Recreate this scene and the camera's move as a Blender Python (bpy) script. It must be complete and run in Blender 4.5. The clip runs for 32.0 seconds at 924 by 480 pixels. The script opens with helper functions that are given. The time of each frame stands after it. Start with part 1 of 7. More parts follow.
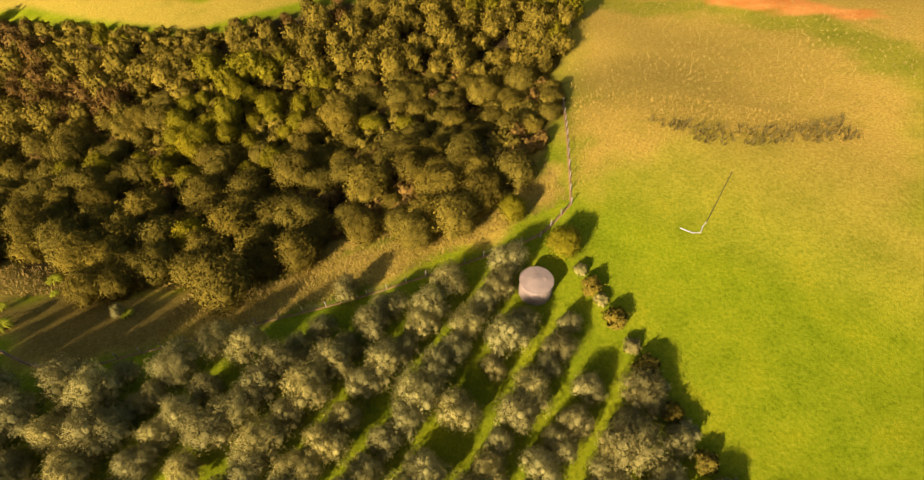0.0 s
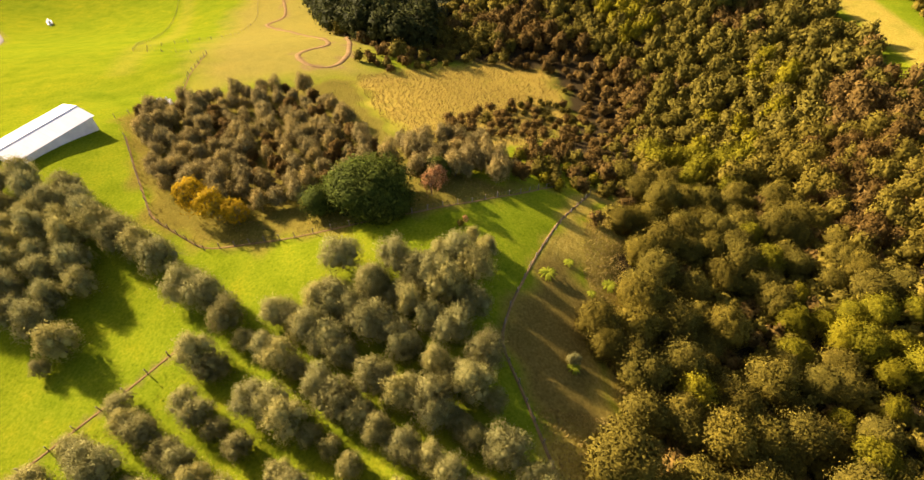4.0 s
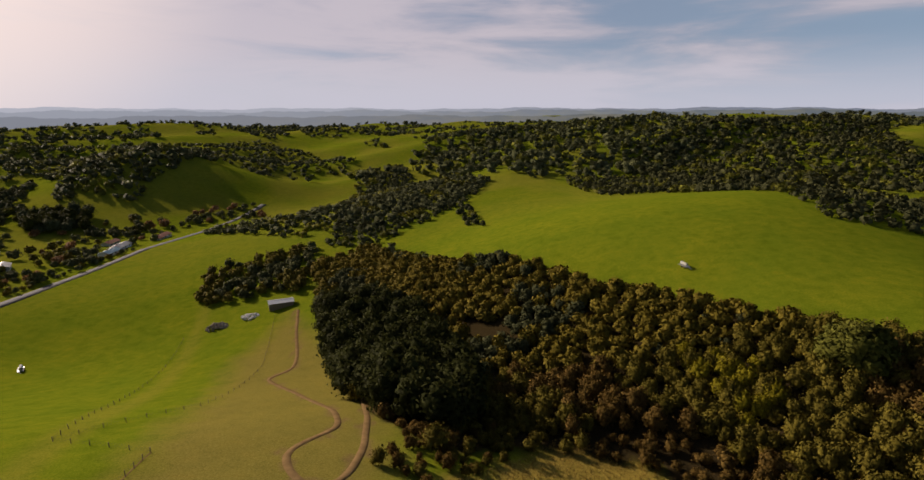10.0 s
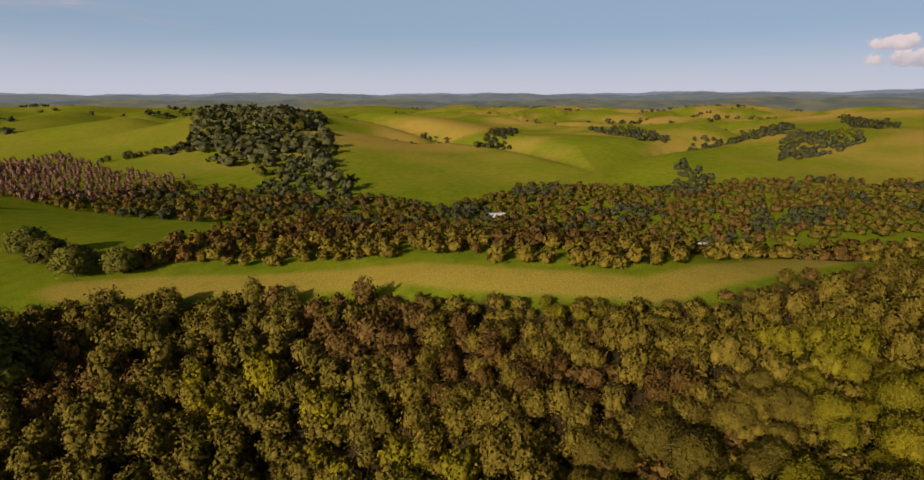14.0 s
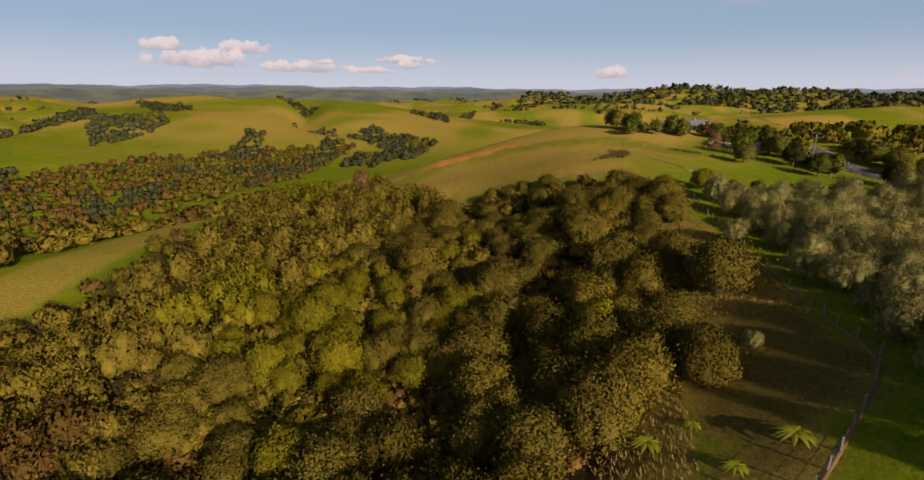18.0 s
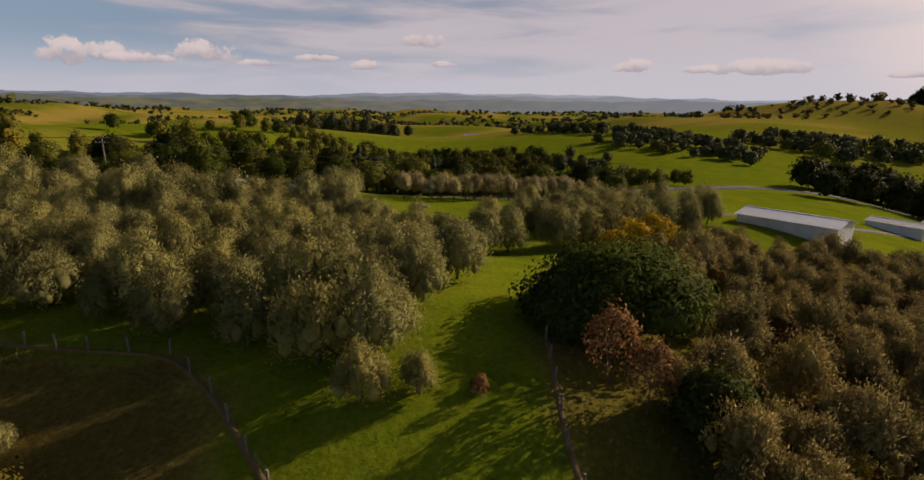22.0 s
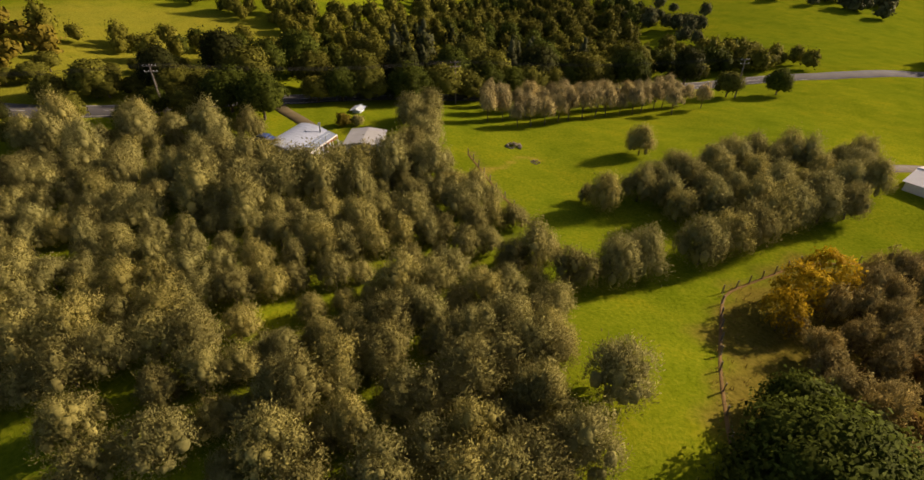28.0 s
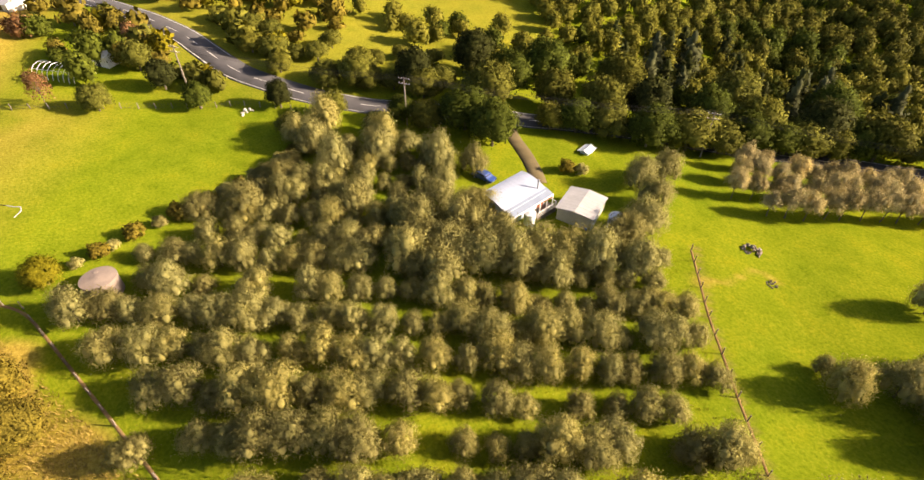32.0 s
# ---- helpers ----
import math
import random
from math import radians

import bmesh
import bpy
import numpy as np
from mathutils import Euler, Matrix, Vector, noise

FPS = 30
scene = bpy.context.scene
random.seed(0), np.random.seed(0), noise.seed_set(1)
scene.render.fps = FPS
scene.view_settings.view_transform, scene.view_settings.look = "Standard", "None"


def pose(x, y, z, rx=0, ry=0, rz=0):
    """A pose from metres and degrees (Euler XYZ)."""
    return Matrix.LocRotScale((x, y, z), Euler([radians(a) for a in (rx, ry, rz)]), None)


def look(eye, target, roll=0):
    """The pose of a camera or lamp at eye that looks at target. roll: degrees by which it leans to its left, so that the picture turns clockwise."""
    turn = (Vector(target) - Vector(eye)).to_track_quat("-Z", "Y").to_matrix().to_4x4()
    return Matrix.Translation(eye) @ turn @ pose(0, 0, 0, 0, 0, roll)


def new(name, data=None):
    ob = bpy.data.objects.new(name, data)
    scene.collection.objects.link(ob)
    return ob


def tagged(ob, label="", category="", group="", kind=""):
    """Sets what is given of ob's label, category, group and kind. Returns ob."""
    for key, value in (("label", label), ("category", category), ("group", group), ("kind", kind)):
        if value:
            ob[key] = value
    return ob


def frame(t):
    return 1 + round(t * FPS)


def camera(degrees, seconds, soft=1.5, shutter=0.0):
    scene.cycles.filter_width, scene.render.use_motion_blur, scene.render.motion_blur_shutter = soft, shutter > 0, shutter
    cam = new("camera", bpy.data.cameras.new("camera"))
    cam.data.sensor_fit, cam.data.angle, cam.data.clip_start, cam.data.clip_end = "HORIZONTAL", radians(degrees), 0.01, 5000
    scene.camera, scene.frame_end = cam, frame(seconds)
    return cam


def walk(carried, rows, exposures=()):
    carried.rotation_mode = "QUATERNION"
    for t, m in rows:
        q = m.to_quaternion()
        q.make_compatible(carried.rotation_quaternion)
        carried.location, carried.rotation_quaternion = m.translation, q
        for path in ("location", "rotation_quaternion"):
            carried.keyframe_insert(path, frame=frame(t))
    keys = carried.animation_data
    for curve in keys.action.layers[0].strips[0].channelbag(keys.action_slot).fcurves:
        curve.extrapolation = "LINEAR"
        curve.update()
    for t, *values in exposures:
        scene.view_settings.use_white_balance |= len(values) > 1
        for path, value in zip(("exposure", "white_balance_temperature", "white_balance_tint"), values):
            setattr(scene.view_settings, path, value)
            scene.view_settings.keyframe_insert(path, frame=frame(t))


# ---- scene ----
cam = camera(82.9, 32.0, 1.5)
# seconds, eye, heading, pitch, lean
ROWS = [
    (0, 1.33, 9.68, 54.86, 4.31, -49.39, -0.76),
    (0.5, 0.87, 11.14, 55.28, 5.07, -46.87, -0.67),
    (1, 0.37, 13.06, 55.60, 7.84, -46.87, -0.50),
    (1.5, -0.15, 15.57, 55.92, 12.96, -46.99, -0.14),
    (2, -1.00, 18.90, 56.61, 20.24, -47.43, 0.12),
    (2.5, -2.69, 22.66, 57.74, 39.06, -48.50, 0.60),
    (3, -5.14, 26.48, 57.88, 64.02, -48.65, 0.45),
    (3.5, -8.01, 29.44, 57.37, 80.90, -47.86, -0.09),
    (4, -11.26, 31.00, 56.95, 93.42, -47.53, 0.26),
    (4.5, -14.47, 31.58, 56.49, 100.58, -42.69, 0.23),
    (6.5, -28.72, 26.22, 53.40, 103.75, -33.52, 0.88),
    (7, -33.29, 24.65, 53.15, 104.13, -29.31, 0.67),
    (7.5, -38.18, 23.02, 52.80, 104.32, -25.15, 0.54),
    (8, -43.37, 21.24, 51.88, 103.54, -20.74, 0.31),
    (8.5, -48.63, 19.49, 50.37, 98.62, -16.89, 0.07),
    (9, -54.07, 17.88, 48.80, 96.46, -14.19, 0.05),
    (9.5, -59.72, 16.63, 47.20, 95.81, -14.18, 0.02),
    (10, -65.66, 15.86, 45.62, 94.98, -14.16, -0.02),
    (10.5, -71.66, 15.41, 43.90, 88.91, -14.17, -0.07),
    (11, -78.19, 15.20, 41.97, 80.30, -14.23, -0.15),
    (11.5, -84.88, 15.84, 40.04, 72.06, -14.29, -0.29),
    (12, -90.90, 17.42, 38.17, 60.58, -14.48, -0.55),
    (12.5, -95.71, 20.01, 36.43, 45.51, -14.79, -0.56),
    (13, -99.59, 22.78, 34.76, 28.70, -15.06, -0.62),
    (13.5, -102.63, 25.35, 33.13, 15.45, -15.24, -0.17),
    (14, -104.74, 27.80, 31.44, 3.72, -15.19, 0.09),
    (14.5, -105.87, 29.93, 29.83, -4.77, -15.05, 0.26),
    (16.5, -104.04, 38.93, 25.37, -38.47, -14.95, 0.39),
    (17, -102.50, 41.51, 23.96, -46.49, -15.15, 0.47),
    (17.5, -100.52, 44.09, 22.62, -54.06, -15.30, 0.49),
    (18, -97.91, 46.75, 21.21, -62.75, -15.40, 0.39),
    (18.5, -94.78, 48.93, 19.86, -71.82, -15.59, 0.33),
    (19, -91.45, 50.48, 19.10, -79.11, -15.56, 0.27),
    (19.5, -88.05, 51.36, 18.52, -84.40, -15.53, 0.16),
    (20, -84.48, 51.96, 18.14, -94.56, -15.45, 0.32),
    (20.5, -81.51, 52.47, 17.71, -108.27, -14.87, 0.76),
    (21, -79.99, 52.54, 17.25, -124.27, -14.45, 0.62),
    (21.5, -79.03, 52.74, 17.04, -141.23, -14.47, 0.78),
    (22, -78.33, 52.49, 16.79, -151.57, -14.46, 0.62),
    (22.5, -77.51, 52.24, 16.60, -154.33, -14.49, 0.51),
    (23, -76.60, 51.90, 16.61, -155.13, -14.58, 0.45),
    (23.5, -75.53, 51.16, 16.87, -155.79, -14.72, 0.32),
    (24, -74.33, 50.02, 17.45, -156.17, -14.81, 0.19),
    (24.5, -73.08, 48.79, 18.58, -155.91, -15.01, 0.08),
    (25, -71.50, 48.12, 20.51, -152.51, -15.25, -0.08),
    (25.5, -69.79, 47.21, 23.09, -149.65, -15.45, -0.22),
    (27.5, -62.76, 42.48, 32.05, -147.44, -26.62, -0.03),
    (28, -61.12, 41.31, 34.38, -146.57, -33.92, -0.26),
    (28.5, -59.55, 39.93, 36.43, -144.25, -39.06, -0.32),
    (29, -58.14, 38.54, 38.34, -139.97, -39.30, -0.04),
    (29.5, -56.93, 37.14, 40.21, -135.93, -39.50, -0.01),
    (30, -55.84, 35.82, 42.00, -132.76, -39.52, -0.09),
    (30.5, -54.75, 34.49, 43.90, -128.99, -39.83, -0.01),
    (31, -53.57, 33.22, 45.74, -124.22, -39.96, -0.04),
    (31.5, -52.28, 32.11, 47.11, -121.28, -40.19, 0.01),
    (32, -50.81, 30.94, 48.08, -119.71, -40.45, -0.09),
]
EXPOSURES = [(0, 1.35, 7600, 22), (2, 1.3, 7600, 22), (3, 1.65, 7300, 22), (4, 1.8, 7200, 22), (4.5, 1.8, 7100, 22), (7, 1.35, 6800, 22), (9, 0.3, 6600, 22), (10, -0.13, 6500, 22), (11, -0.3, 6500, 22), (12, -0.18, 6500, 22), (13, -0.1, 6600, 22), (14, -0.03, 6600, 22), (18, 0.06, 6700, 22), (21, -0.1, 6700, 22), (23, -0.25, 6700, 22), (25.5, -0.25, 6700, 22), (28, 0.5, 7300, 22), (29.5, 1.5, 7100, 22), (32, 1.7, 7100, 22)]
walk(cam, [(t, pose(x, y, z, 90 + pitch, 0, yaw) @ pose(0, 0, 0, 0, 0, lean)) for t, x, y, z, yaw, pitch, lean in ROWS], EXPOSURES)

# ---- sky and sun ----
SUN_AZ, SUN_EL = radians(148), radians(23)
world = bpy.data.worlds.new("world")
scene.world = world
world.use_nodes = True
wn, wl = world.node_tree.nodes, world.node_tree.links
wn.clear()
w_out, w_bg = wn.new("ShaderNodeOutputWorld"), wn.new("ShaderNodeBackground")
w_sky = wn.new("ShaderNodeTexSky")
w_sky.sky_type, w_sky.sun_disc = "NISHITA", False
w_sky.sun_elevation = SUN_EL
w_sky.sun_rotation = -SUN_AZ
w_sky.air_density, w_sky.dust_density, w_sky.altitude = 0.6, 0.5, 60
w_bg.inputs["Strength"].default_value = 0.052
w_tc, w_sep = wn.new("ShaderNodeTexCoord"), wn.new("ShaderNodeSeparateXYZ")
wl.new(w_tc.outputs["Generated"], w_sep.inputs[0])


def w_map(value, lo, hi, a, b):
    n = wn.new("ShaderNodeMapRange")
    n.interpolation_type = "SMOOTHSTEP"
    for k, v in zip((1, 2, 3, 4), (lo, hi, a, b)):
        n.inputs[k].default_value = v
    wl.new(value, n.inputs[0])
    return n.outputs[0]


def w_mix(fac, a, colour):
    n = wn.new("ShaderNodeMix")
    n.data_type = "RGBA"
    wl.new(fac, n.inputs[0])
    wl.new(a, n.inputs[6])
    n.inputs[7].default_value = (*colour, 1)
    return n.outputs[2]


# thin high cloud, drawn out along the horizon, thicker towards the sun, and pale haze low down
w_mp, w_ns = wn.new("ShaderNodeMapping"), wn.new("ShaderNodeTexNoise")
w_mp.inputs["Scale"].default_value = (1.6, 1.6, 11.0)
w_ns.inputs["Scale"].default_value, w_ns.inputs["Detail"].default_value, w_ns.inputs["Roughness"].default_value, w_ns.inputs["Distortion"].default_value = 1.7, 7, 0.55, 0.4
wl.new(w_tc.outputs["Generated"], w_mp.inputs["Vector"])
wl.new(w_mp.outputs[0], w_ns.inputs["Vector"])
w_side = wn.new("ShaderNodeMath")
w_side.operation = "MULTIPLY_ADD"
w_side.inputs[1].default_value = -0.22
wl.new(w_sep.outputs[1], w_side.inputs[0])
w_west = wn.new("ShaderNodeMath")
w_west.operation = "MULTIPLY"
w_west.inputs[1].default_value = -0.13
wl.new(w_sep.outputs[0], w_west.inputs[0])
wl.new(w_west.outputs[0], w_side.inputs[2])
w_add = wn.new("ShaderNodeMath")
wl.new(w_ns.outputs[0], w_add.inputs[0])
wl.new(w_side.outputs[0], w_add.inputs[1])
# the veil lies low; unseen sky overhead is kept clear to weaken fill light
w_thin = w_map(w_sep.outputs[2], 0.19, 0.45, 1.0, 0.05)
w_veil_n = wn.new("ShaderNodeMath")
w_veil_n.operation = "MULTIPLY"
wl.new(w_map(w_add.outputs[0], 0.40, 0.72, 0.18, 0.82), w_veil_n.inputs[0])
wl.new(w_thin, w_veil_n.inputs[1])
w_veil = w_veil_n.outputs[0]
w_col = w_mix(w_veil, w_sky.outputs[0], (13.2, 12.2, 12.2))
w_away = wn.new("ShaderNodeVectorMath")
w_away.operation = "DOT_PRODUCT"
wl.new(w_tc.outputs["Generated"], w_away.inputs[0])
w_away.inputs[1].default_value = (math.sin(SUN_AZ), -math.cos(SUN_AZ), 0)
w_blue = wn.new("ShaderNodeMath")
w_blue.operation = "MULTIPLY"
wl.new(w_map(w_away.outputs["Value"], -0.9, 0.6, 0.25, 0.66), w_blue.inputs[0])
w_blue_n = wn.new("ShaderNodeMath")
w_blue_n.operation = "MULTIPLY"
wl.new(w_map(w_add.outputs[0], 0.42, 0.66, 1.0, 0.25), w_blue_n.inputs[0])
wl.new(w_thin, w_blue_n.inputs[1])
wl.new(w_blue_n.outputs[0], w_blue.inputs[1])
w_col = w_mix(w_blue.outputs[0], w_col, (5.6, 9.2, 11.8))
w_low = w_map(w_sep.outputs[2], 0.0, 0.12, 0.8, 0.0)
w_col = w_mix(w_low, w_col, (11.0, 11.8, 13.0))
# the veil glows round the sun
w_sun = wn.new("ShaderNodeVectorMath")
w_sun.operation = "DOT_PRODUCT"
wl.new(w_tc.outputs["Generated"], w_sun.inputs[0])
w_sun.inputs[1].default_value = (-math.sin(SUN_AZ) * math.cos(SUN_EL), math.cos(SUN_AZ) * math.cos(SUN_EL), math.sin(SUN_EL))
w_col = w_mix(w_map(w_sun.outputs["Value"], 0.82, 1.0, 0.0, 0.75), w_col, (23.0, 19.5, 16.0))
# scattered fair-weather clouds: bearing, elevation, half width and half height in degrees
CLOUDS_SOUTH = [(-117.7, 3.9, 3.9, 1.2), (-115.7, 3.7, 2.3, 1.6), (-120.9, 3.7, 4.2, 0.6), (-126.4, 4.4, 3.1, 1.3), (-131.6, 3.7, 2.1, 0.5), (-141.5, 3.7, 2.2, 0.7), (-137.0, 4.3, 2.9, 0.5), (-147.4, 6.2, 2.6, 1.0), (-148.9, 4.0, 1.9, 0.5), (-168.7, 3.7, 2.1, 1.0), (-179.8, 3.4, 5.5, 1.0), (168.6, 2.7, 3.1, 0.4), (-174.8, 3.4, 2.3, 0.5)]
CLOUDS_EAST = [(-41.2, 4.2, 2.3, 1.0), (-37.6, 3.0, 5.5, 1.3), (-34.7, 4.2, 2.3, 0.9), (-46.7, 2.5, 5.5, 0.9), (-56.4, 3.4, 3.6, 0.6), (-77.7, 2.2, 2.1, 0.9), (-48.5, 3.1, 1.0, 0.4), (-57.2, 2.9, 1.6, 0.7), (-53.6, 2.4, 1.9, 0.5)]


def w_math(op, *vals):
    n = wn.new("ShaderNodeMath")
    n.operation = op
    for k, v in enumerate(vals):
        if isinstance(v, (int, float)):
            n.inputs[k].default_value = v
        else:
            wl.new(v, n.inputs[k])
    return n.outputs[0]


def w_dot(way):
    n = wn.new("ShaderNodeVectorMath")
    n.operation = "DOT_PRODUCT"
    wl.new(w_tc.outputs["Generated"], n.inputs[0])
    n.inputs[1].default_value = way
    return n.outputs["Value"]


w_puff = wn.new("ShaderNodeTexNoise")
w_puff.inputs["Scale"].default_value, w_puff.inputs["Detail"].default_value, w_puff.inputs["Roughness"].default_value = 34, 6, 0.6
wl.new(w_tc.outputs["Generated"], w_puff.inputs["Vector"])
for az, el, cw, ch in CLOUDS_SOUTH + CLOUDS_EAST:
    az_, el_ = radians(az), radians(el)
    fwd = Vector((-math.sin(az_) * math.cos(el_), math.cos(az_) * math.cos(el_), math.sin(el_)))
    right = Vector((math.cos(az_), math.sin(az_), 0))
    up = right.cross(fwd)
    u_ = w_math("DIVIDE", w_dot(right), math.sin(radians(cw)))
    v_ = w_math("DIVIDE", w_dot(up), math.sin(radians(ch)))
    low = w_math("MULTIPLY", w_math("MINIMUM", v_, 0.0), 1.1)
    v2 = w_math("ADD", v_, low)
    d_ = w_math("ADD", w_math("POWER", w_math("ABSOLUTE", u_), 2.0), w_math("POWER", w_math("ABSOLUTE", v2), 2.0))
    edge = w_math("SUBTRACT", w_math("ADD", 0.95, w_math("MULTIPLY", w_math("SUBTRACT", w_puff.outputs[0], 0.5), 4.2)), d_)
    front = w_math("GREATER_THAN", w_dot(fwd), 0.5)
    mask = w_math("MULTIPLY", w_map(edge, 0.0, 0.5, 0.0, 0.95), front)
    shade = w_map(w_math("ADD", v_, w_math("MULTIPLY", w_math("SUBTRACT", w_puff.outputs[0], 0.5), 2.0)), -0.8, 0.7, 0.0, 1.0)
    body = wn.new("ShaderNodeMix")
    body.data_type = "RGBA"
    wl.new(shade, body.inputs[0])
    body.inputs[6].default_value, body.inputs[7].default_value = (6.7, 6.8, 7.8, 1), (13.8, 12.6, 12.0, 1)
    over = wn.new("ShaderNodeMix")
    over.data_type = "RGBA"
    wl.new(mask, over.inputs[0])
    wl.new(w_col, over.inputs[6])
    wl.new(body.outputs[2], over.inputs[7])
    w_col = over.outputs[2]
wl.new(w_col, w_bg.inputs["Color"])
wl.new(w_bg.outputs[0], w_out.inputs["Surface"])

sun_lamp = bpy.data.lights.new("sun", "SUN")
sun_lamp.energy, sun_lamp.angle, sun_lamp.color = 5.0, radians(0.6), (1.0, 0.86, 0.66)
sun = new("sun", sun_lamp)
sun_way = Vector((-math.sin(SUN_AZ) * math.cos(SUN_EL), math.cos(SUN_AZ) * math.cos(SUN_EL), math.sin(SUN_EL)))
sun.matrix_world = look(sun_way * 300, (0, 0, 0))

# ---- lie of the land: gentle swells and hollows (x, y, radius, height) ----
HOME_GROUND = [
    (8, 46, 23, 1.6), (13, 58, 20, 0.0), (13, 83, 25, 9.1), (29, 54, 19, 0.6), (35, 64, 23, 4.0), (57, 75, 34, -3.0),
    (0, -14, 31, 1.8), (-18, -26, 21, 0.3), (-28, -27, 21, 1.4), (-41, -20, 23, -2.3), (-61, -12, 31, 4.4), (-55, 10, 29, 1.7),
    (-63, 30, 20, 4.9), (-59, 40, 17, -1.1), (-60, 50, 19, 1.0), (-42, 58, 23, -6.3), (-30, 47, 22, 5.6), (-9, 63, 28, 0.3),
    (3, 88, 27, 0.1), (-88, 50, 34, 11.5), (-82, 79, 40, -2.4), (23, 140, 60, 0.3), (-22, 36, 28, 7.1), (18, 8, 39, 5.1),
]
GULLY_GROUND = [
    (-80, -48, 38, 6.2), (-93, -45, 35, -0.5), (-120, -30, 34, -7.4), (-145, -50, 41, 5.7), (-143, -18, 34, 7.3), (-174, -20, 49, 3.4),
    (-174, 40, 67, -12.0), (-205, 108, 70, 10.0), (-160, 131, 58, -0.3), (-120, 85, 46, -19.3), (-81, 128, 52, 24.0), (-120, 140, 52, 3.2),
    (-30, 110, 54, -1.1), (-232, -159, 70, -21.9), (-280, -127, 70, -3.9), (-300, -96, 70, 3.5), (-308, 21, 70, 17.2), (-267, 85, 70, 0.2),
    (-369, -52, 70, -10.4), (-355, 174, 70, 18.5), (-250, -20, 70, -23.7), (117, 133, 70, 12.1), (85, 80, 44, 7.1), (60, 120, 51, 9.1),
]
OUTER_GROUND = [
    (90, 40, 51, 3.8), (50, 20, 46, 3.3), (20, -40, 43, 5.0), (60, -40, 60, 7.0), (-40, -70, 52, 7.8), (-83, -147, 62, 8.4),
    (-118, -133, 60, 4.3), (-60, -110, 58, 0.1), (-110, 20, 46, 16.0), (-125, 50, 41, -6.6), (-25, 220, 70, -3.9), (-110, 279, 70, -6.3),
    (-60, 170, 67, -1.2), (60, 220, 70, 0.3), (-180, 200, 70, 6.1), (-260, 260, 70, -5.4), (180, 100, 70, 8.7), (140, 200, 70, -8.4),
    (100, -80, 70, 4.0), (20, -90, 68, -4.5), (170, 0, 70, 8.1), (-190, -100, 70, 6.1), (-160, -170, 70, 1.8), (0, -170, 70, -3.6),
]
WIDE_GROUND = [(-480, -260, 170, -26.0), (-750, -350, 260, -22.0), (-430, 60, 90, 6.0), (-1500, -900, 420, 46.0), (-1750, 900, 420, 40.0), (-1150, 420, 210, 34.0),
               (-753, -484, 95, 54.0), (-300, 560, 90, 26.0), (-470, 760, 130, 22.0), (60, 700, 150, 24.0), (330, 640, 140, 26.0), (560, 520, 120, 20.0),
               (-700, -1300, 330, 48.0), (-330, -260, 90, -14.0), (-86, -51, 15, 2.3), (112, 96, 36, 4.5), (-25, 153, 20, 3.0), (6, 166, 22, 4.0), (0, 88, 8, -4.5),
               (4, 106, 11, -6.0), (54, 135, 9, 2.0), (143, -120, 45, 17.0), (85, -100, 26, 8.0), (250, -230, 80, 16.0), (120, -420, 110, 10.0),
               (-60, -560, 160, 8.0), (146, -40, 42, 12.0), (110, 5, 30, 4.0), (-140, -750, 170, 22.0), (-260, -760, 150, 20.0), (10, -260, 80, 11.0),
               (-70, -340, 90, 8.0), (1750, 250, 330, 36.0), (1600, -350, 300, 36.0), (1900, 900, 260, 10.0)]


def gully(x, y):
    """1 along the beds of winding gullies, 0 on the spurs between them."""
    a = np.abs(np.sin(x / 104 + 1.1 * np.sin(y / 148 + 0.5) + 0.45 * np.sin(y / 57)))
    b = np.abs(np.sin(y / 131 + 1.3 * np.sin(x / 177) + 0.5 * np.sin(x / 66 + 1.0)))
    return np.maximum(np.clip(1 - a / 0.5, 0, 1) ** 1.5, 0.8 * np.clip(1 - b / 0.4, 0, 1) ** 1.5)


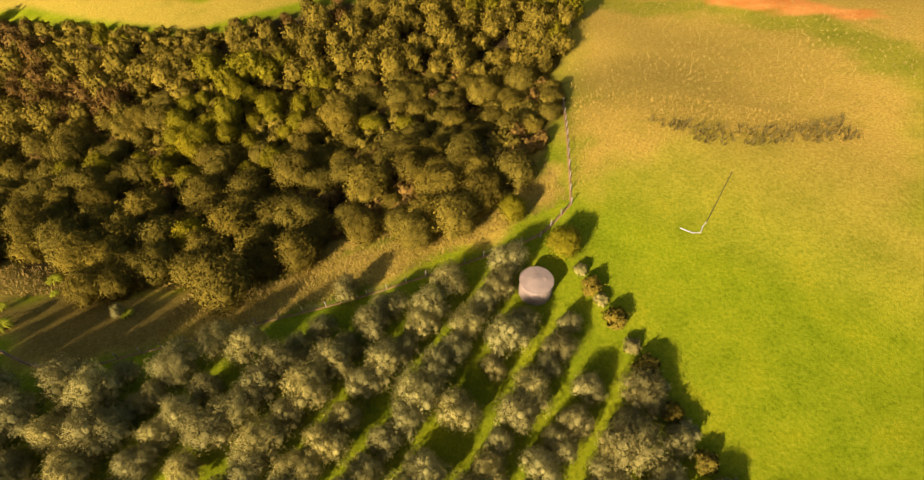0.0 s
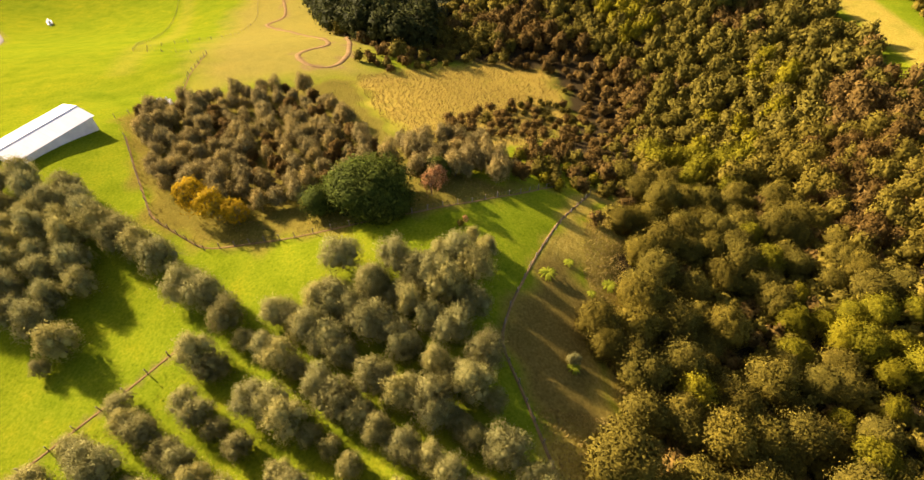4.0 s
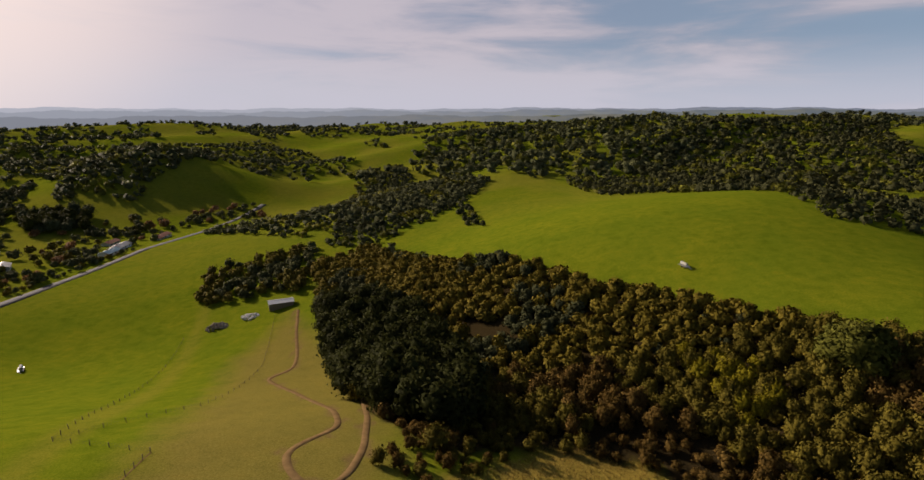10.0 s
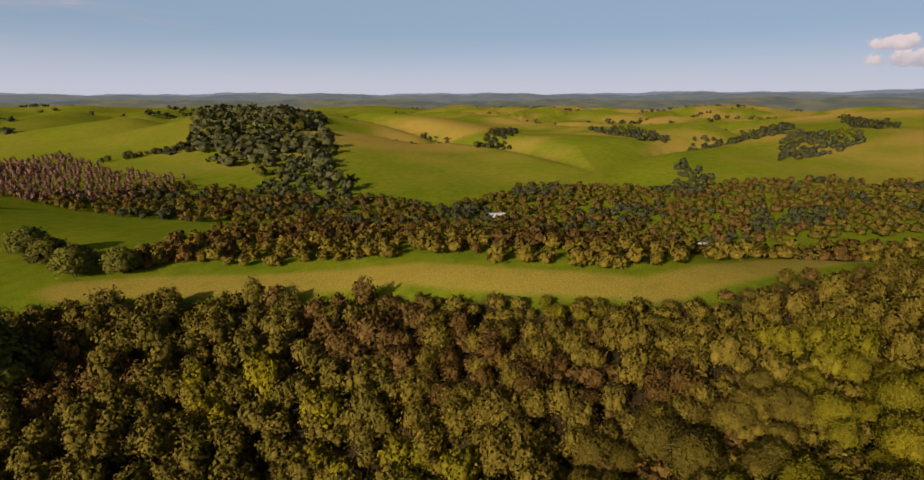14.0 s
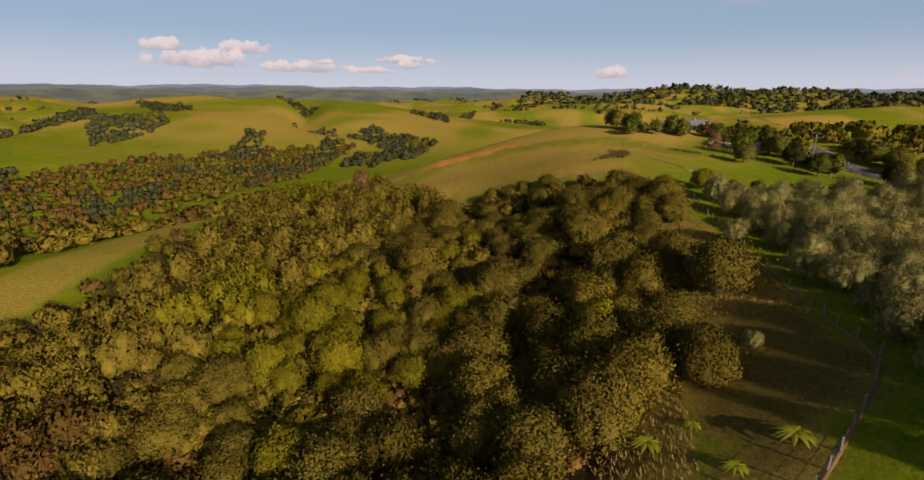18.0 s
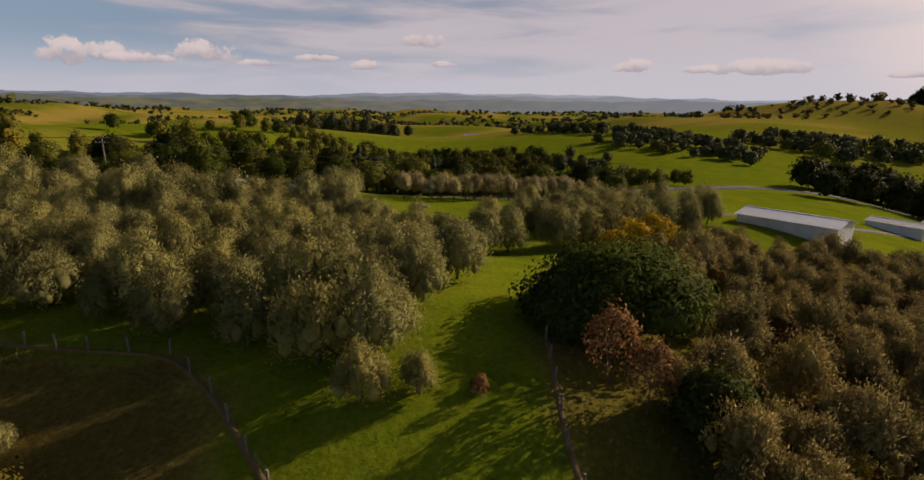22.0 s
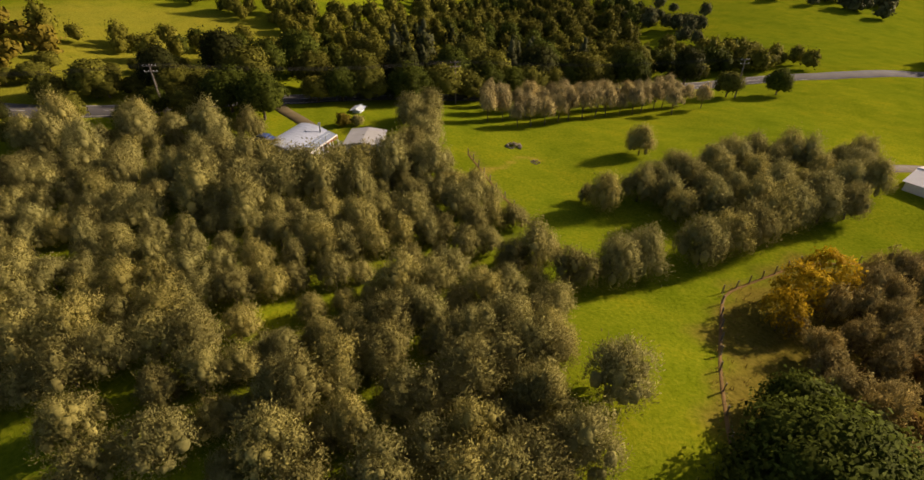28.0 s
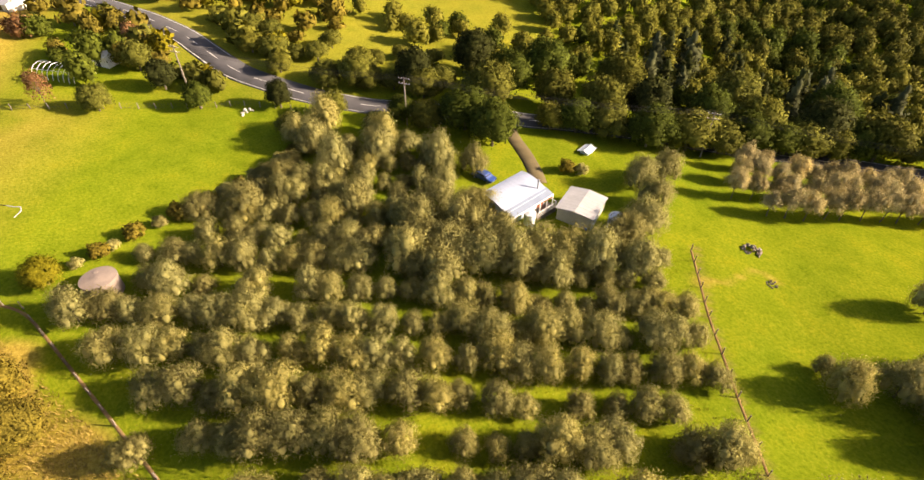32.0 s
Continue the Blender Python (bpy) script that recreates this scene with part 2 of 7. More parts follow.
def height(x, y):
    """Height of the bare ground."""
    x, y = np.asarray(x, float), np.asarray(y, float)
    z = np.full(x.shape, -22.0)
    for cx, cy, r, h in HOME_GROUND + GULLY_GROUND + OUTER_GROUND + WIDE_GROUND:
        z += h * np.exp(-((x - cx) ** 2 + (y - cy) ** 2) / (2.0 * r * r))
    d = np.hypot(x + 60, y - 20)
    far = np.clip((d - 260) / 500, 0, 1)
    # spurs and steep little gullies on the downs across the valley
    downs = np.clip((y + 0.25 * x - 360) / 160, 0, 1) * np.clip((2600 - d) / 600, 0, 1)
    z += downs * (15.0 * np.sin(x / 143 + 0.8 * np.sin(y / 190) + 0.6) * np.sin(y / 171 + 0.7 * np.sin(x / 230)) - 17.0 * gully(x, y) + 5.0)
    z += far * (11.0 * np.sin(x / 118 + 1.3 * np.sin(y / 171)) * np.cos(y / 127 + 0.9) + 5.5 * np.sin((x + y) / 57 + 2 * np.sin(x / 160)))
    z += np.clip((d - 900) / 2500, 0, 1) * (9 * np.sin(x / 310 + 0.4) * np.sin(y / 260 + 1.1) + 5)
    way = np.degrees(np.arctan2(-(x + 60), y - 20))
    z -= 35.0 * np.clip((d - 480) / 420, 0, 1) * np.clip((way - 90) / 20, 0, 1) * np.clip((168 - way) / 16, 0, 1)
    near = np.clip(1.3 - d / 250, 0, 1)
    z += near * (0.10 * np.sin(x / 3.1 + np.sin(y / 4.3)) * np.sin(y / 3.7) + 0.16 * np.sin(x / 9.1 + y / 7.0))
    return z


def ground_z(x, y):
    return float(height(np.array([x]), np.array([y]))[0])


def inside(x, y, poly):
    """Which of the points lie in the polygon."""
    x, y = np.asarray(x, float), np.asarray(y, float)
    hit = np.zeros(x.shape, bool)
    n = len(poly)
    for i in range(n):
        (x0, y0), (x1, y1) = poly[i], poly[(i + 1) % n]
        if y0 != y1:
            hit ^= ((y0 > y) != (y1 > y)) & (x < (x1 - x0) * (y - y0) / (y1 - y0) + x0)
    return hit


def off_line(x, y, line):
    """Distance from a polyline."""
    best = np.full(np.shape(x), 1e9)
    for (x0, y0), (x1, y1) in zip(line, line[1:]):
        dx, dy = x1 - x0, y1 - y0
        k = np.clip(((x - x0) * dx + (y - y0) * dy) / (dx * dx + dy * dy), 0, 1)
        best = np.minimum(best, np.hypot(x - x0 - k * dx, y - y0 - k * dy))
    return best


def soft_inside(x, y, poly, edge=1.0):
    """1 inside, 0 outside, with a soft margin."""
    d = off_line(x, y, list(poly) + [poly[0]])
    s = np.where(inside(x, y, poly), d, -d)
    return np.clip(0.5 + s / (2 * edge), 0, 1)


# ---- helpers for meshes ----
def mesh_of(name, verts, faces, material, smooth=False):
    me = bpy.data.meshes.new(name)
    me.from_pydata([tuple(v) for v in verts], [], [tuple(f) for f in faces])
    for m in material if isinstance(material, (list, tuple)) else [material]:
        me.materials.append(m)
    if smooth:
        me.polygons.foreach_set("use_smooth", [True] * len(me.polygons))
    return me


def quads_mesh(name, corners, material):
    """A mesh of loose quads; corners: (n, 4, 3)."""
    n = len(corners)
    me = bpy.data.meshes.new(name)
    me.vertices.add(n * 4)
    me.vertices.foreach_set("co", np.asarray(corners, np.float32).ravel())
    me.loops.add(n * 4)
    me.loops.foreach_set("vertex_index", np.arange(n * 4, dtype=np.int32))
    me.polygons.add(n)
    me.polygons.foreach_set("loop_start", np.arange(0, n * 4, 4, dtype=np.int32))
    me.materials.append(material)
    me.update(calc_edges=True)
    return me


def tri_mesh(name, verts, tris, material, smooth=True, normals=None):
    me = bpy.data.meshes.new(name)
    me.vertices.add(len(verts))
    me.vertices.foreach_set("co", np.asarray(verts, np.float32).ravel())
    me.loops.add(len(tris) * 3)
    me.loops.foreach_set("vertex_index", np.asarray(tris, np.int32).ravel())
    me.polygons.add(len(tris))
    me.polygons.foreach_set("loop_start", np.arange(0, len(tris) * 3, 3, dtype=np.int32))
    me.materials.append(material)
    me.update(calc_edges=True)
    if smooth:
        me.polygons.foreach_set("use_smooth", np.ones(len(tris), bool))
    if normals is not None:
        me.normals_split_custom_set_from_vertices([tuple(n) for n in normals])
    return me


def part(name, bm, material, parent, label=""):
    """Links a bmesh (or a mesh) as one mesh object under a thing."""
    if isinstance(bm, bmesh.types.BMesh):
        me = bpy.data.meshes.new(name)
        bm.to_mesh(me)
        bm.free()
        me.materials.append(material)
    else:
        me = bm
    ob = new(name, me)
    ob.parent = parent
    if label:
        tagged(ob, label)
    return ob


def thing(name, label, category, group="", kind="", at=(0, 0, 0), turn=0.0):
    ob = new(name)
    ob.empty_display_size = 0.3
    ob.matrix_basis = pose(*at, 0, 0, turn)
    return tagged(ob, label, category, group, kind)


def box(bm, x0, x1, y0, y1, z0, z1, bevel=0.0):
    made = bmesh.ops.create_cube(bm, size=1.0, matrix=Matrix.LocRotScale(((x0 + x1) / 2, (y0 + y1) / 2, (z0 + z1) / 2), None, (x1 - x0, y1 - y0, z1 - z0)))
    if bevel:
        edges = list({e for v in made["verts"] for e in v.link_edges})
        bmesh.ops.bevel(bm, geom=edges, offset=bevel, segments=1, affect="EDGES")
    return bm


def boxes(*rows, bevel=0.0):
    bm = bmesh.new()
    for r in rows:
        box(bm, *r, bevel=bevel)
    return bm


def rod(bm, a, b, r0, r1=None, sides=8):
    """A tapered round bar from a to b."""
    a, b = Vector(a), Vector(b)
    way = b - a
    m = Matrix.Translation((a + b) / 2) @ way.to_track_quat("Z", "Y").to_matrix().to_4x4()
    bmesh.ops.create_cone(bm, cap_ends=True, segments=sides, radius1=r0, radius2=r0 if r1 is None else r1, depth=way.length, matrix=m)
    return bm


# ---- materials ----
def material(name, rough=0.7, metal=0.0, spec=0.3):
    m = bpy.data.materials.new(name)
    m.use_nodes = True
    t = m.node_tree
    b = t.nodes["Principled BSDF"]
    b.inputs["Roughness"].default_value = rough
    b.inputs["Metallic"].default_value = metal
    b.inputs["Specular IOR Level"].default_value = spec
    return m, t, b


def noise_node(t, scale, detail=4.0, rough=0.55, coord="Object", stretch=None):
    tc, n = t.nodes.new("ShaderNodeTexCoord"), t.nodes.new("ShaderNodeTexNoise")
    n.inputs["Scale"].default_value, n.inputs["Detail"].default_value, n.inputs["Roughness"].default_value = scale, detail, rough
    if stretch:
        mp = t.nodes.new("ShaderNodeMapping")
        mp.inputs["Scale"].default_value = stretch
        t.links.new(tc.outputs[coord], mp.inputs["Vector"])
        t.links.new(mp.outputs[0], n.inputs["Vector"])
    else:
        t.links.new(tc.outputs[coord], n.inputs["Vector"])
    return n.outputs[0]


def ramp(t, value, stops):
    r = t.nodes.new("ShaderNodeValToRGB")
    e = r.color_ramp.elements
    while len(e) < len(stops):
        e.new(0.5)
    for k, (p, c) in zip(e, stops):
        k.position, k.color = p, (*c, 1) if len(c) == 3 else c
    t.links.new(value, r.inputs[0])
    return r.outputs[0]


def mix(t, fac, a, b, mode="MIX"):
    m = t.nodes.new("ShaderNodeMix")
    m.data_type, m.blend_type = "RGBA", mode
    for sock, v in ((m.inputs[0], fac), (m.inputs[6], a), (m.inputs[7], b)):
        if isinstance(v, (int, float)):
            sock.default_value = v
        elif isinstance(v, tuple):
            sock.default_value = (*v, 1)
        else:
            t.links.new(v, sock)
    return m.outputs[2]


def calc(t, op, a, b=0.0, clamp=False):
    m = t.nodes.new("ShaderNodeMath")
    m.operation, m.use_clamp = op, clamp
    for sock, v in ((m.inputs[0], a), (m.inputs[1], b)):
        if isinstance(v, (int, float)):
            sock.default_value = v
        else:
            t.links.new(v, sock)
    return m.outputs[0]


def bump(t, b, value, strength=0.3, distance=0.02):
    n = t.nodes.new("ShaderNodeBump")
    n.inputs["Strength"].default_value, n.inputs["Distance"].default_value = strength, distance
    t.links.new(value, n.inputs["Height"])
    t.links.new(n.outputs[0], b.inputs["Normal"])


def painted(name, colour, rough=0.6, metal=0.0, worn=0.18, scale=1.5, grain=14.0):
    """A plain surface with stains and a fine grain."""
    m, t, b = material(name, rough, metal)
    dark = tuple(c * (1 - worn) for c in colour)
    light = tuple(min(1, c * (1 + worn * 0.5)) for c in colour)
    big, fine = noise_node(t, scale), noise_node(t, grain, 3)
    c = ramp(t, big, [(0.3, dark), (0.7, light)])
    c = mix(t, 0.25, c, ramp(t, fine, [(0.3, dark), (0.75, light)]))
    t.links.new(c, b.inputs["Base Color"])
    bump(t, b, fine, 0.15, 0.01)
    return m


def foliage(name, dark, mid, light, glow=0.16, rough=0.65):
    """Leaves: each spray has its own shade, each plant its own cast; some light passes through."""
    m, t, b = material(name, rough, 0.0, 0.015)
    geo, info = t.nodes.new("ShaderNodeNewGeometry"), t.nodes.new("ShaderNodeObjectInfo")
    c = ramp(t, geo.outputs["Random Per Island"], [(0.0, dark), (0.55, mid), (1.0, light)])
    c2 = ramp(t, info.outputs["Random"], [(0.0, (0.78, 0.74, 0.68)), (0.5, (1.0, 1.0, 1.0)), (1.0, (1.22, 1.14, 0.95))])
    c = mix(t, 1.0, c, c2, "MULTIPLY")
    big = noise_node(t, 0.9, 2)
    c = mix(t, 1.0, c, ramp(t, big, [(0.3, (0.8, 0.8, 0.8)), (0.7, (1.15, 1.12, 1.0))]), "MULTIPLY")
    t.links.new(c, b.inputs["Base Color"])
    tr = t.nodes.new("ShaderNodeBsdfTranslucent")
    t.links.new(c, tr.inputs["Color"])
    mx = t.nodes.new("ShaderNodeMixShader")
    mx.inputs[0].default_value = glow
    t.links.new(b.outputs[0], mx.inputs[1])
    t.links.new(tr.outputs[0], mx.inputs[2])
    t.links.new(mx.outputs[0], t.nodes["Material Output"].inputs["Surface"])
    return m


M_OLIVE = foliage("olive_leaves", (0.265, 0.258, 0.096), (0.31, 0.298, 0.112), (0.355, 0.34, 0.13), 0.26)
M_PALEOLIVE = foliage("pale_olive_leaves", (0.3096, 0.27, 0.1368), (0.43, 0.375, 0.19), (0.5375, 0.4688, 0.2375), 0.2)
M_BUSH = foliage("native_bush_leaves", (0.100, 0.084, 0.014), (0.138, 0.116, 0.0195), (0.180, 0.15, 0.025), 0.06)
M_ROADTREE = foliage("roadside_leaves", (0.088, 0.092, 0.0165), (0.132, 0.138, 0.025), (0.182, 0.19, 0.035), 0.2)
M_TWIGGY = foliage("twiggy_olive_leaves", (0.204, 0.17, 0.068), (0.3, 0.25, 0.1), (0.39, 0.325, 0.13), 0.2)
M_LIME = foliage("young_bush_leaves", (0.125, 0.115, 0.008), (0.18, 0.166, 0.012), (0.24, 0.222, 0.016), 0.15)
M_BROWN = foliage("brown_scrub_leaves", (0.095, 0.062, 0.0168), (0.145, 0.094, 0.025), (0.20, 0.13, 0.035), 0.1)
M_EVERGREEN = foliage("dark_evergreen_leaves", (0.045, 0.0588, 0.0096), (0.075, 0.098, 0.016), (0.1065, 0.1392, 0.0227), 0.25)
M_PINE = foliage("pine_needles", (0.027, 0.0312, 0.009), (0.045, 0.052, 0.015), (0.0639, 0.0738, 0.0213), 0.25)
M_AUTUMN = foliage("golden_leaves", (0.364, 0.252, 0.014), (0.52, 0.36, 0.02), (0.624, 0.432, 0.024), 0.35)
M_RUSSET = foliage("russet_leaves", (0.16, 0.08, 0.035), (0.28, 0.15, 0.065), (0.42, 0.27, 0.15), 0.3)
# leaf colour lightened to put some of the distant haze into it
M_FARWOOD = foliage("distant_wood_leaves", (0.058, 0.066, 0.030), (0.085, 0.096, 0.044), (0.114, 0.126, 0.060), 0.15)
M_REDWOOD = foliage("bare_winter_wood", (0.13, 0.075, 0.05), (0.19, 0.115, 0.08), (0.25, 0.165, 0.12), 0.1)
M_BARK = painted("bark", (0.13, 0.105, 0.08), 0.9, 0, 0.35, 3.0, 22)

# ---- plan of the land ----
BUSH = [(12, 88), (14, 112), (20, 140), (2, 156), (-30, 142), (-66, 122), (-90, 124), (-120, 134), (-160, 136), (-196, 132),
        (-207, 120), (-222, 104), (-256, 64), (-286, 34), (-317, 12), (-326, -14), (-396, -74), (-370, -104), (-322, -84), (-245, -45),
        (-212, -36), (-180, -14), (-160, 2), (-176, 26), (-172, 52), (-140, 58), (-108, 44), (-92, 52), (-86, 56), (-74, 48),
        (-62, 46), (-52, 48), (-40, 48), (-28, 50), (-9, 58), (4, 62), (9, 70)]
STRIP = [(-205, 138), (-190, 143), (-150, 147), (-124, 147), (-100, 137), (-72, 129), (-40, 148), (-10, 168), (18, 168), (45, 186), (75, 215)]
HILL = [(13, 60), (14, 90), (17, 118), (22, 145), (18, 165), (45, 184), (75, 212), (130, 235), (200, 190), (190, 90), (120, 50), (66, 62), (52, 30), (44, 12), (34, 14), (20, 36), (12, 54)]
ROUGH = [(-135, -5), (-152, 8), (-182, 30), (-172, 52), (-140, 56), (-108, 40), (-88, 26), (-109, 6)]
VERGE = [(12, 60), (9, 70), (4, 62), (-9, 58), (-28, 50), (-40, 48), (-52, 48), (-62, 46), (-74, 48), (-86, 56), (-90, 50), (-60, 38.5), (-52, 35.5), (-46, 34.2), (-40.7, 36.6), (-31, 40), (-18, 44.6)]
STREAK = [(13, 62), (14, 88), (30, 84), (57, 76), (54, 72), (30, 72)]
BLOCK_C = [(-60, -10), (-67, -22), (-79, -31), (-98, -46), (-114, -34), (-132, -4), (-109, 4), (-88, 22), (-78, 34), (-84, 44), (-72, 30), (-66, 14), (-62, 5)]
FIELD_W = [(-401, -71), (-426, -59), (-480, -27), (-405, 5), (-364, 19), (-506, -15), (-600, 0), (-640, 51), (-575, 73), (-484, 92), (-490, 135), (-350, 163),
           (-311, 147), (-289, 158), (-262, 176), (-203, 130), (-207, 122), (-221, 106), (-241, 82), (-258, 67), (-288, 37), (-319, 15), (-322, -6)]
TRACK = [(-305, -88), (-278, -78), (-250, -66), (-236, -62), (-226, -68), (-206, -48), (-184, -28), (-168, -21), (-150, -26), (-141, -21), (-136, -15), (-141, -11), (-156, -12), (-180, -18), (-205, -27)]
ROAD = [(150, 62), (112, 40), (85, 26), (64, 19), (52, 11), (42, 1), (32, -14), (22, -31), (8, -54), (-10, -80), (-40, -112), (-90, -156), (-150, -200), (-221, -234), (-286, -254), (-354, -264), (-446, -270), (-515, -273), (-680, -284)]
DRIVE = [(23, -21.5), (20, -20), (14, -19), (8, -17), (5, -15.5)]
FARM_LANE = [(-258, -238), (-236, -205), (-209, -176), (-160, -138), (-115, -99), (-92, -76), (-77, -60), (-70, -53)]
CUT = [(50, 136), (51, 129), (58, 124), (66, 117), (74, 111), (77, 116), (69, 125), (61, 132), (55, 138)]
PADDOCK_PATH = [(-23, -23), (-25, -28), (-28, -31)]
PAINT_LANE = [(-18, -27), (-28, -18), (-45, -6)]


def graded(lo, hi, step, reach, growth=1.034):
    """Even steps in the middle, growing ones outside."""
    mid = list(np.arange(lo, hi + step / 2, step))
    out, s = [], step
    a, b = lo, hi
    lows, highs = [], []
    while a > -reach:
        s *= growth
        a -= s
        lows.append(a)
    s = step
    while b < reach:
        s *= growth
        b += s
        highs.append(b)
    return np.array(lows[::-1] + mid + highs)


gx, gy = graded(-128, 70, 1.0, 4900), graded(-62, 142, 1.0, 4900)
GX, GY = np.meshgrid(gx, gy)
GZ = height(GX, GY)
nx, ny = len(gx), len(gy)
ids = np.arange(nx * ny).reshape(ny, nx)
q = np.stack([ids[:-1, :-1], ids[:-1, 1:], ids[1:, 1:], ids[1:, :-1]], -1).reshape(-1, 4)
gme = bpy.data.meshes.new("ground")
gme.vertices.add(nx * ny)
gme.vertices.foreach_set("co", np.stack([GX, GY, GZ], -1).astype(np.float32).ravel())
gme.loops.add(len(q) * 4)
gme.loops.foreach_set("vertex_index", q.astype(np.int32).ravel())
gme.polygons.add(len(q))
gme.polygons.foreach_set("loop_start", np.arange(0, len(q) * 4, 4, dtype=np.int32))
gme.update(calc_edges=True)
gme.polygons.foreach_set("use_smooth", np.ones(len(q), bool))

# what covers the ground: r dry grass, g bare soil, b leaf litter and painted verge shade, a orange clay
wob_x = GX + 1.2 * np.sin(GY / 2.3 + 1.7 * np.sin(GX / 3.9)) + 0.7 * np.sin(GY / 0.9)
wob_y = GY + 1.2 * np.sin(GX / 2.7 + 1.3 * np.sin(GY / 4.1)) + 0.7 * np.sin(GX / 1.1)
dry = 0.85 * soft_inside(wob_x, wob_y, VERGE, 1.0)
dry = np.maximum(dry, 0.9 * soft_inside(wob_x, wob_y, ROUGH, 3))
dry = np.maximum(dry, 0.55 * soft_inside(wob_x, wob_y, BLOCK_C, 1.0))
dry = np.maximum(dry, 0.9 * soft_inside(wob_x, wob_y, STREAK, 3))
dry = np.maximum(dry, 0.7 * np.clip((6.5 - off_line(GX, GY, STRIP)) / 2, 0, 1))
hill_dry = np.clip((GX * 0.45 + GY * 0.9 - 58) / 34, 0, 1) * soft_inside(GX, GY, HILL, 6) * np.clip(off_line(wob_x, wob_y, [(20, 150), (52, 128), (66, 108), (72, 80), (60, 60)]) / 7 - 0.1, 0.35, 1)
dry = np.maximum(dry, 1.0 * hill_dry)
dry = np.maximum(dry, 0.2 * np.clip((5 - off_line(GX, GY, [(-190, -95), (-128, -64), (-330, -150)])) / 4, 0, 1))
west_dry = [(-118, -40), (-146, -52), (-200, -72), (-247, -92), (-300, -90), (-254, -51), (-176, -11), (-137, 0)]
dry = np.maximum(dry, 0.35 * soft_inside(wob_x, wob_y, west_dry, 6))
dry = np.maximum(dry, 0.3 * soft_inside(wob_x, wob_y, [(58, 26), (98, 42), (130, 30), (120, -40), (84, -70), (60, -62), (46, -26), (50, 2)], 8))
dry = np.maximum(dry, 0.6 * np.clip((0.9 - off_line(wob_x, wob_y, PADDOCK_PATH)) / 0.8, 0, 1))
far_d = np.hypot(GX + 60, GY - 20)
dry = np.maximum(dry, 0.8 * np.exp(-((GX + 200) ** 2 + (GY + 760) ** 2) / 70000))
patch = np.sin(GX / 71 + 2 * np.sin(GY / 103)) * np.sin(GY / 59 + 1.5 * np.sin(GX / 87)) + 0.6 * np.sin(GX / 23 + 2 * np.sin(GY / 31)) * np.sin(GY / 19 + GX / 67) + 0.5 * gully(GX + 40, GY + 25)
dry = np.maximum(dry, np.clip((far_d - 330) / 200, 0, 1) * np.clip(patch * 1.0 + 0.42, 0.06, 0.95) * np.clip((GX + 420) / 200, 0.25, 1))
soil = 0.9 * np.clip((1.6 - off_line(wob_x, wob_y, TRACK)) / 1.2, 0, 1)
soil = np.maximum(soil, 0.75 * np.clip((2.2 - off_line(GX, GY, FARM_LANE)) / 1.5, 0, 1))
soil = np.maximum(soil, 0.6 * np.clip((0.55 - off_line(GX, GY, PAINT_LANE)) / 0.5, 0, 1))
south_edge = [(9, 70), (4, 62), (-9, 58), (-28, 50), (-40, 48), (-52, 48), (-62, 46), (-74, 48), (-86, 56)]
soil = np.maximum(soil, 0.38 * soft_inside(wob_x, wob_y, west_dry, 7))
litter_and_shade = soft_inside(wob_x, wob_y, BUSH, 2.0) * np.clip((off_line(wob_x, wob_y, south_edge) - 3) / 4, 0, 1)
dry = np.maximum(dry, 0.8 * np.clip((8 - off_line(wob_x, wob_y, south_edge)) / 3, 0, 1) * inside(GX, GY, BUSH))
# dark litter on the west verge, which also paints in the grove's shade
litter_and_shade = np.maximum(litter_and_shade, 0.65 * soft_inside(wob_x, wob_y, [(-63, 40), (-52, 36), (-46, 34.6), (-37, 38), (-36, 46), (-50, 47), (-63, 46)], 1.5))
litter_and_shade = np.maximum(litter_and_shade, 0.5 * soft_inside(wob_x, wob_y, BLOCK_C, 1.5))
clay = soft_inside(wob_x, wob_y, CUT, 1.5)
att = gme.color_attributes.new("cover", "FLOAT_COLOR", "POINT")
att.data.foreach_set("color", np.stack([dry, soil, litter_and_shade, clay], -1).astype(np.float32).ravel())

m, t, b = material("pasture", 1.0, 0, 0.0)
at = t.nodes.new("ShaderNodeAttribute")
at.attribute_name = "cover"
sep = t.nodes.new("ShaderNodeSeparateColor")
t.links.new(at.outputs["Color"], sep.inputs[0])
fine, mid_n, big_n = noise_node(t, 2.6, 6, 0.7), noise_node(t, 0.22, 5, 0.6), noise_node(t, 0.035, 4)
grass = ramp(t, fine, [(0.25, (0.078, 0.118, 0.006)), (0.5, (0.158, 0.203, 0.010)), (0.78, (0.24, 0.262, 0.022))])
grass = mix(t, 1.0, grass, ramp(t, mid_n, [(0.3, (0.72, 0.80, 0.7)), (0.55, (1, 1, 1)), (0.75, (1.2, 1.05, 1.0))]), "MULTIPLY")
grass = mix(t, 1.0, grass, ramp(t, big_n, [(0.3, (0.85, 0.9, 0.9)), (0.7, (1.15, 1.04, 1.0))]), "MULTIPLY")
straw = ramp(t, fine, [(0.25, (0.18, 0.125, 0.026)), (0.5, (0.345, 0.242, 0.045)), (0.8, (0.50, 0.38, 0.105))])
straw = mix(t, ramp(t, mid_n, [(0.48, (0, 0, 0)), (0.75, (0.25, 0.25, 0.25))]), straw, grass)
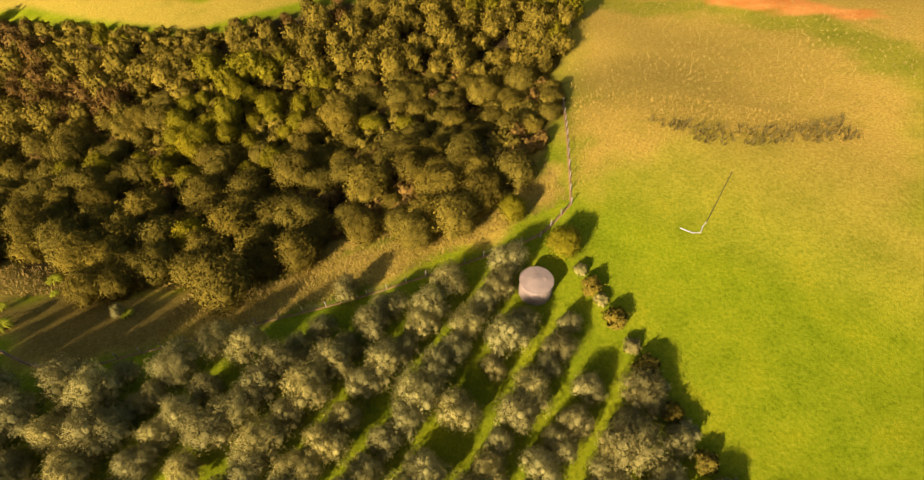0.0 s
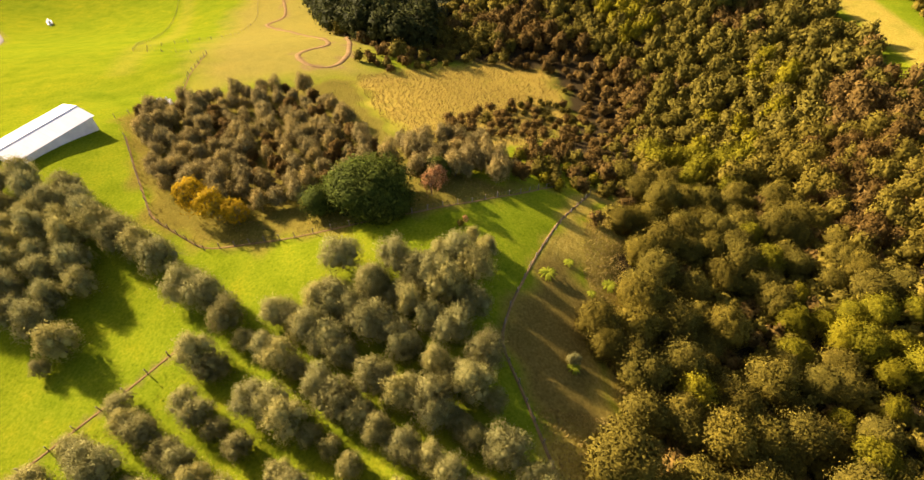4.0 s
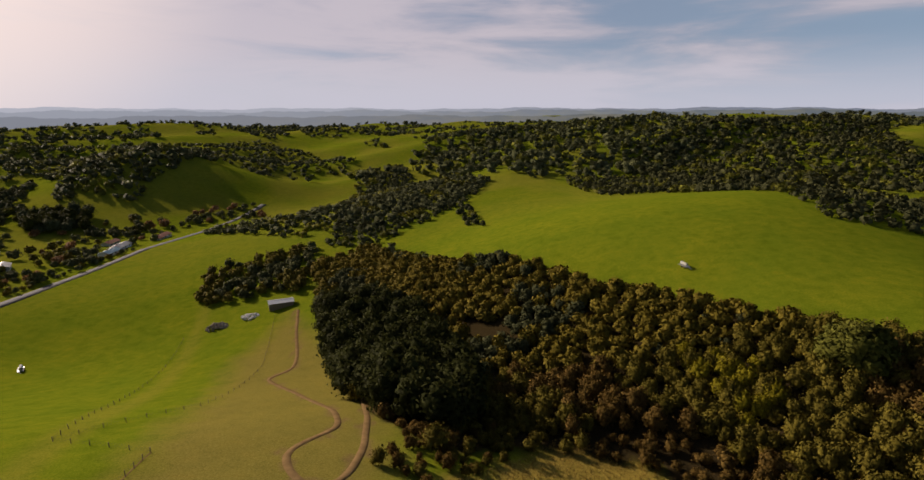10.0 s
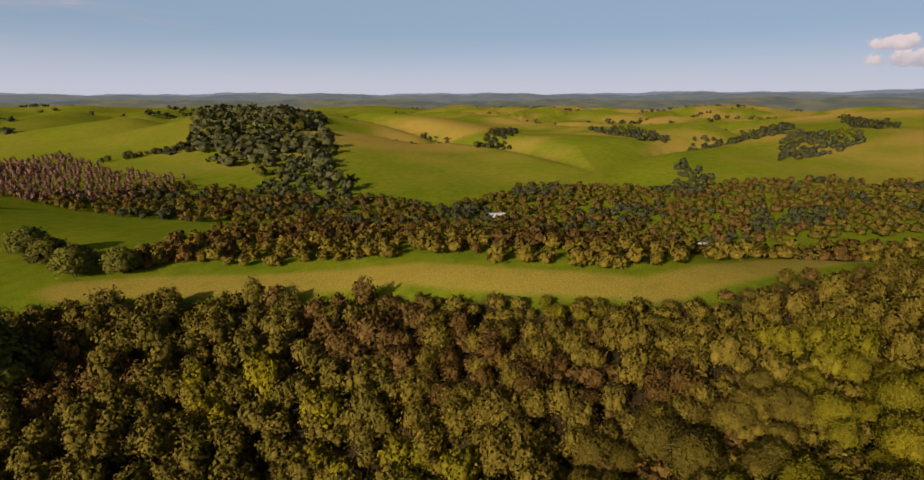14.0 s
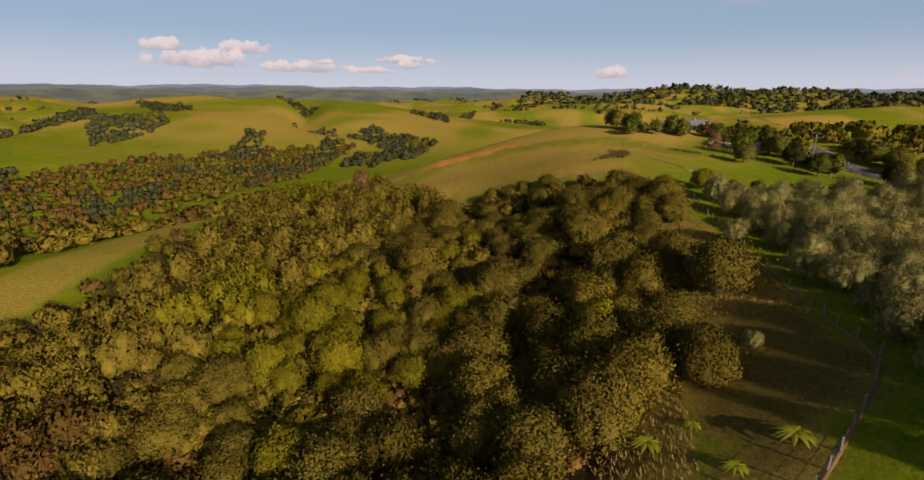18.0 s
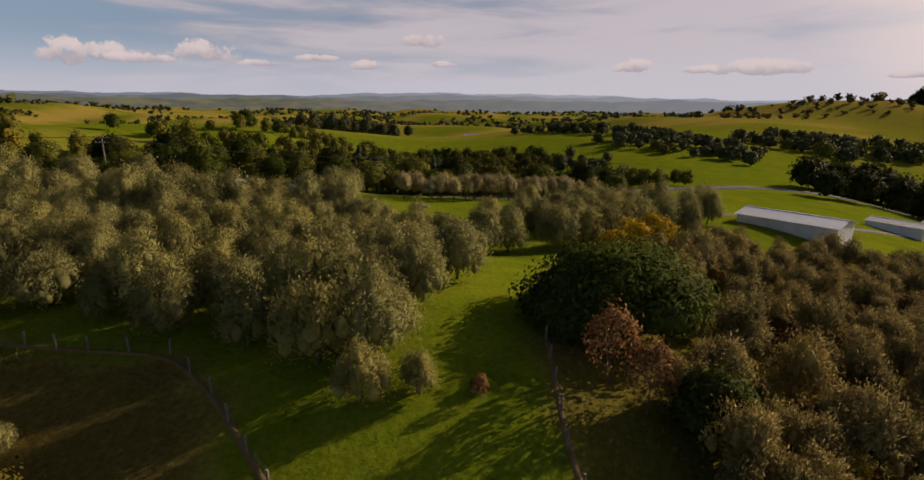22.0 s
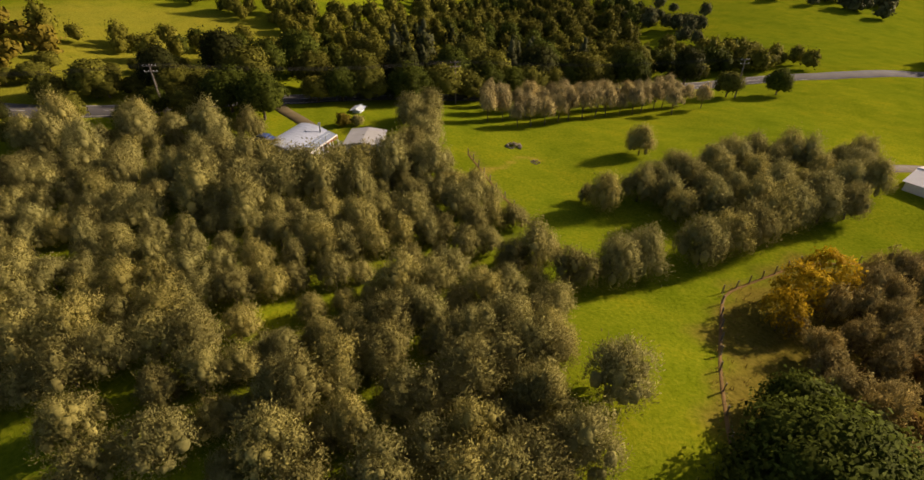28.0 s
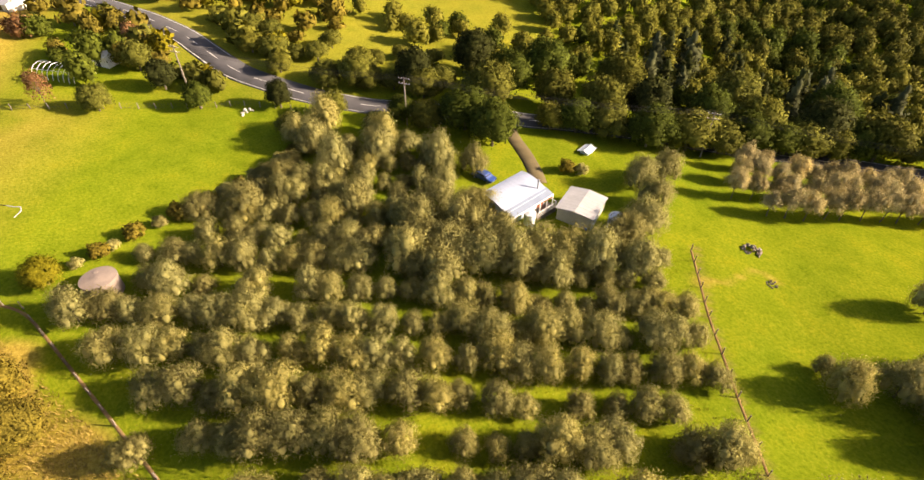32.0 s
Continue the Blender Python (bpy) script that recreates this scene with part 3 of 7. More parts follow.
dryness = calc(t, "ADD", sep.outputs[0], calc(t, "MULTIPLY", calc(t, "SUBTRACT", mid_n, 0.5), calc(t, "MULTIPLY", sep.outputs[0], 1.2)), True)
c = mix(t, dryness, grass, straw)
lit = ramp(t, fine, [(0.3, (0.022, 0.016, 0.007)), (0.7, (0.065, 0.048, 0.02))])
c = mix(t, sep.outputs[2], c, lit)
earth = ramp(t, fine, [(0.3, (0.14, 0.09, 0.035)), (0.7, (0.27, 0.185, 0.08))])
c = mix(t, sep.outputs[1], c, earth)
c = mix(t, at.outputs["Alpha"], c, ramp(t, mid_n, [(0.3, (0.42, 0.155, 0.03)), (0.7, (0.60, 0.27, 0.075))]))
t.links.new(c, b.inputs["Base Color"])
bump(t, b, fine, 0.7, 0.12)
M_GROUND = m
gme.materials.append(M_GROUND)
ground = tagged(new("ground", gme), "rolling green pasture with rough dry grass and bush floor", "ground", kind="structure")


# ---- backdrop ranges at the edge of sight, haze painted into their glow ----
def range_of(radius, tops, rough, near, far_, sunward_haze, seed, label):
    """A ring of ridges; tops: (bearing in degrees, height) round the whole circle."""
    az = np.arange(0, 360, 0.2)
    ba, bz = np.array(tops, float).T
    z = np.interp(az, np.append(ba, ba[0] + 360), np.append(bz, bz[0]))
    r = np.random.default_rng(seed)
    for k, amp in ((17, 0.45), (41, 0.3), (83, 0.2), (151, 0.12), (331, 0.07), (617, 0.05)):
        z = z + rough * amp * np.sin(np.radians(az) * k + r.uniform(0, 6.28))
    n, a = len(az), np.radians(az)
    rows = []
    for k, (out_, f) in enumerate(((-0.06, 0.0), (-0.03, 0.55), (-0.01, 0.9), (0.0, 1.0), (0.02, 0.8))):
        rr = radius * (1 + out_ + 0.004 * np.sin(a * 61 + k))
        rows.append(np.stack([-60 - rr * np.sin(a), 20 + rr * np.cos(a), -60 + (z + 60) * f], 1))
    faces = [(k * n + i, k * n + (i + 1) % n, (k + 1) * n + (i + 1) % n, (k + 1) * n + i) for k in range(4) for i in range(n)]
    m = bpy.data.materials.new("painted_haze_range")
    m.use_nodes = True
    t = m.node_tree
    t.nodes.remove(t.nodes["Principled BSDF"])
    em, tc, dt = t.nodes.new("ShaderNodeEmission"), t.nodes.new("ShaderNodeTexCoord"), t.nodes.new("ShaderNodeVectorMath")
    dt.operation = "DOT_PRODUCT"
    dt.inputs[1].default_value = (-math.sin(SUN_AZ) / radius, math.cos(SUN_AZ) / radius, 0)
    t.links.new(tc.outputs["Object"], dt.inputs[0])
    # emission colours carry the air haze, paler towards the sun
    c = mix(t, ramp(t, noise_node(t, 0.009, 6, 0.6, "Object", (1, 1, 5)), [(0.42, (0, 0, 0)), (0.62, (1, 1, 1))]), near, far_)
    c = mix(t, ramp(t, dt.outputs["Value"], [(0.2, (0, 0, 0)), (1.0, (1, 1, 1))]), c, sunward_haze)
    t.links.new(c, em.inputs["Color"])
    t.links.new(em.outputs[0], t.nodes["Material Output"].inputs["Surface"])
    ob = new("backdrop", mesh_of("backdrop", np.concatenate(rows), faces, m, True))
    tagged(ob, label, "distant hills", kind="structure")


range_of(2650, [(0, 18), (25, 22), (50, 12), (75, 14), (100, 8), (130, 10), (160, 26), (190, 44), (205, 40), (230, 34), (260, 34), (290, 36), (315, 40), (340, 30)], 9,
         (0.105, 0.118, 0.092), (0.175, 0.165, 0.095), (0.24, 0.27, 0.30), 1, "blue-green wooded hills with haze painted into their glow")
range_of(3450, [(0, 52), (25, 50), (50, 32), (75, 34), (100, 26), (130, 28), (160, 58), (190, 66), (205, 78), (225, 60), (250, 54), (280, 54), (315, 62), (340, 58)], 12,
         (0.130, 0.158, 0.165), (0.175, 0.190, 0.160), (0.34, 0.38, 0.42), 2, "ranges of hills glowing in painted blue haze")
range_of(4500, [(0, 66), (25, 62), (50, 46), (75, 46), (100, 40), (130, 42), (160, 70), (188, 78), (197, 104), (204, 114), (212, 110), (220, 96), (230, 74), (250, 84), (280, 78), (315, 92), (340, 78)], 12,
         (0.195, 0.232, 0.275), (0.220, 0.248, 0.270), (0.46, 0.50, 0.54), 3, "ranges on the horizon glowing in painted pale blue haze")


def ribbon(name, line, width, lift, mat, label, category, step=2.0):
    """A strip that follows the ground along a line."""
    pts = []
    for (x0, y0), (x1, y1) in zip(line, line[1:]):
        n = max(1, int(math.hypot(x1 - x0, y1 - y0) / step))
        pts += [(x0 + (x1 - x0) * i / n, y0 + (y1 - y0) * i / n) for i in range(n)]
    pts.append(line[-1])
    p = np.array(pts, float)
    for _ in range(6):
        p[1:-1] = (p[:-2] + 2 * p[1:-1] + p[2:]) / 4
    d = np.gradient(p, axis=0)
    nrm = np.stack([-d[:, 1], d[:, 0]], 1) / np.linalg.norm(d, axis=1)[:, None]
    cols = []
    offs = (-width / 2 - 0.25, -width / 2, 0, width / 2, width / 2 + 0.25)
    zc = height(p[:, 0], p[:, 1])
    for o in offs:
        e = p + nrm * o
        zz = np.maximum(height(e[:, 0], e[:, 1]), zc) + (lift + (0.06 if o == 0 else 0) if abs(o) <= width / 2 else -0.35)
        cols.append(np.column_stack([e, zz]))
    n = len(p)
    verts = np.concatenate(cols)
    faces = [(k * n + i, k * n + i + 1, (k + 1) * n + i + 1, (k + 1) * n + i) for k in range(4) for i in range(n - 1)]
    ob = new(name, mesh_of(name, verts, [f[::-1] for f in faces], mat, True))
    return tagged(ob, label, category, kind="structure"), p, nrm


M_ASPHALT = painted("asphalt", (0.085, 0.083, 0.085), 0.85, 0, 0.3, 0.4, 18)
M_GRAVEL = painted("gravel", (0.165, 0.145, 0.115), 0.95, 0, 0.35, 0.8, 20)
road, road_p, road_n = ribbon("road", ROAD, 6.2, 0.12, M_ASPHALT, "grey asphalt country road winding past the farms", "road")
M_EARTH = painted("dry_earth", (0.23, 0.15, 0.065), 0.95, 0, 0.35, 0.5, 6)
M_EARTH.node_tree.nodes["Principled BSDF"].inputs["Specular IOR Level"].default_value = 0.0
M_DIRT = painted("dirt", (0.125, 0.098, 0.045), 0.95, 0, 0.35, 0.5, 6)
track, _, _ = ribbon("dirt_track", TRACK, 1.4, 0.03, M_EARTH, "rutted brown dirt track winding down the pasture", "track")
lane, _, _ = ribbon("farm_lane", FARM_LANE, 2.8, 0.05, M_GRAVEL, "pale gravel farm lane past the sheds", "lane")
drive, _, _ = ribbon("driveway", DRIVE, 2.6, 0.06, M_DIRT, "brown gravel drive to the house", "driveway", 1.0)

M_LINE = painted("road_paint", (0.62, 0.62, 0.58), 0.7, 0, 0.25, 0.8, 10)
near_road = (road_p[:, 0] > -60) & (road_p[:, 0] < 120)
for side in (-2.75, 0.0, 2.75):
    e = (road_p + road_n * side)[near_road]
    z_ = np.maximum(height(e[:, 0], e[:, 1]), height(road_p[near_road, 0], road_p[near_road, 1])) + (0.19 if side == 0 else 0.13)
    rn = road_n[near_road] * 0.07
    lv = np.concatenate([np.column_stack([e - rn, z_]), np.column_stack([e + rn, z_])])
    n_ = len(e)
    lf = [(i, n_ + i, n_ + i + 1, i + 1) for i in range(n_ - 1) if side or i % 4 < 2]
    tagged(new("road_line", mesh_of("road_line", lv, lf, M_LINE)), "worn white line painted on the road", "road line", kind="structure")

# worn earth under the fences
for line in ([(12.2, 59.5), (8, 54), (-18, 44), (-31.5, 39.4), (-40.7, 36), (-46, 33.6), (-52, 35), (-60, 38), (-72, 43), (-85, 50.5)], [(-18, -26), (-28, -18), (-45, -6)],
             [(-84, 43.5), (-78, 37), (-72, 29), (-67.5, 20), (-64.5, 11), (-62.5, 3), (-60.5, -10.5), (-67, -22), (-79, -31), (-90, -39)], [(12.2, 59.5), (12.6, 72), (13.2, 87)], [(-112, -40), (-128, -46), (-146, -50)]):
    ribbon("earth_strip", line, 0.3, 0.02, M_EARTH, "narrow strip of bare brown earth under a fence", "earth", 1.0)

# ---- plants ----
rng = np.random.default_rng(7)


def lobes_of(w, h, base, n, seed, heart=0.37, upright=1.0):
    """A heart and the uneven masses round it that make up a crown: centres and half-axes."""
    r = np.random.default_rng(seed)
    t = h - base
    out = [(r.normal(0, 0.03) * w, r.normal(0, 0.03) * w, base + 0.45 * t, heart * w, heart * 0.95 * w, (heart + 0.05) * t)]
    for i in range(n):
        a, uz = i * 2.4 + r.uniform(-0.5, 0.5), -0.45 + 1.42 * (i + r.random()) / n
        uz = min(uz, 0.97)
        k = math.sqrt(1 - uz * uz) * (r.uniform(0.7, 1.12) if upright < 1.5 else r.uniform(0.45, 1.4))
        uz = uz if upright < 1.5 else uz * r.uniform(0.6, 1.3)
        size = w * r.uniform(0.11, 0.215) / math.sqrt(upright)
        out.append((math.cos(a) * k * 0.31 * w, math.sin(a) * k * 0.31 * w, base + 0.45 * t + uz * 0.37 * t * r.uniform(0.8, 1.08), size, size * r.uniform(0.85, 1.15), size * r.uniform(0.6, 0.95) * min(1.4, t / w + 0.25) * upright * 1.1))
    return np.array(out)


def shell_of(lobes, count, size, seed, core, heart, ruffle=0.5, shag=0.2, upright=1.0):
    """Leaf sprays over the outer face of the lobes: vertices, triangles and soft outward normals."""
    r = np.random.default_rng(seed + 1)
    n = int(count * 1.9)
    area = lobes[:, 3] * lobes[:, 4]
    which = r.choice(len(lobes), n, p=area / area.sum())
    L = lobes[which]
    u = r.normal(size=(n, 3))
    u /= np.linalg.norm(u, axis=1)[:, None]
    u[:, 2] = np.where(u[:, 2] < -0.5, -u[:, 2], u[:, 2])
    ph = r.uniform(0, 6.283, 4)
    bumps = 0.07 * np.sin(7 * u[:, 0] + ph[0] + which) + 0.07 * np.sin(8 * u[:, 1] + ph[1] + 2 * which) + 0.06 * np.sin(9 * u[:, 2] + ph[2])
    depth = 0.97 + 0.6 * bumps + shag * np.abs(r.normal(size=n)) - 0.16 * r.random(n)
    p = L[:, :3] + u * L[:, 3:6] * depth[:, None]
    # keep what is not buried in another mass
    buried = np.zeros(n, bool)
    for k, lb in enumerate(lobes):
        d = (((p - lb[:3]) / lb[3:6]) ** 2).sum(1)
        buried |= (d < 0.6) & (which != k)
    p, u, L = p[~buried][:count], u[~buried][:count], L[~buried][:count]
    n = len(p)
    out = u / L[:, 3:6]
    out /= np.linalg.norm(out, axis=1)[:, None]
    nrm = out + ruffle * r.normal(size=(n, 3))
    nrm /= np.linalg.norm(nrm, axis=1)[:, None]
    # sprays stand out and upwards from the mass
    a = r.normal(size=(n, 3)) * 0.62
    if upright >= 1.5:
        a = a + out * 0.55 + np.array([0, 0, 0.35 * upright ** 2])
    else:
        a = a - (a * out).sum(1)[:, None] * out * 0.85 + out * 0.16 + np.array([0, 0, 0.1])
    a /= np.linalg.norm(a, axis=1)[:, None]
    bb = np.cross(a, nrm + 0.5 * r.normal(size=(n, 3)))
    bb /= np.linalg.norm(bb, axis=1)[:, None]
    s = size * (0.55 + 0.9 * r.random(n))[:, None]
    a, bb = (a * s * 1.25, bb * s * 0.42) if upright >= 1.5 else (a * s * 1.05, bb * s * 0.62)
    bend = nrm * s * 0.25
    turned = (np.cross(a + bb, bb - a) * out).sum(1) < 0
    bb = np.where(turned[:, None], -bb, bb)
    quads = np.stack([p - a, p - bb * 0.9 + bend, p + a, p + bb + bend], 1)
    verts, faces = quads.reshape(-1, 3), np.arange(n * 4).reshape(-1, 4)
    soft = (1.0 - 0.45 * ruffle) * out + 0.6 * ruffle * nrm
    nv = np.repeat(soft, 4, axis=0)
    tris = np.concatenate([faces[:, [0, 1, 2]], faces[:, [0, 2, 3]]])
    if core:
        bm = bmesh.new()
        cn = []
        for lb in lobes:
            made = bmesh.ops.create_icosphere(bm, subdivisions=2 if core > 0.5 else 1, radius=1.0)
            for v in made["verts"]:
                q_ = np.array(v.co[:])
                cn.append(q_)
                v.co = Vector(lb[:3] + q_ * lb[3:6] * ((0.78 if upright < 1.5 else 0.56) + 0.10 * math.sin(6 * q_[0] + ph[0]) * math.sin(7 * q_[1] + ph[1])))
        bm.verts.index_update()
        cv = np.array([v.co[:] for v in bm.verts])
        cf = np.array([[v.index for v in f.verts] for f in bm.faces])
        bm.free()
        tris = np.concatenate([tris, cf + len(verts)])
        nv = np.concatenate([nv, np.array(cn)])
        verts = np.concatenate([verts, cv])
    whole = verts - heart
    whole /= np.linalg.norm(whole, axis=1)[:, None] + 1e-6
    nv = nv + (0.45 if upright < 1.5 else 0.3) * whole + np.array([0, 0, 0.12 if upright < 1.5 else 0.25])
    nv /= np.linalg.norm(nv, axis=1)[:, None] + 1e-6
    return verts, tris, nv


def foliage_shell(w, h, base, lobes, count, size, seed, core=1.0, heart=0.37, shag=0.22, upright=1.0):
    return shell_of(lobes_of(w, h, base, lobes, seed, heart, upright), count, size, seed, core, np.array([0, 0, base + 0.3 * (h - base)]), 0.42, shag, upright)


def crown_mesh(name, mat, w, h, base, lobes, count, size, seed, core=1.0, heart=0.37, shag=0.22, upright=1.0):
    verts, tris, nrm = foliage_shell(w, h, base, lobes, count, size, seed, core, heart, shag, upright)
    return tri_mesh(name, verts, tris, mat, True, nrm)


def trunk_mesh(name, h, r, seed, limbs=4, reach=0.9):
    rr = random.Random(seed)
    bm = bmesh.new()
    lean = Vector((rr.uniform(-0.15, 0.15), rr.uniform(-0.15, 0.15), 0)) * h * 0.3
    fork = Vector((lean.x, lean.y, h * 0.42))
    rod(bm, (0, 0, -0.3), fork, r, r * 0.72, 7)
    for i in range(limbs):
        a = 6.283 * i / limbs + rr.uniform(-0.4, 0.4)
        mid = fork + Vector((math.cos(a) * reach * 0.5, math.sin(a) * reach * 0.5, h * 0.25))
        rod(bm, fork, mid, r * 0.55, r * 0.38, 6)
        rod(bm, mid, mid + Vector((math.cos(a) * reach * 0.6, math.sin(a) * reach * 0.6, h * 0.28)), r * 0.38, r * 0.12, 5)
    me = bpy.data.meshes.new(name)
    bm.to_mesh(me)
    bm.free()
    me.materials.append(M_BARK)
    return me


def tree_kind(name, label, category, group, crowns, trunks):
    """Templates of one kind of plant, to be planted with plant()."""
    return dict(name=name, label=label, category=category, group=group, pairs=list(zip(crowns, trunks)))


def plant(kind, x, y, size=1.0, turn=0.0, variant=0, label="", sink=0.05, tall=1.0):
    cm, tm = kind["pairs"][variant % len(kind["pairs"])]
    ob = new(kind["name"])
    ob.empty_display_size = 0.3
    ob.matrix_basis = Matrix.LocRotScale((x, y, ground_z(x, y) - sink), Euler((0, 0, turn)), (size, size, size * tall))
    tagged(ob, label or kind["label"], kind["category"], kind["group"])
    part("trunk", tm, None, ob)
    part("crown", cm, None, ob)
    return ob


def scatter(poly, gap, seed, jitter=0.42, keep=1.0, frame_of=0.0):
    """Points on a loose grid inside a polygon."""
    r = np.random.default_rng(seed)
    p = np.array(poly, float)
    ca, sa = math.cos(frame_of), math.sin(frame_of)
    rot = np.array([[ca, sa], [-sa, ca]])
    l = p @ rot.T
    lo, hi = l.min(0), l.max(0)
    gxx, gyy = np.meshgrid(np.arange(lo[0], hi[0], gap), np.arange(lo[1], hi[1], gap))
    gxx = gxx + (np.arange(gxx.shape[0]) % 2)[:, None] * gap * 0.5
    pts = np.stack([gxx.ravel(), gyy.ravel()], 1)
    pts += r.uniform(-jitter, jitter, pts.shape) * gap
    pts = pts @ rot
    ok = inside(pts[:, 0], pts[:, 1], poly) & (r.random(len(pts)) < keep)
    return pts[ok]


def thicket(name, pts, mats, protos, lo, hi, label, category, seed, tall=(0.8, 1.25), sink=0.3):
    """Many plants that nobody could count, joined: one object of stuff for each leaf material."""
    r = np.random.default_rng(seed)
    z = height(pts[:, 0], pts[:, 1])
    pick = r.integers(0, len(mats), len(pts))
    # plants of one cast stand in drifts
    drift = np.sin(pts[:, 0] / 13 + 2 * np.sin(pts[:, 1] / 17)) + np.sin(pts[:, 1] / 11 + 1.4 * np.sin(pts[:, 0] / 19)) + r.normal(0, 0.55, len(pts))
    order = np.argsort(np.argsort(drift)) / max(1, len(pts))
    shares = np.cumsum([k for _, k in mats])
    pick = np.searchsorted(shares / shares[-1], order)
    for k, (mat, _) in enumerate(mats):
        vs, fs, ns, n = [], [], [], 0
        for i in np.nonzero(pick == k)[0]:
            pv, pf, pn = protos[r.integers(0, len(protos))]
            s = r.uniform(lo, hi)
            a = r.random() * 6.283
            ca, sa = math.cos(a), math.sin(a)
            v = pv * np.array([s, s, s * r.uniform(*tall)])
            vs.append(np.stack([v[:, 0] * ca - v[:, 1] * sa + pts[i, 0], v[:, 0] * sa + v[:, 1] * ca + pts[i, 1], v[:, 2] + z[i] - sink * s], 1))
            fs.append(pf + n)
            ns.append(np.stack([pn[:, 0] * ca - pn[:, 1] * sa, pn[:, 0] * sa + pn[:, 1] * ca, pn[:, 2]], 1))
            n += len(pv)
        if vs:
            tagged(new(name, tri_mesh(name, np.concatenate(vs), np.concatenate(fs), mat, True, np.concatenate(ns))), label, category, kind="stuff")


def proto(w, h, base, lobes, count, size, seed, core=0.4, shag=0.22, upright=1.0):
    return foliage_shell(w, h, base, lobes, count, size, seed, core, 0.37, shag, upright)


# olives
OLIVE = tree_kind("olive_tree", "grey-green olive tree with an airy crown in grove grass", "tree", "olive trees of the grove",
                  [crown_mesh("olive_crown", M_OLIVE, 4.5, 4.3, -0.1, 34, 7600, 0.078, 11 + i, 0.4, 0.2, 0.42, 1.5) for i in range(6)],
                  [trunk_mesh("olive_trunk", 3.2, 0.13, i) for i in range(6)])
ROW_WAY = math.atan2(0.869, 0.495)
GROVE = [(8, 51), (-18, 40.5), (-32, 36), (-41, 32), (-46, 29.5), (-52, 31.5), (-58, 34), (-61, 29), (-55, 20), (-47, 4), (-44, -4), (-18, -23), (-12, -20), (-12, -6), (8, -2), (14, -6), (24, -4), (32, 12), (20, 30)]
GLADE = [(-16, 3), (-9, 11), (-3, 8), (-9, 0)]


def rows_of(poly, along, gap, row_gap, seed, keep=0.94):
    """Planted rows."""
    r = np.random.default_rng(seed)
    p = np.array(poly, float)
    u, v = np.array([math.cos(along), math.sin(along)]), np.array([-math.sin(along), math.cos(along)])
    lu, lv = p @ u, p @ v
    out = []
    for b_ in np.arange(lv.min(), lv.max(), row_gap):
        for a_ in np.arange(lu.min(), lu.max(), gap):
            pt = u * (a_ + r.normal(0, 0.35)) + v * (b_ + r.normal(0, 0.3))
            if r.random() < keep:
                out.append(pt)
    out = np.array(out)
    return out[inside(out[:, 0], out[:, 1], poly)]



def planted(pts, kind, lo, hi, seed):
    r = np.random.default_rng(seed)
    for i, (x, y) in enumerate(pts):
        plant(kind, x, y, r.uniform(lo, hi), r.uniform(0, 6.28), int(r.integers(0, 6)), tall=r.uniform(0.9, 1.12))


grove = rows_of(GROVE, ROW_WAY, 3.05, 4.8, 3, 0.95)
between = rows_of([(-61, 29), (-58, 33), (-46, 28.5), (-36, 33), (-26, 38), (-22, 26), (-30, 12), (-46, 4), (-54, 18)], ROW_WAY, 4.2, 4.8, 5, 0.8) + np.array([-2.05, 1.2])
grove = np.concatenate([grove[~inside(grove[:, 0], grove[:, 1], GLADE)], between])
for i, (x, y) in enumerate(grove):
    size = rng.uniform(0.6, 1.12) * (1.12 if x < -36 and y > 8 else 1.1 if y > 33 and x < -14 else 1.0)
    if math.hypot(x - 7.2, y - 46) > 4.2:
        plant(OLIVE, x, y, size, rng.uniform(0, 6.28), int(rng.integers(0, 6)), tall=rng.uniform(0.8, 1.06))
# old, taller trees round the house
for x, y, s in [(22, 13, 1.35), (21, 6, 1.4), (15, -2, 1.35), (12, -7, 1.1), (-3, -30, 1.25), (-3, -36, 1.25), (-8, -28, 1.2), (10, 14, 1.35), (-4, 8, 1.3), (16, 28, 1.25),
                (35, 10, 1.4), (29, 14, 1.35), (33, 16, 1.1), (26, 3, 1.3), (5, 3, 1.25), (2, 9, 1.3), (-12, -22, 1.3), (-13, -17, 1.25), (-8.2, 9.8, 1.4), (-4.6, 12.5, 1.4), (-10.3, -4, 1.4), (-15, -10, 1.4), (-18.5, -14.5, 1.3), (-1.6, 3, 1.45), (0.9, 8.4, 1.4), (-7, 0, 1.35), (-12.5, -7, 1.4), (-5.9, 7.3, 1.45), (-8.3, 3.9, 1.45), (-10.6, 0.5, 1.45)]:
    plant(OLIVE, x, y, s, x * 1.7, int(abs(x * 3 + y)), label="tall old olive tree with a dense grey-green crown")
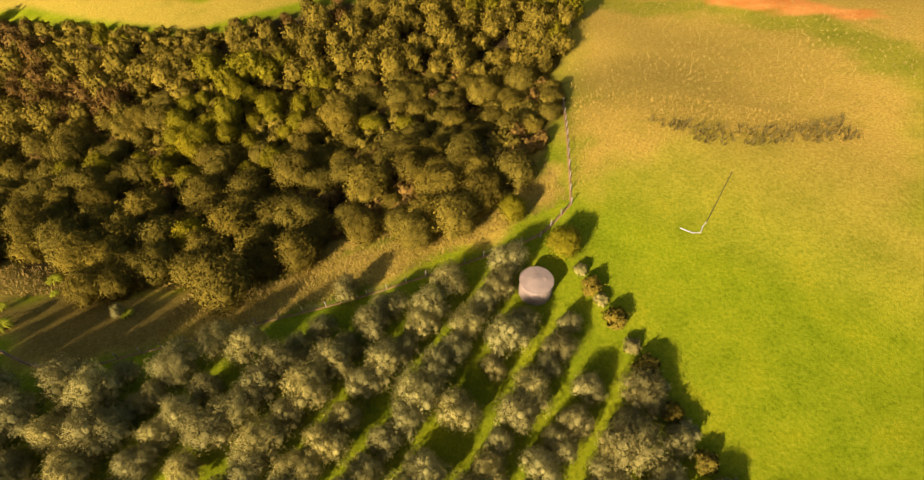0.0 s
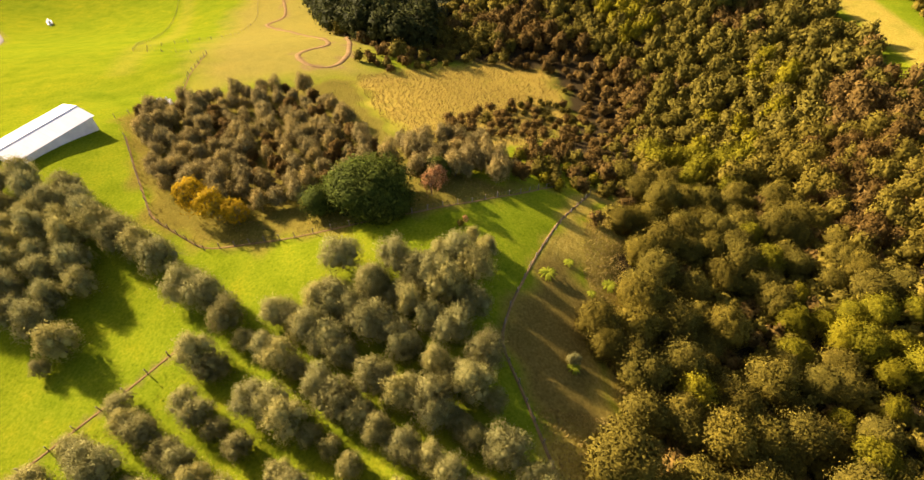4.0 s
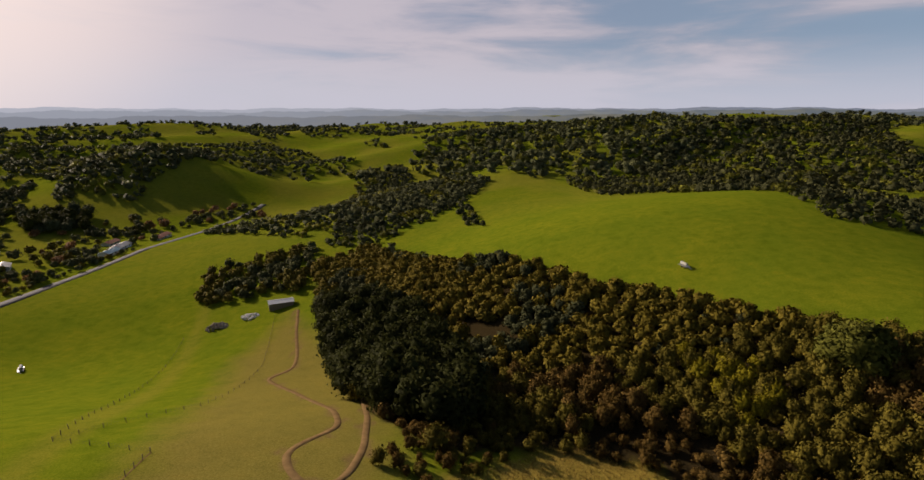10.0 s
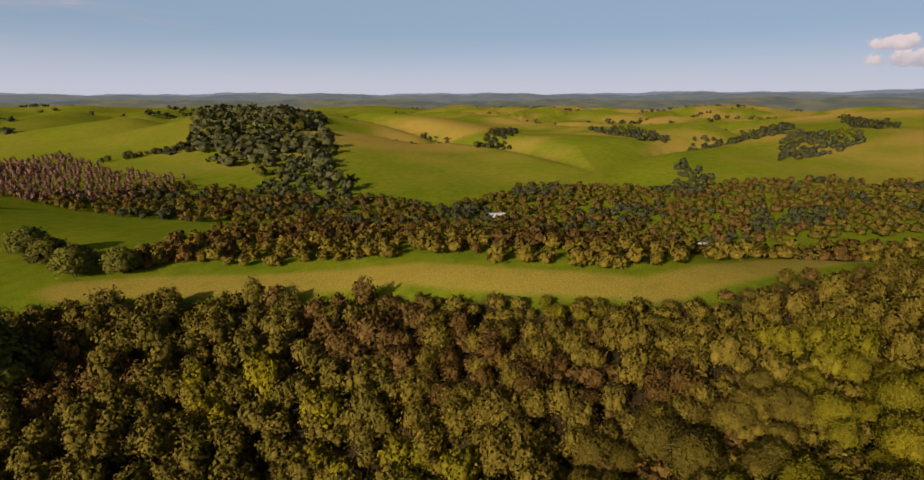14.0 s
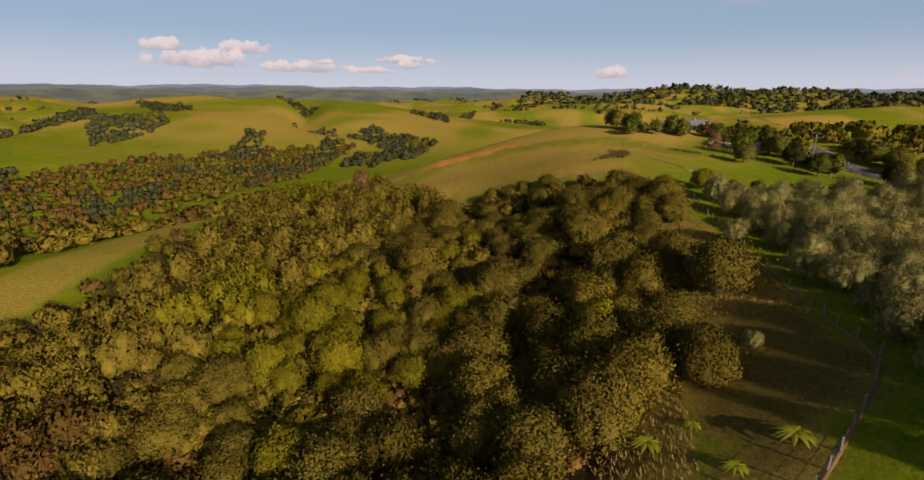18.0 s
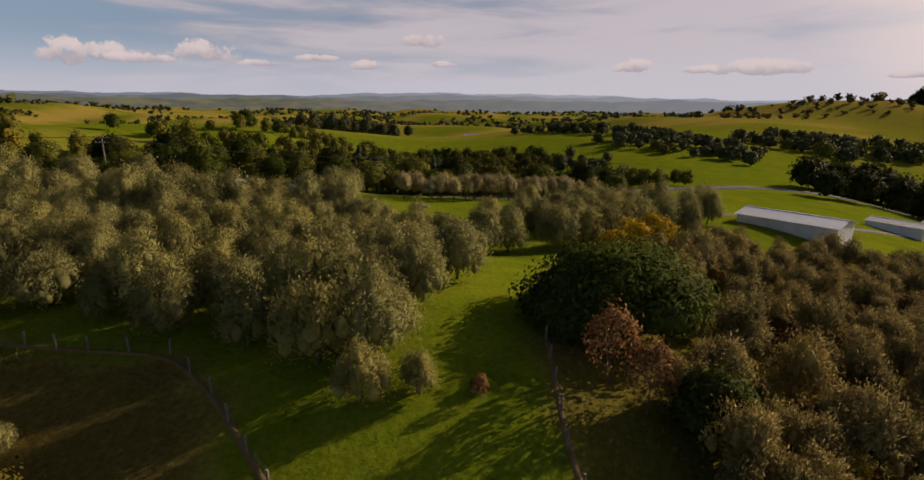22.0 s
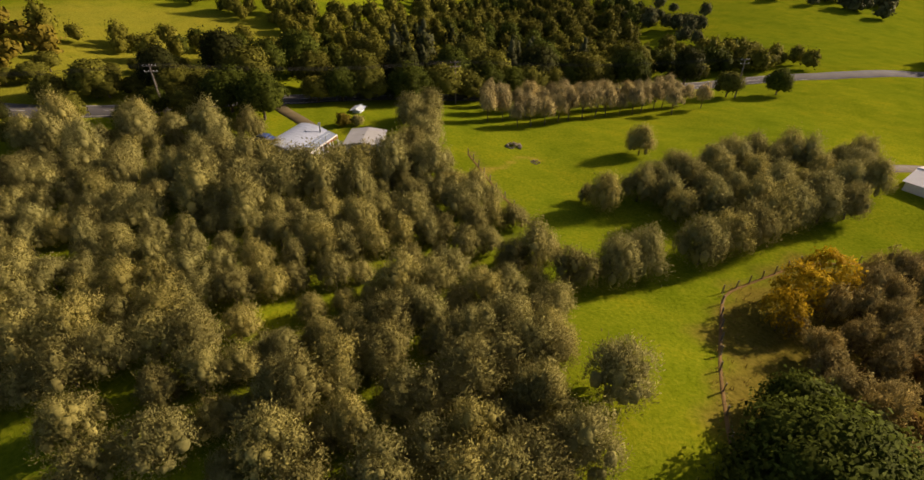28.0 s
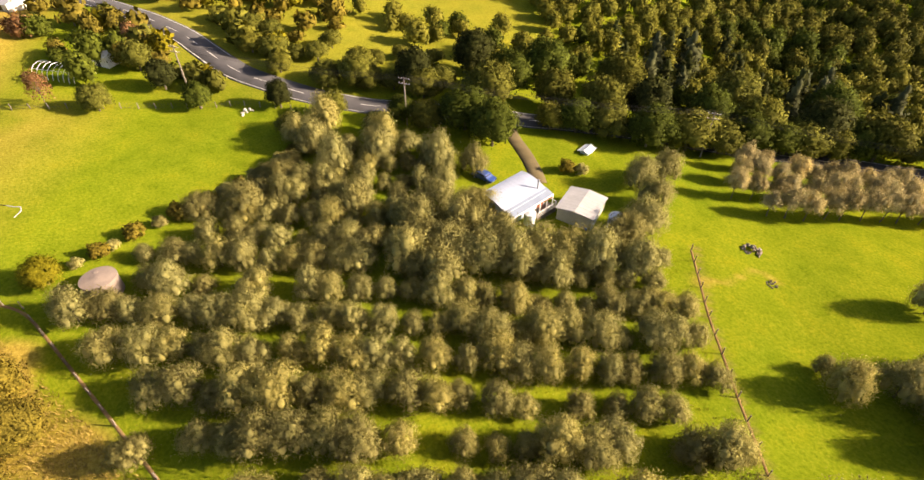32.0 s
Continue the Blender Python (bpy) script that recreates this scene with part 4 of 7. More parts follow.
# the row along the mown strip and the block beyond the paddock
for x, y, s in [(-47, -1, 1.1), (-50, -5, 1.25), (-52, -9, 1.25), (-57, -15, 1.3), (-59, -19, 1.25), (-61, -23, 1.25), (-63, -27, 1.25), (-65, -30, 1.2), (-68, -34, 1.2), (-71, -37, 1.15),
                (-43, -22, 1.15), (-46, -27, 1.15), (-41, -44, 1.1), (-40, -23, 0.55), (-56, 12, 1.2), (-52, 17, 1.05), (-63, 29.5, 0.55), (-50, 12, 1.0)]:
    plant(OLIVE, x, y, s, x * 2.3, int(abs(x * 5 + y)), label="rounded grey-green olive tree beside mown grass")
BLOCK_D = [(-47, -31), (-52, -24), (-58, -24), (-64, -32), (-70, -40), (-74, -46), (-72, -56), (-60, -56), (-50, -44)]
planted(rows_of(BLOCK_D, math.radians(-52), 4.0, 5.0, 8, 0.96), OLIVE, 0.95, 1.2, 9)
BLOCK_S = [(-8, -42), (-20, -46), (-32, -62), (-44, -84), (-34, -90), (-18, -72), (-4, -56)]
TALL_OLIVE = tree_kind("olive_tree", "tall pale olive tree with bare lower trunk in rows", "tree", "pale olives beyond the paddock",
                       [crown_mesh("pale_olive_crown", M_PALEOLIVE, 4.2, 6.0, 1.5, 26, 5200, 0.085, 61 + i, 0.4, 0.2, 0.4, 1.5) for i in range(3)],
                       [trunk_mesh("pale_olive_trunk", 4.6, 0.12, 20 + i) for i in range(3)])
planted(rows_of(BLOCK_S, math.radians(-118), 3.3, 5.2, 12, 0.95), TALL_OLIVE, 0.8, 1.0, 13)

# scrubby young planting behind the fence
SCRUB_TREE = tree_kind("young_olive_tree", "small shrubby grey olive in dry grass", "tree", "young olives in the rough block",
                       [crown_mesh("young_crown", M_TWIGGY, 3.6, 4.3, 0.0, 26, 4600, 0.08, 81 + i, 0.4, 0.2, 0.4, 1.5) for i in range(3)] +
                       [crown_mesh("young_crown", M_BROWN, 3.0, 3.2, 0.0, 10, 1200, 0.13, 91, 0.4)],
                       [trunk_mesh("young_trunk", 1.9, 0.08, 40 + i, 3, 0.6) for i in range(4)])
c_pts = scatter([(-66, -8), (-70, -21), (-80, -28), (-98, -43), (-112, -33), (-122, -14), (-108, 0), (-92, 8), (-84, 16), (-78, 12), (-70, 4)], 3.05, 44, 0.4, 0.95, 0.6)
planted(c_pts, SCRUB_TREE, 0.65, 1.12, 45)
e_pts = scatter([(-76, 18), (-84, 18), (-92, 14), (-100, 22), (-92, 34), (-82, 38), (-76, 28)], 2.8, 46, 0.42, 0.92)
planted(e_pts, SCRUB_TREE, 0.7, 1.15, 47)

# the dark evergreen copse and its neighbours
EVERGREEN = tree_kind("evergreen_tree", "broad dark green evergreen with a dense domed crown", "tree", "",
                      [crown_mesh("evergreen_crown", M_EVERGREEN, 13.0, 5.6, -0.3, 26, 9000, 0.17, 120, 1.0, 0.40), crown_mesh("evergreen_crown", M_EVERGREEN, 6.5, 4.6, 0.0, 14, 3600, 0.16, 121, 1.0, 0.40)],
                      [trunk_mesh("evergreen_trunk", 5.0, 0.35, 51, 5, 2.2), trunk_mesh("evergreen_trunk", 3.4, 0.22, 52, 4, 1.3)])
plant(EVERGREEN, -70.5, 13.0, 1.12, 0.4, 0)
plant(EVERGREEN, -68.3, 16.5, 0.62, 2.0, 0)
plant(EVERGREEN, -68.5, 5.5, 0.95, 1.1, 1, label="smaller dark green evergreen with a rounded crown")
plant(EVERGREEN, -78.5, 22.5, 0.85, 1.9, 1, label="dark green evergreen shrub beside the russet trees")
AUTUMN = tree_kind("autumn_tree", "young tree with golden autumn leaves by the fence", "tree", "golden trees",
                   [crown_mesh("golden_crown", M_AUTUMN, 4.4, 4.8, 0.4, 12, 2000, 0.12, 131 + i, 0) for i in range(2)],
                   [trunk_mesh("golden_trunk", 3.6, 0.08, 60 + i, 5, 0.8) for i in range(2)])
plant(AUTUMN, -69, -15, 1.35, 0.3, 0)
plant(AUTUMN, -67, -11, 1.2, 0.9, 1)
plant(AUTUMN, -66, -7, 1.0, 2.3, 1)
plant(AUTUMN, -85, 21, 0.6, 1.3, 0)
plant(AUTUMN, -84.5, 28.5, 0.55, 2.1, 1, label="low golden-leaved shrub in the rough block")
plant(AUTUMN, -81, 26, 0.35, 0.7, 0, label="low golden-leaved shrub in the rough block")
RUSSET = tree_kind("russet_tree", "slender tree with sparse russet autumn leaves", "tree", "",
                   [crown_mesh("russet_crown", M_RUSSET, 3.4, 5.8, 0.4, 12, 1700, 0.11, 141 + i, 0) for i in range(2)],
                   [trunk_mesh("russet_trunk", 4.6, 0.07, 70 + i, 6, 0.7) for i in range(2)])
plant(RUSSET, -72.5, 22.5, 1.0, 0.2, 0)
plant(RUSSET, -75, 23.5, 0.85, 1.4, 1, label="slender tree with sparse pale silvery leaves")
plant(RUSSET, -86, 33, 0.7, 0.4, 1)
plant(RUSSET, -66.5, 28.2, 0.3, 0.4, 1, label="low twiggy russet shrub in mown grass")

# native bush: single trees at the edge of the gully, the rest as one mass
def kanuka(mat, seeds, w=7.2, h=6.2):
    return [crown_mesh("kanuka_crown", mat, w, h, 0.0, 26, 6500, 0.125, s, 0.4, 0.40, 0.28, 1.35) for s in seeds]


KANUKA = tree_kind("kanuka_tree", "domed olive-brown native tree on the bush edge", "tree", "native trees of the gully",
                   kanuka(M_BUSH, (401, 402, 403)), [trunk_mesh("kanuka_trunk", 5.0, 0.2, 80 + i, 5, 1.6) for i in range(3)])
KANUKA_LIME = tree_kind("kanuka_tree", "rounded yellow-green native tree among darker bush", "tree", "native trees of the gully",
                        kanuka(M_LIME, (411, 412), 6.0, 6.2), [trunk_mesh("kanuka_trunk", 5.0, 0.18, 90 + i, 5, 1.4) for i in range(2)])
named = [(-48, 47.5, 0.75), (-32, 46.5, 1.15), (-24, 53, 0.9), (-39, 71, 1.0), (-17, 66, 1.1), (-8, 54.5, 0.8), (-3, 56.5, 0.95), (-3, 72, 0.85), (0, 66, 0.7),
         (1, 90, 0.7), (-28, 91, 1.1), (-55, 66, 1.0), (-64, 58, 0.95), (-32, 75, 1.1), (-51, 46.5, 0.8), (-37, 60, 1.1), (-26, 60, 1.1), (-47, 57, 1.0), (6.5, 104, 1.0), (-1, 101, 1.0), (11, 110, 0.7), (4, 81, 0.7), (-11, 70, 0.85)]
for i, (x, y, s) in enumerate(named):
    plant(KANUKA, x, y, s, i * 1.9, i, tall=0.95)
plant(KANUKA_LIME, -42.5, 58, 0.92, 0.2, 0, tall=1.05)
plant(KANUKA_LIME, 4.5, 57.5, 0.6, 0.2, 1)
edge_zone = [(-100, 56), (-88, 60), (-74, 53), (-60, 51), (-46, 50), (-30, 50), (-9, 57), (4, 61), (9, 70), (12, 84), (13, 106), (-20, 108), (-60, 100), (-95, 88)]
zone = scatter(edge_zone, 4.7, 61, 0.42, 0.98)
for x, y, r in [(-24, 66, 4.5), (-58, 72, 4.5), (4, 75, 5), (-39, 101, 4), (-3, 99, 3.5), (-41, 70, 4)]:
    zone = zone[np.hypot(zone[:, 0] - x, zone[:, 1] - y) > r]
for x, y, s in named + [(-42.5, 58, 1.0)]:
    zone = zone[np.hypot(zone[:, 0] - x, zone[:, 1] - y) > 3.2]
r_zone = np.random.default_rng(62)
for i, (x, y) in enumerate(zone):
    lime = math.sin(x / 13 + 2 * math.sin(y / 17)) + math.sin(y / 11 + 1.4 * math.sin(x / 19)) + r_zone.normal(0, 0.5) > (0.55 if x < -36 and y > 74 else 1.1)
    plant(KANUKA_LIME if lime else KANUKA, x, y, r_zone.uniform(0.62, 1.05) * (0.8 if y > 76 and x > -34 else 1.0), r_zone.uniform(0, 6.28), int(r_zone.integers(0, 6)), tall=r_zone.uniform(0.85, 1.05) * (0.82 if x > -30 else 1.0), sink=0.5)

P_BUSH = [proto(6.4, 5.2, -0.2, 12, 860, 0.215, 200 + i, 0.4, 0.34, 1.35) for i in range(6)]
P_MID = [proto(6.4, 5.2, -0.2, 9, 380, 0.32, 220 + i, 0.4, 0.3, 1.35) for i in range(5)]
P_LOW = [proto(6.4, 4.2, -0.2, 6, 150, 0.42, 210 + i) for i in range(3)]
P_FAR = [proto(8.6, 6.6, -0.4, 6, 110, 0.8, 300 + i) for i in range(5)]
P_DIST = [proto(10.0, 5.5, -0.5, 2, 16, 1.6, 310 + i) for i in range(4)]
P_TALL = [proto(9.2, 9.8, 0.0, 14, 420, 0.5, 320 + i, 0.4, 0.3) for i in range(5)]
P_SLIM = [proto(3.8, 8.0, 0.8, 3, 50, 0.7, 330 + i) for i in range(4)]


def conifer(h, w, seed):
    """A conical crown of stacked, drooping whorls."""
    r = np.random.default_rng(seed)
    n = 7
    lb = np.array([(r.normal(0, 0.05 * w), r.normal(0, 0.05 * w), h * (0.12 + 0.80 * i / n), w * 0.5 * (1.05 - 0.88 * i / n), w * 0.5 * (1.05 - 0.88 * i / n), h * 0.13) for i in range(n)])
    return shell_of(lb, 190, 0.6, seed, 0.4, np.array([0, 0, h * 0.3]))


P_CONE = [conifer(13, 6.5, 350 + i) for i in range(4)]


thicket("undergrowth", scatter([(-100, 60), (-88, 62), (-74, 56), (-60, 54), (-46, 53), (-30, 53), (-9, 60), (4, 64), (9, 72), (11, 84), (12, 112), (-20, 112), (-60, 104), (-97, 92)], 2.7, 63, 0.45, 0.95), [(M_BROWN, 0.3), (M_BUSH, 0.7)], P_LOW, 0.42, 0.66, "low olive-brown undergrowth below the native trees", "scrub", 64)
bush_pts = scatter(BUSH, 4.1, 21, 0.55, 0.98)
bush_pts = bush_pts[~inside(bush_pts[:, 0], bush_pts[:, 1], edge_zone) & ((bush_pts[:, 1] > 66) | (bush_pts[:, 0] < -66))]
PINES = [(-300, -78), (-250, -52), (-212, -36), (-182, -14), (-178, 2), (-190, 10), (-226, 2), (-258, -12), (-290, -40)]
POND = [(-268, -6), (-252, 18), (-240, 19), (-254, -3)]
bush_pts = bush_pts[~inside(bush_pts[:, 0], bush_pts[:, 1], PINES) & ~inside(bush_pts[:, 0], bush_pts[:, 1], POND)]
fringe = off_line(bush_pts[:, 0], bush_pts[:, 1], [(-180, 0), (-168, 24), (-172, 56), (-140, 62), (-108, 50), (-92, 56), (-74, 50)]) < 13
thicket("brown_scrub", bush_pts[fringe], [(M_BROWN, 0.7), (M_BUSH, 0.3)], P_MID, 0.35, 0.7, "low red-brown scrub round the rough grass", "scrub", 33)
rest = bush_pts[~fringe]
near = rest[:, 0] > -215
by_strip = (off_line(rest[:, 0], rest[:, 1], STRIP) < 17) & (rest[:, 0] > -130)
thicket("native_bush", rest[by_strip], [(M_BROWN, 0.15), (M_BUSH, 0.65), (M_LIME, 0.2)], P_BUSH, 0.36, 0.6, "low native bush below the ridge strip", "bush", 36)
near = near & ~by_strip
mid = near & (rest[:, 0] < -118)
near = near & ~mid
low = scatter(BUSH, 4.0, 65, 0.5, 0.95)
low = low[(low[:, 0] > -205) & (low[:, 0] < -60) & (low[:, 1] > 66) & ~inside(low[:, 0], low[:, 1], PINES) & ~inside(low[:, 0], low[:, 1], ROUGH)]
thicket("undergrowth", low, [(M_BROWN, 0.3), (M_BUSH, 0.7)], P_LOW, 0.5, 0.8, "low olive-brown undergrowth in the gully", "scrub", 66)
thicket("native_bush", rest[mid], [(M_BROWN, 0.22), (M_BUSH, 0.70), (M_LIME, 0.08)], P_MID, 0.62, 1.08, "dense olive-brown native bush down the gully", "bush", 34, (1.0, 1.5))
thicket("native_bush", rest[near], [(M_BROWN, 0.08), (M_BUSH, 0.72), (M_LIME, 0.20)], P_BUSH, 0.6, 1.05, "dense olive-brown native bush filling the gully", "bush", 31, (1.0, 1.45))
thicket("native_bush", rest[rest[:, 0] <= -215], [(M_BUSH, 0.8), (M_FARWOOD, 0.2)], P_FAR, 0.55, 0.9, "dark native bush in the far gully", "bush", 32)
thicket("pine_stand", scatter(PINES, 5.2, 71, 0.4), [(M_PINE, 1.0)], P_TALL, 0.85, 1.45, "tall dark pine stand on the gully side", "pines", 72)


SPURS = [[(57, -62), (72, -66), (100, -56), (135, -44), (118, -5), (84, -22), (72, -45)], [(112, -70), (98, -97), (80, -116), (64, -106), (76, -88), (92, -66)], [(112, -92), (128, -80), (190, -100), (190, -160), (130, -165), (104, -120)]]


def wood(name, poly, gap, mats, protos, lo, hi, label, seed, keep=0.95, category="wood"):
    pts = scatter(poly, gap, seed, 0.45, keep)
    pts = pts[off_line(pts[:, 0], pts[:, 1], ROAD) > 5.5]
    if name in ("gully_trees", "hill_trees", "gully_conifers"):
        for spur in SPURS:
            pts = pts[~inside(pts[:, 0], pts[:, 1], spur)]
    if name != "gully_finger":
        pts = pts[~inside(pts[:, 0], pts[:, 1], FIELD_W)]
    if len(pts):
        thicket(name, pts, mats, protos, lo, hi, label, category, seed + 1)


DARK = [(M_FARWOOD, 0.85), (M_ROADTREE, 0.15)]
wood("bush_belt", [(-205, 152), (-150, 157), (-125, 158), (-104, 147), (-78, 139), (-62, 143), (-30, 166), (0, 186), (44, 204), (62, 226), (30, 236), (-20, 216), (-69, 212), (-140, 232), (-200, 214)],
     4.8, [(M_BROWN, 0.35), (M_BUSH, 0.65)], P_FAR, 0.4, 0.72, "belt of brown and green bush below the ridge strip", 101)
wood("plantation", [(-295, 240), (-341, 256), (-303, 338), (-199, 317), (-170, 330), (-136, 300), (-82, 377), (-9, 360), (165, 373), (260, 330), (120, 262), (-69, 226)],
     5.4, [(M_BUSH, 0.45), (M_BROWN, 0.3), (M_FARWOOD, 0.25)], P_FAR, 0.36, 0.7, "slim plantation trees on the valley floor", 103, 0.85)
wood("plantation", [(-192, 334), (-327, 694), (-441, 822), (-520, 800), (-400, 520), (-300, 380)], 13, DARK, P_DIST, 1.0, 1.8, "tall dark plantation wood on a far slope", 105)
wood("bare_wood", [(-444, 290), (-520, 393), (-530, 440), (-400, 360)], 11, [(M_REDWOOD, 1.0)], P_SLIM, 0.9, 1.5, "bare reddish winter wood in the valley", 107)
wood("far_wood", [(-585, 196), (-501, 279), (-592, 449), (-800, 560), (-1100, 700), (-1300, 640), (-1123, 401), (-760, 150)], 14, DARK, P_DIST, 0.9, 1.6, "dark wooded hills across the valley", 109, 0.9)
wood("far_wood", [(-492, 140), (-350, 168), (-313, 154), (-296, 196), (-330, 226), (-430, 300), (-585, 250), (-680, 190), (-660, 80), (-580, 80), (-488, 98)], 7.5, DARK, P_DIST, 0.5, 0.9, "dark bush behind the ridge pasture", 111)
wood("far_wood", [(-398, -78), (-330, -20), (-322, 8), (-362, 16), (-400, 0), (-480, -30), (-500, -20), (-600, -6), (-800, -110), (-1000, -180), (-760, -190), (-600, -150), (-470, -120), (-410, -110)], 7, DARK, P_DIST, 0.5, 0.95, "dark bush in the gully beyond the fields", 113)
wood("gully_finger", [(-372, 14), (-402, 2), (-500, -18), (-492, -30), (-420, -12)], 8, DARK, P_FAR, 0.5, 0.8, "finger of bush running into the pasture", 114)
wood("far_wood", [(-650, 48), (-720, -50), (-1000, -150), (-1500, -160), (-1700, 380), (-1200, 330), (-900, 330), (-690, 170)], 20, DARK, P_DIST, 1.3, 2.2, "distant dark woods on rolling hills", 115, 0.85)
wood("far_wood", [(-600, -400), (-590, -480), (-750, -590), (-950, -590), (-980, -500), (-800, -410)], 13, DARK, P_DIST, 1.1, 1.9, "dark conifer wood on a hill beyond the village", 117)
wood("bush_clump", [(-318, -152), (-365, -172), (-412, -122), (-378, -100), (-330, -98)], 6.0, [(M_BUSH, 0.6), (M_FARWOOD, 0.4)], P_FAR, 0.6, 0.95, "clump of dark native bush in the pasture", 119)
wood("gully_trees", [(46, -34), (40, -44), (14, -78), (-14, -104), (-44, -124), (-70, -142), (-40, -160), (10, -150), (60, -128), (100, -84), (110, -40), (90, -10)], 5.8, [(M_ROADTREE, 0.8), (M_EVERGREEN, 0.2)], P_TALL, 0.42, 0.74,
     "tall dark native trees in the gully below the road", 121, 0.9)
wood("gully_trees", [(96, -20), (80, -60), (56, -84), (50, -128), (20, -160), (80, -190), (120, -150), (108, -110), (112, -70), (130, -30)], 7.5, [(M_ROADTREE, 0.8), (M_EVERGREEN, 0.2)], P_TALL, 0.42, 0.76, "dark native trees on the hillside across the road", 123, 0.7)
wood("windbreak", [(-80, -146), (-92, -142), (-160, -196), (-196, -240), (-180, -268), (-110, -205)], 7, [(M_PINE, 1.0)], P_TALL, 0.95, 1.35, "dark pine windbreak along the paddock", 125)
wood("far_wood", [(190, -280), (330, -300), (420, -420), (300, -430), (200, -360)], 14, DARK, P_TALL, 0.9, 1.5, "tall dark trees among green hills", 127, 0.8)
wood("far_wood", [(-20, -300), (90, -330), (60, -360), (-40, -330)], 9, DARK, P_FAR, 0.8, 1.2, "line of dark trees between pastures", 129)
wood("far_wood", [(-130, -330), (-60, -340), (-90, -420), (-220, -420)], 12, DARK, P_FAR, 0.9, 1.5, "dark trees in a fold of the hills", 131)
wood("hill_trees", [(78, 76), (92, 72), (98, 84), (88, 92)], 5.5, [(M_EVERGREEN, 0.5), (M_BUSH, 0.5)], P_TALL, 0.5, 0.75, "green shelter trees on the hilltop", 133)
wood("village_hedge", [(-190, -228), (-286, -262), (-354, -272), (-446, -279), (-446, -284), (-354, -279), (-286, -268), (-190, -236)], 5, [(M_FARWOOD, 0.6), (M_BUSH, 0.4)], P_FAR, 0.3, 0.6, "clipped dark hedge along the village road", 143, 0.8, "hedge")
wood("hill_trees", [(58, 44), (76, 30), (100, 36), (108, 52), (84, 60)], 7.5, [(M_EVERGREEN, 0.4), (M_BUSH, 0.4), (M_RUSSET, 0.2)], P_TALL, 0.4, 0.7, "mixed garden trees along the road", 135, 0.6)
wood("hill_trees", [(52, 24), (58, 18), (76, 25), (100, 38), (96, 44), (70, 32)], 4.5, [(M_ROADTREE, 0.7), (M_LIME, 0.3)], P_FAR, 0.45, 0.8, "dense trees along the road bend", 149, 0.9)
wood("hill_trees", [(56, 22), (70, 24), (92, 36), (120, 52), (112, 58), (84, 36), (60, 30)], 5.5, [(M_BUSH, 0.6), (M_LIME, 0.4)], P_FAR, 0.5, 0.8, "roadside trees beside the power line", 137, 0.8)
wood("hill_trees", [(60, 10), (84, 18), (120, 34), (150, 20), (120, -20), (80, -10)], 6, [(M_BUSH, 0.6), (M_LIME, 0.25), (M_ROADTREE, 0.15)], P_FAR, 0.5, 0.95, "scrubby trees on the slope beyond the road", 139, 0.8)
wood("far_wood", [(-984, -695), (-1321, -572), (-1025, -270), (-962, -262), (-866, -425), (-829, -521)], 17, DARK, P_DIST, 0.9, 1.6, "dark wood on a hill beyond the fields", 145, 0.9)
wood("far_wood", [(-805, -799), (-1036, -887), (-964, -703), (-706, -645)], 17, DARK, P_DIST, 0.9, 1.6, "dark wood on a hill beyond the village", 147, 0.9)
wood("edge_scrub", [(-104, 38), (-112, 46), (-92, 60), (-78, 52), (-84, 42), (-92, 36)], 2.8, [(M_BROWN, 0.5), (M_BUSH, 0.35), (M_LIME, 0.15)], P_MID, 0.3, 0.6, "low red-brown and green scrub below the bush", 151, 0.9, "scrub")
wood("hill_trees", [(84, 54), (95, 50), (97, 70), (86, 76)], 4.2, [(M_ROADTREE, 0.6), (M_RUSSET, 0.2), (M_EVERGREEN, 0.2)], P_TALL, 0.38, 0.6, "garden trees round the hilltop cottage", 153, 0.85)
wood("brown_scrub", [(-110, 19), (-101, 26), (-127, 53), (-149, 61), (-153, 46), (-128, 27)], 3.0, [(M_BROWN, 0.7), (M_BUSH, 0.3)], P_MID, 0.28, 0.5, "red-brown scrub in the rough grass", 155, 0.75, "scrub")
wood("brown_scrub", [(-146, -8), (-143, 4), (-187, 29), (-202, 35), (-196, 9), (-172, -7)], 3.4, [(M_BROWN, 0.5), (M_BUSH, 0.5)], P_MID, 0.3, 0.55, "red-brown scrub below the pines", 157, 0.8, "scrub")
wood("far_wood", [(-979, -245), (-639, -4), (-499, -28), (-440, -69), (-438, -150), (-497, -251), (-558, -285), (-565, -189), (-716, -187)], 10, DARK, P_DIST, 0.7, 1.2, "dark bush in the valley beyond the pasture", 159, 0.9)
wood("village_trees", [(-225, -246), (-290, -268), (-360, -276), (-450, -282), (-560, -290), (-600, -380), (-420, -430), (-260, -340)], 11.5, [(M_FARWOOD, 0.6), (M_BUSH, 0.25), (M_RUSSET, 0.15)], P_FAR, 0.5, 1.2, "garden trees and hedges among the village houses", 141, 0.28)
wood("village_conifers", [(-479, -413), (-508, -375), (-559, -411), (-537, -461)], 8, [(M_PINE, 0.7), (M_FARWOOD, 0.3)], P_TALL, 0.9, 1.4, "tall dark conifers behind the village", 281, 0.95)
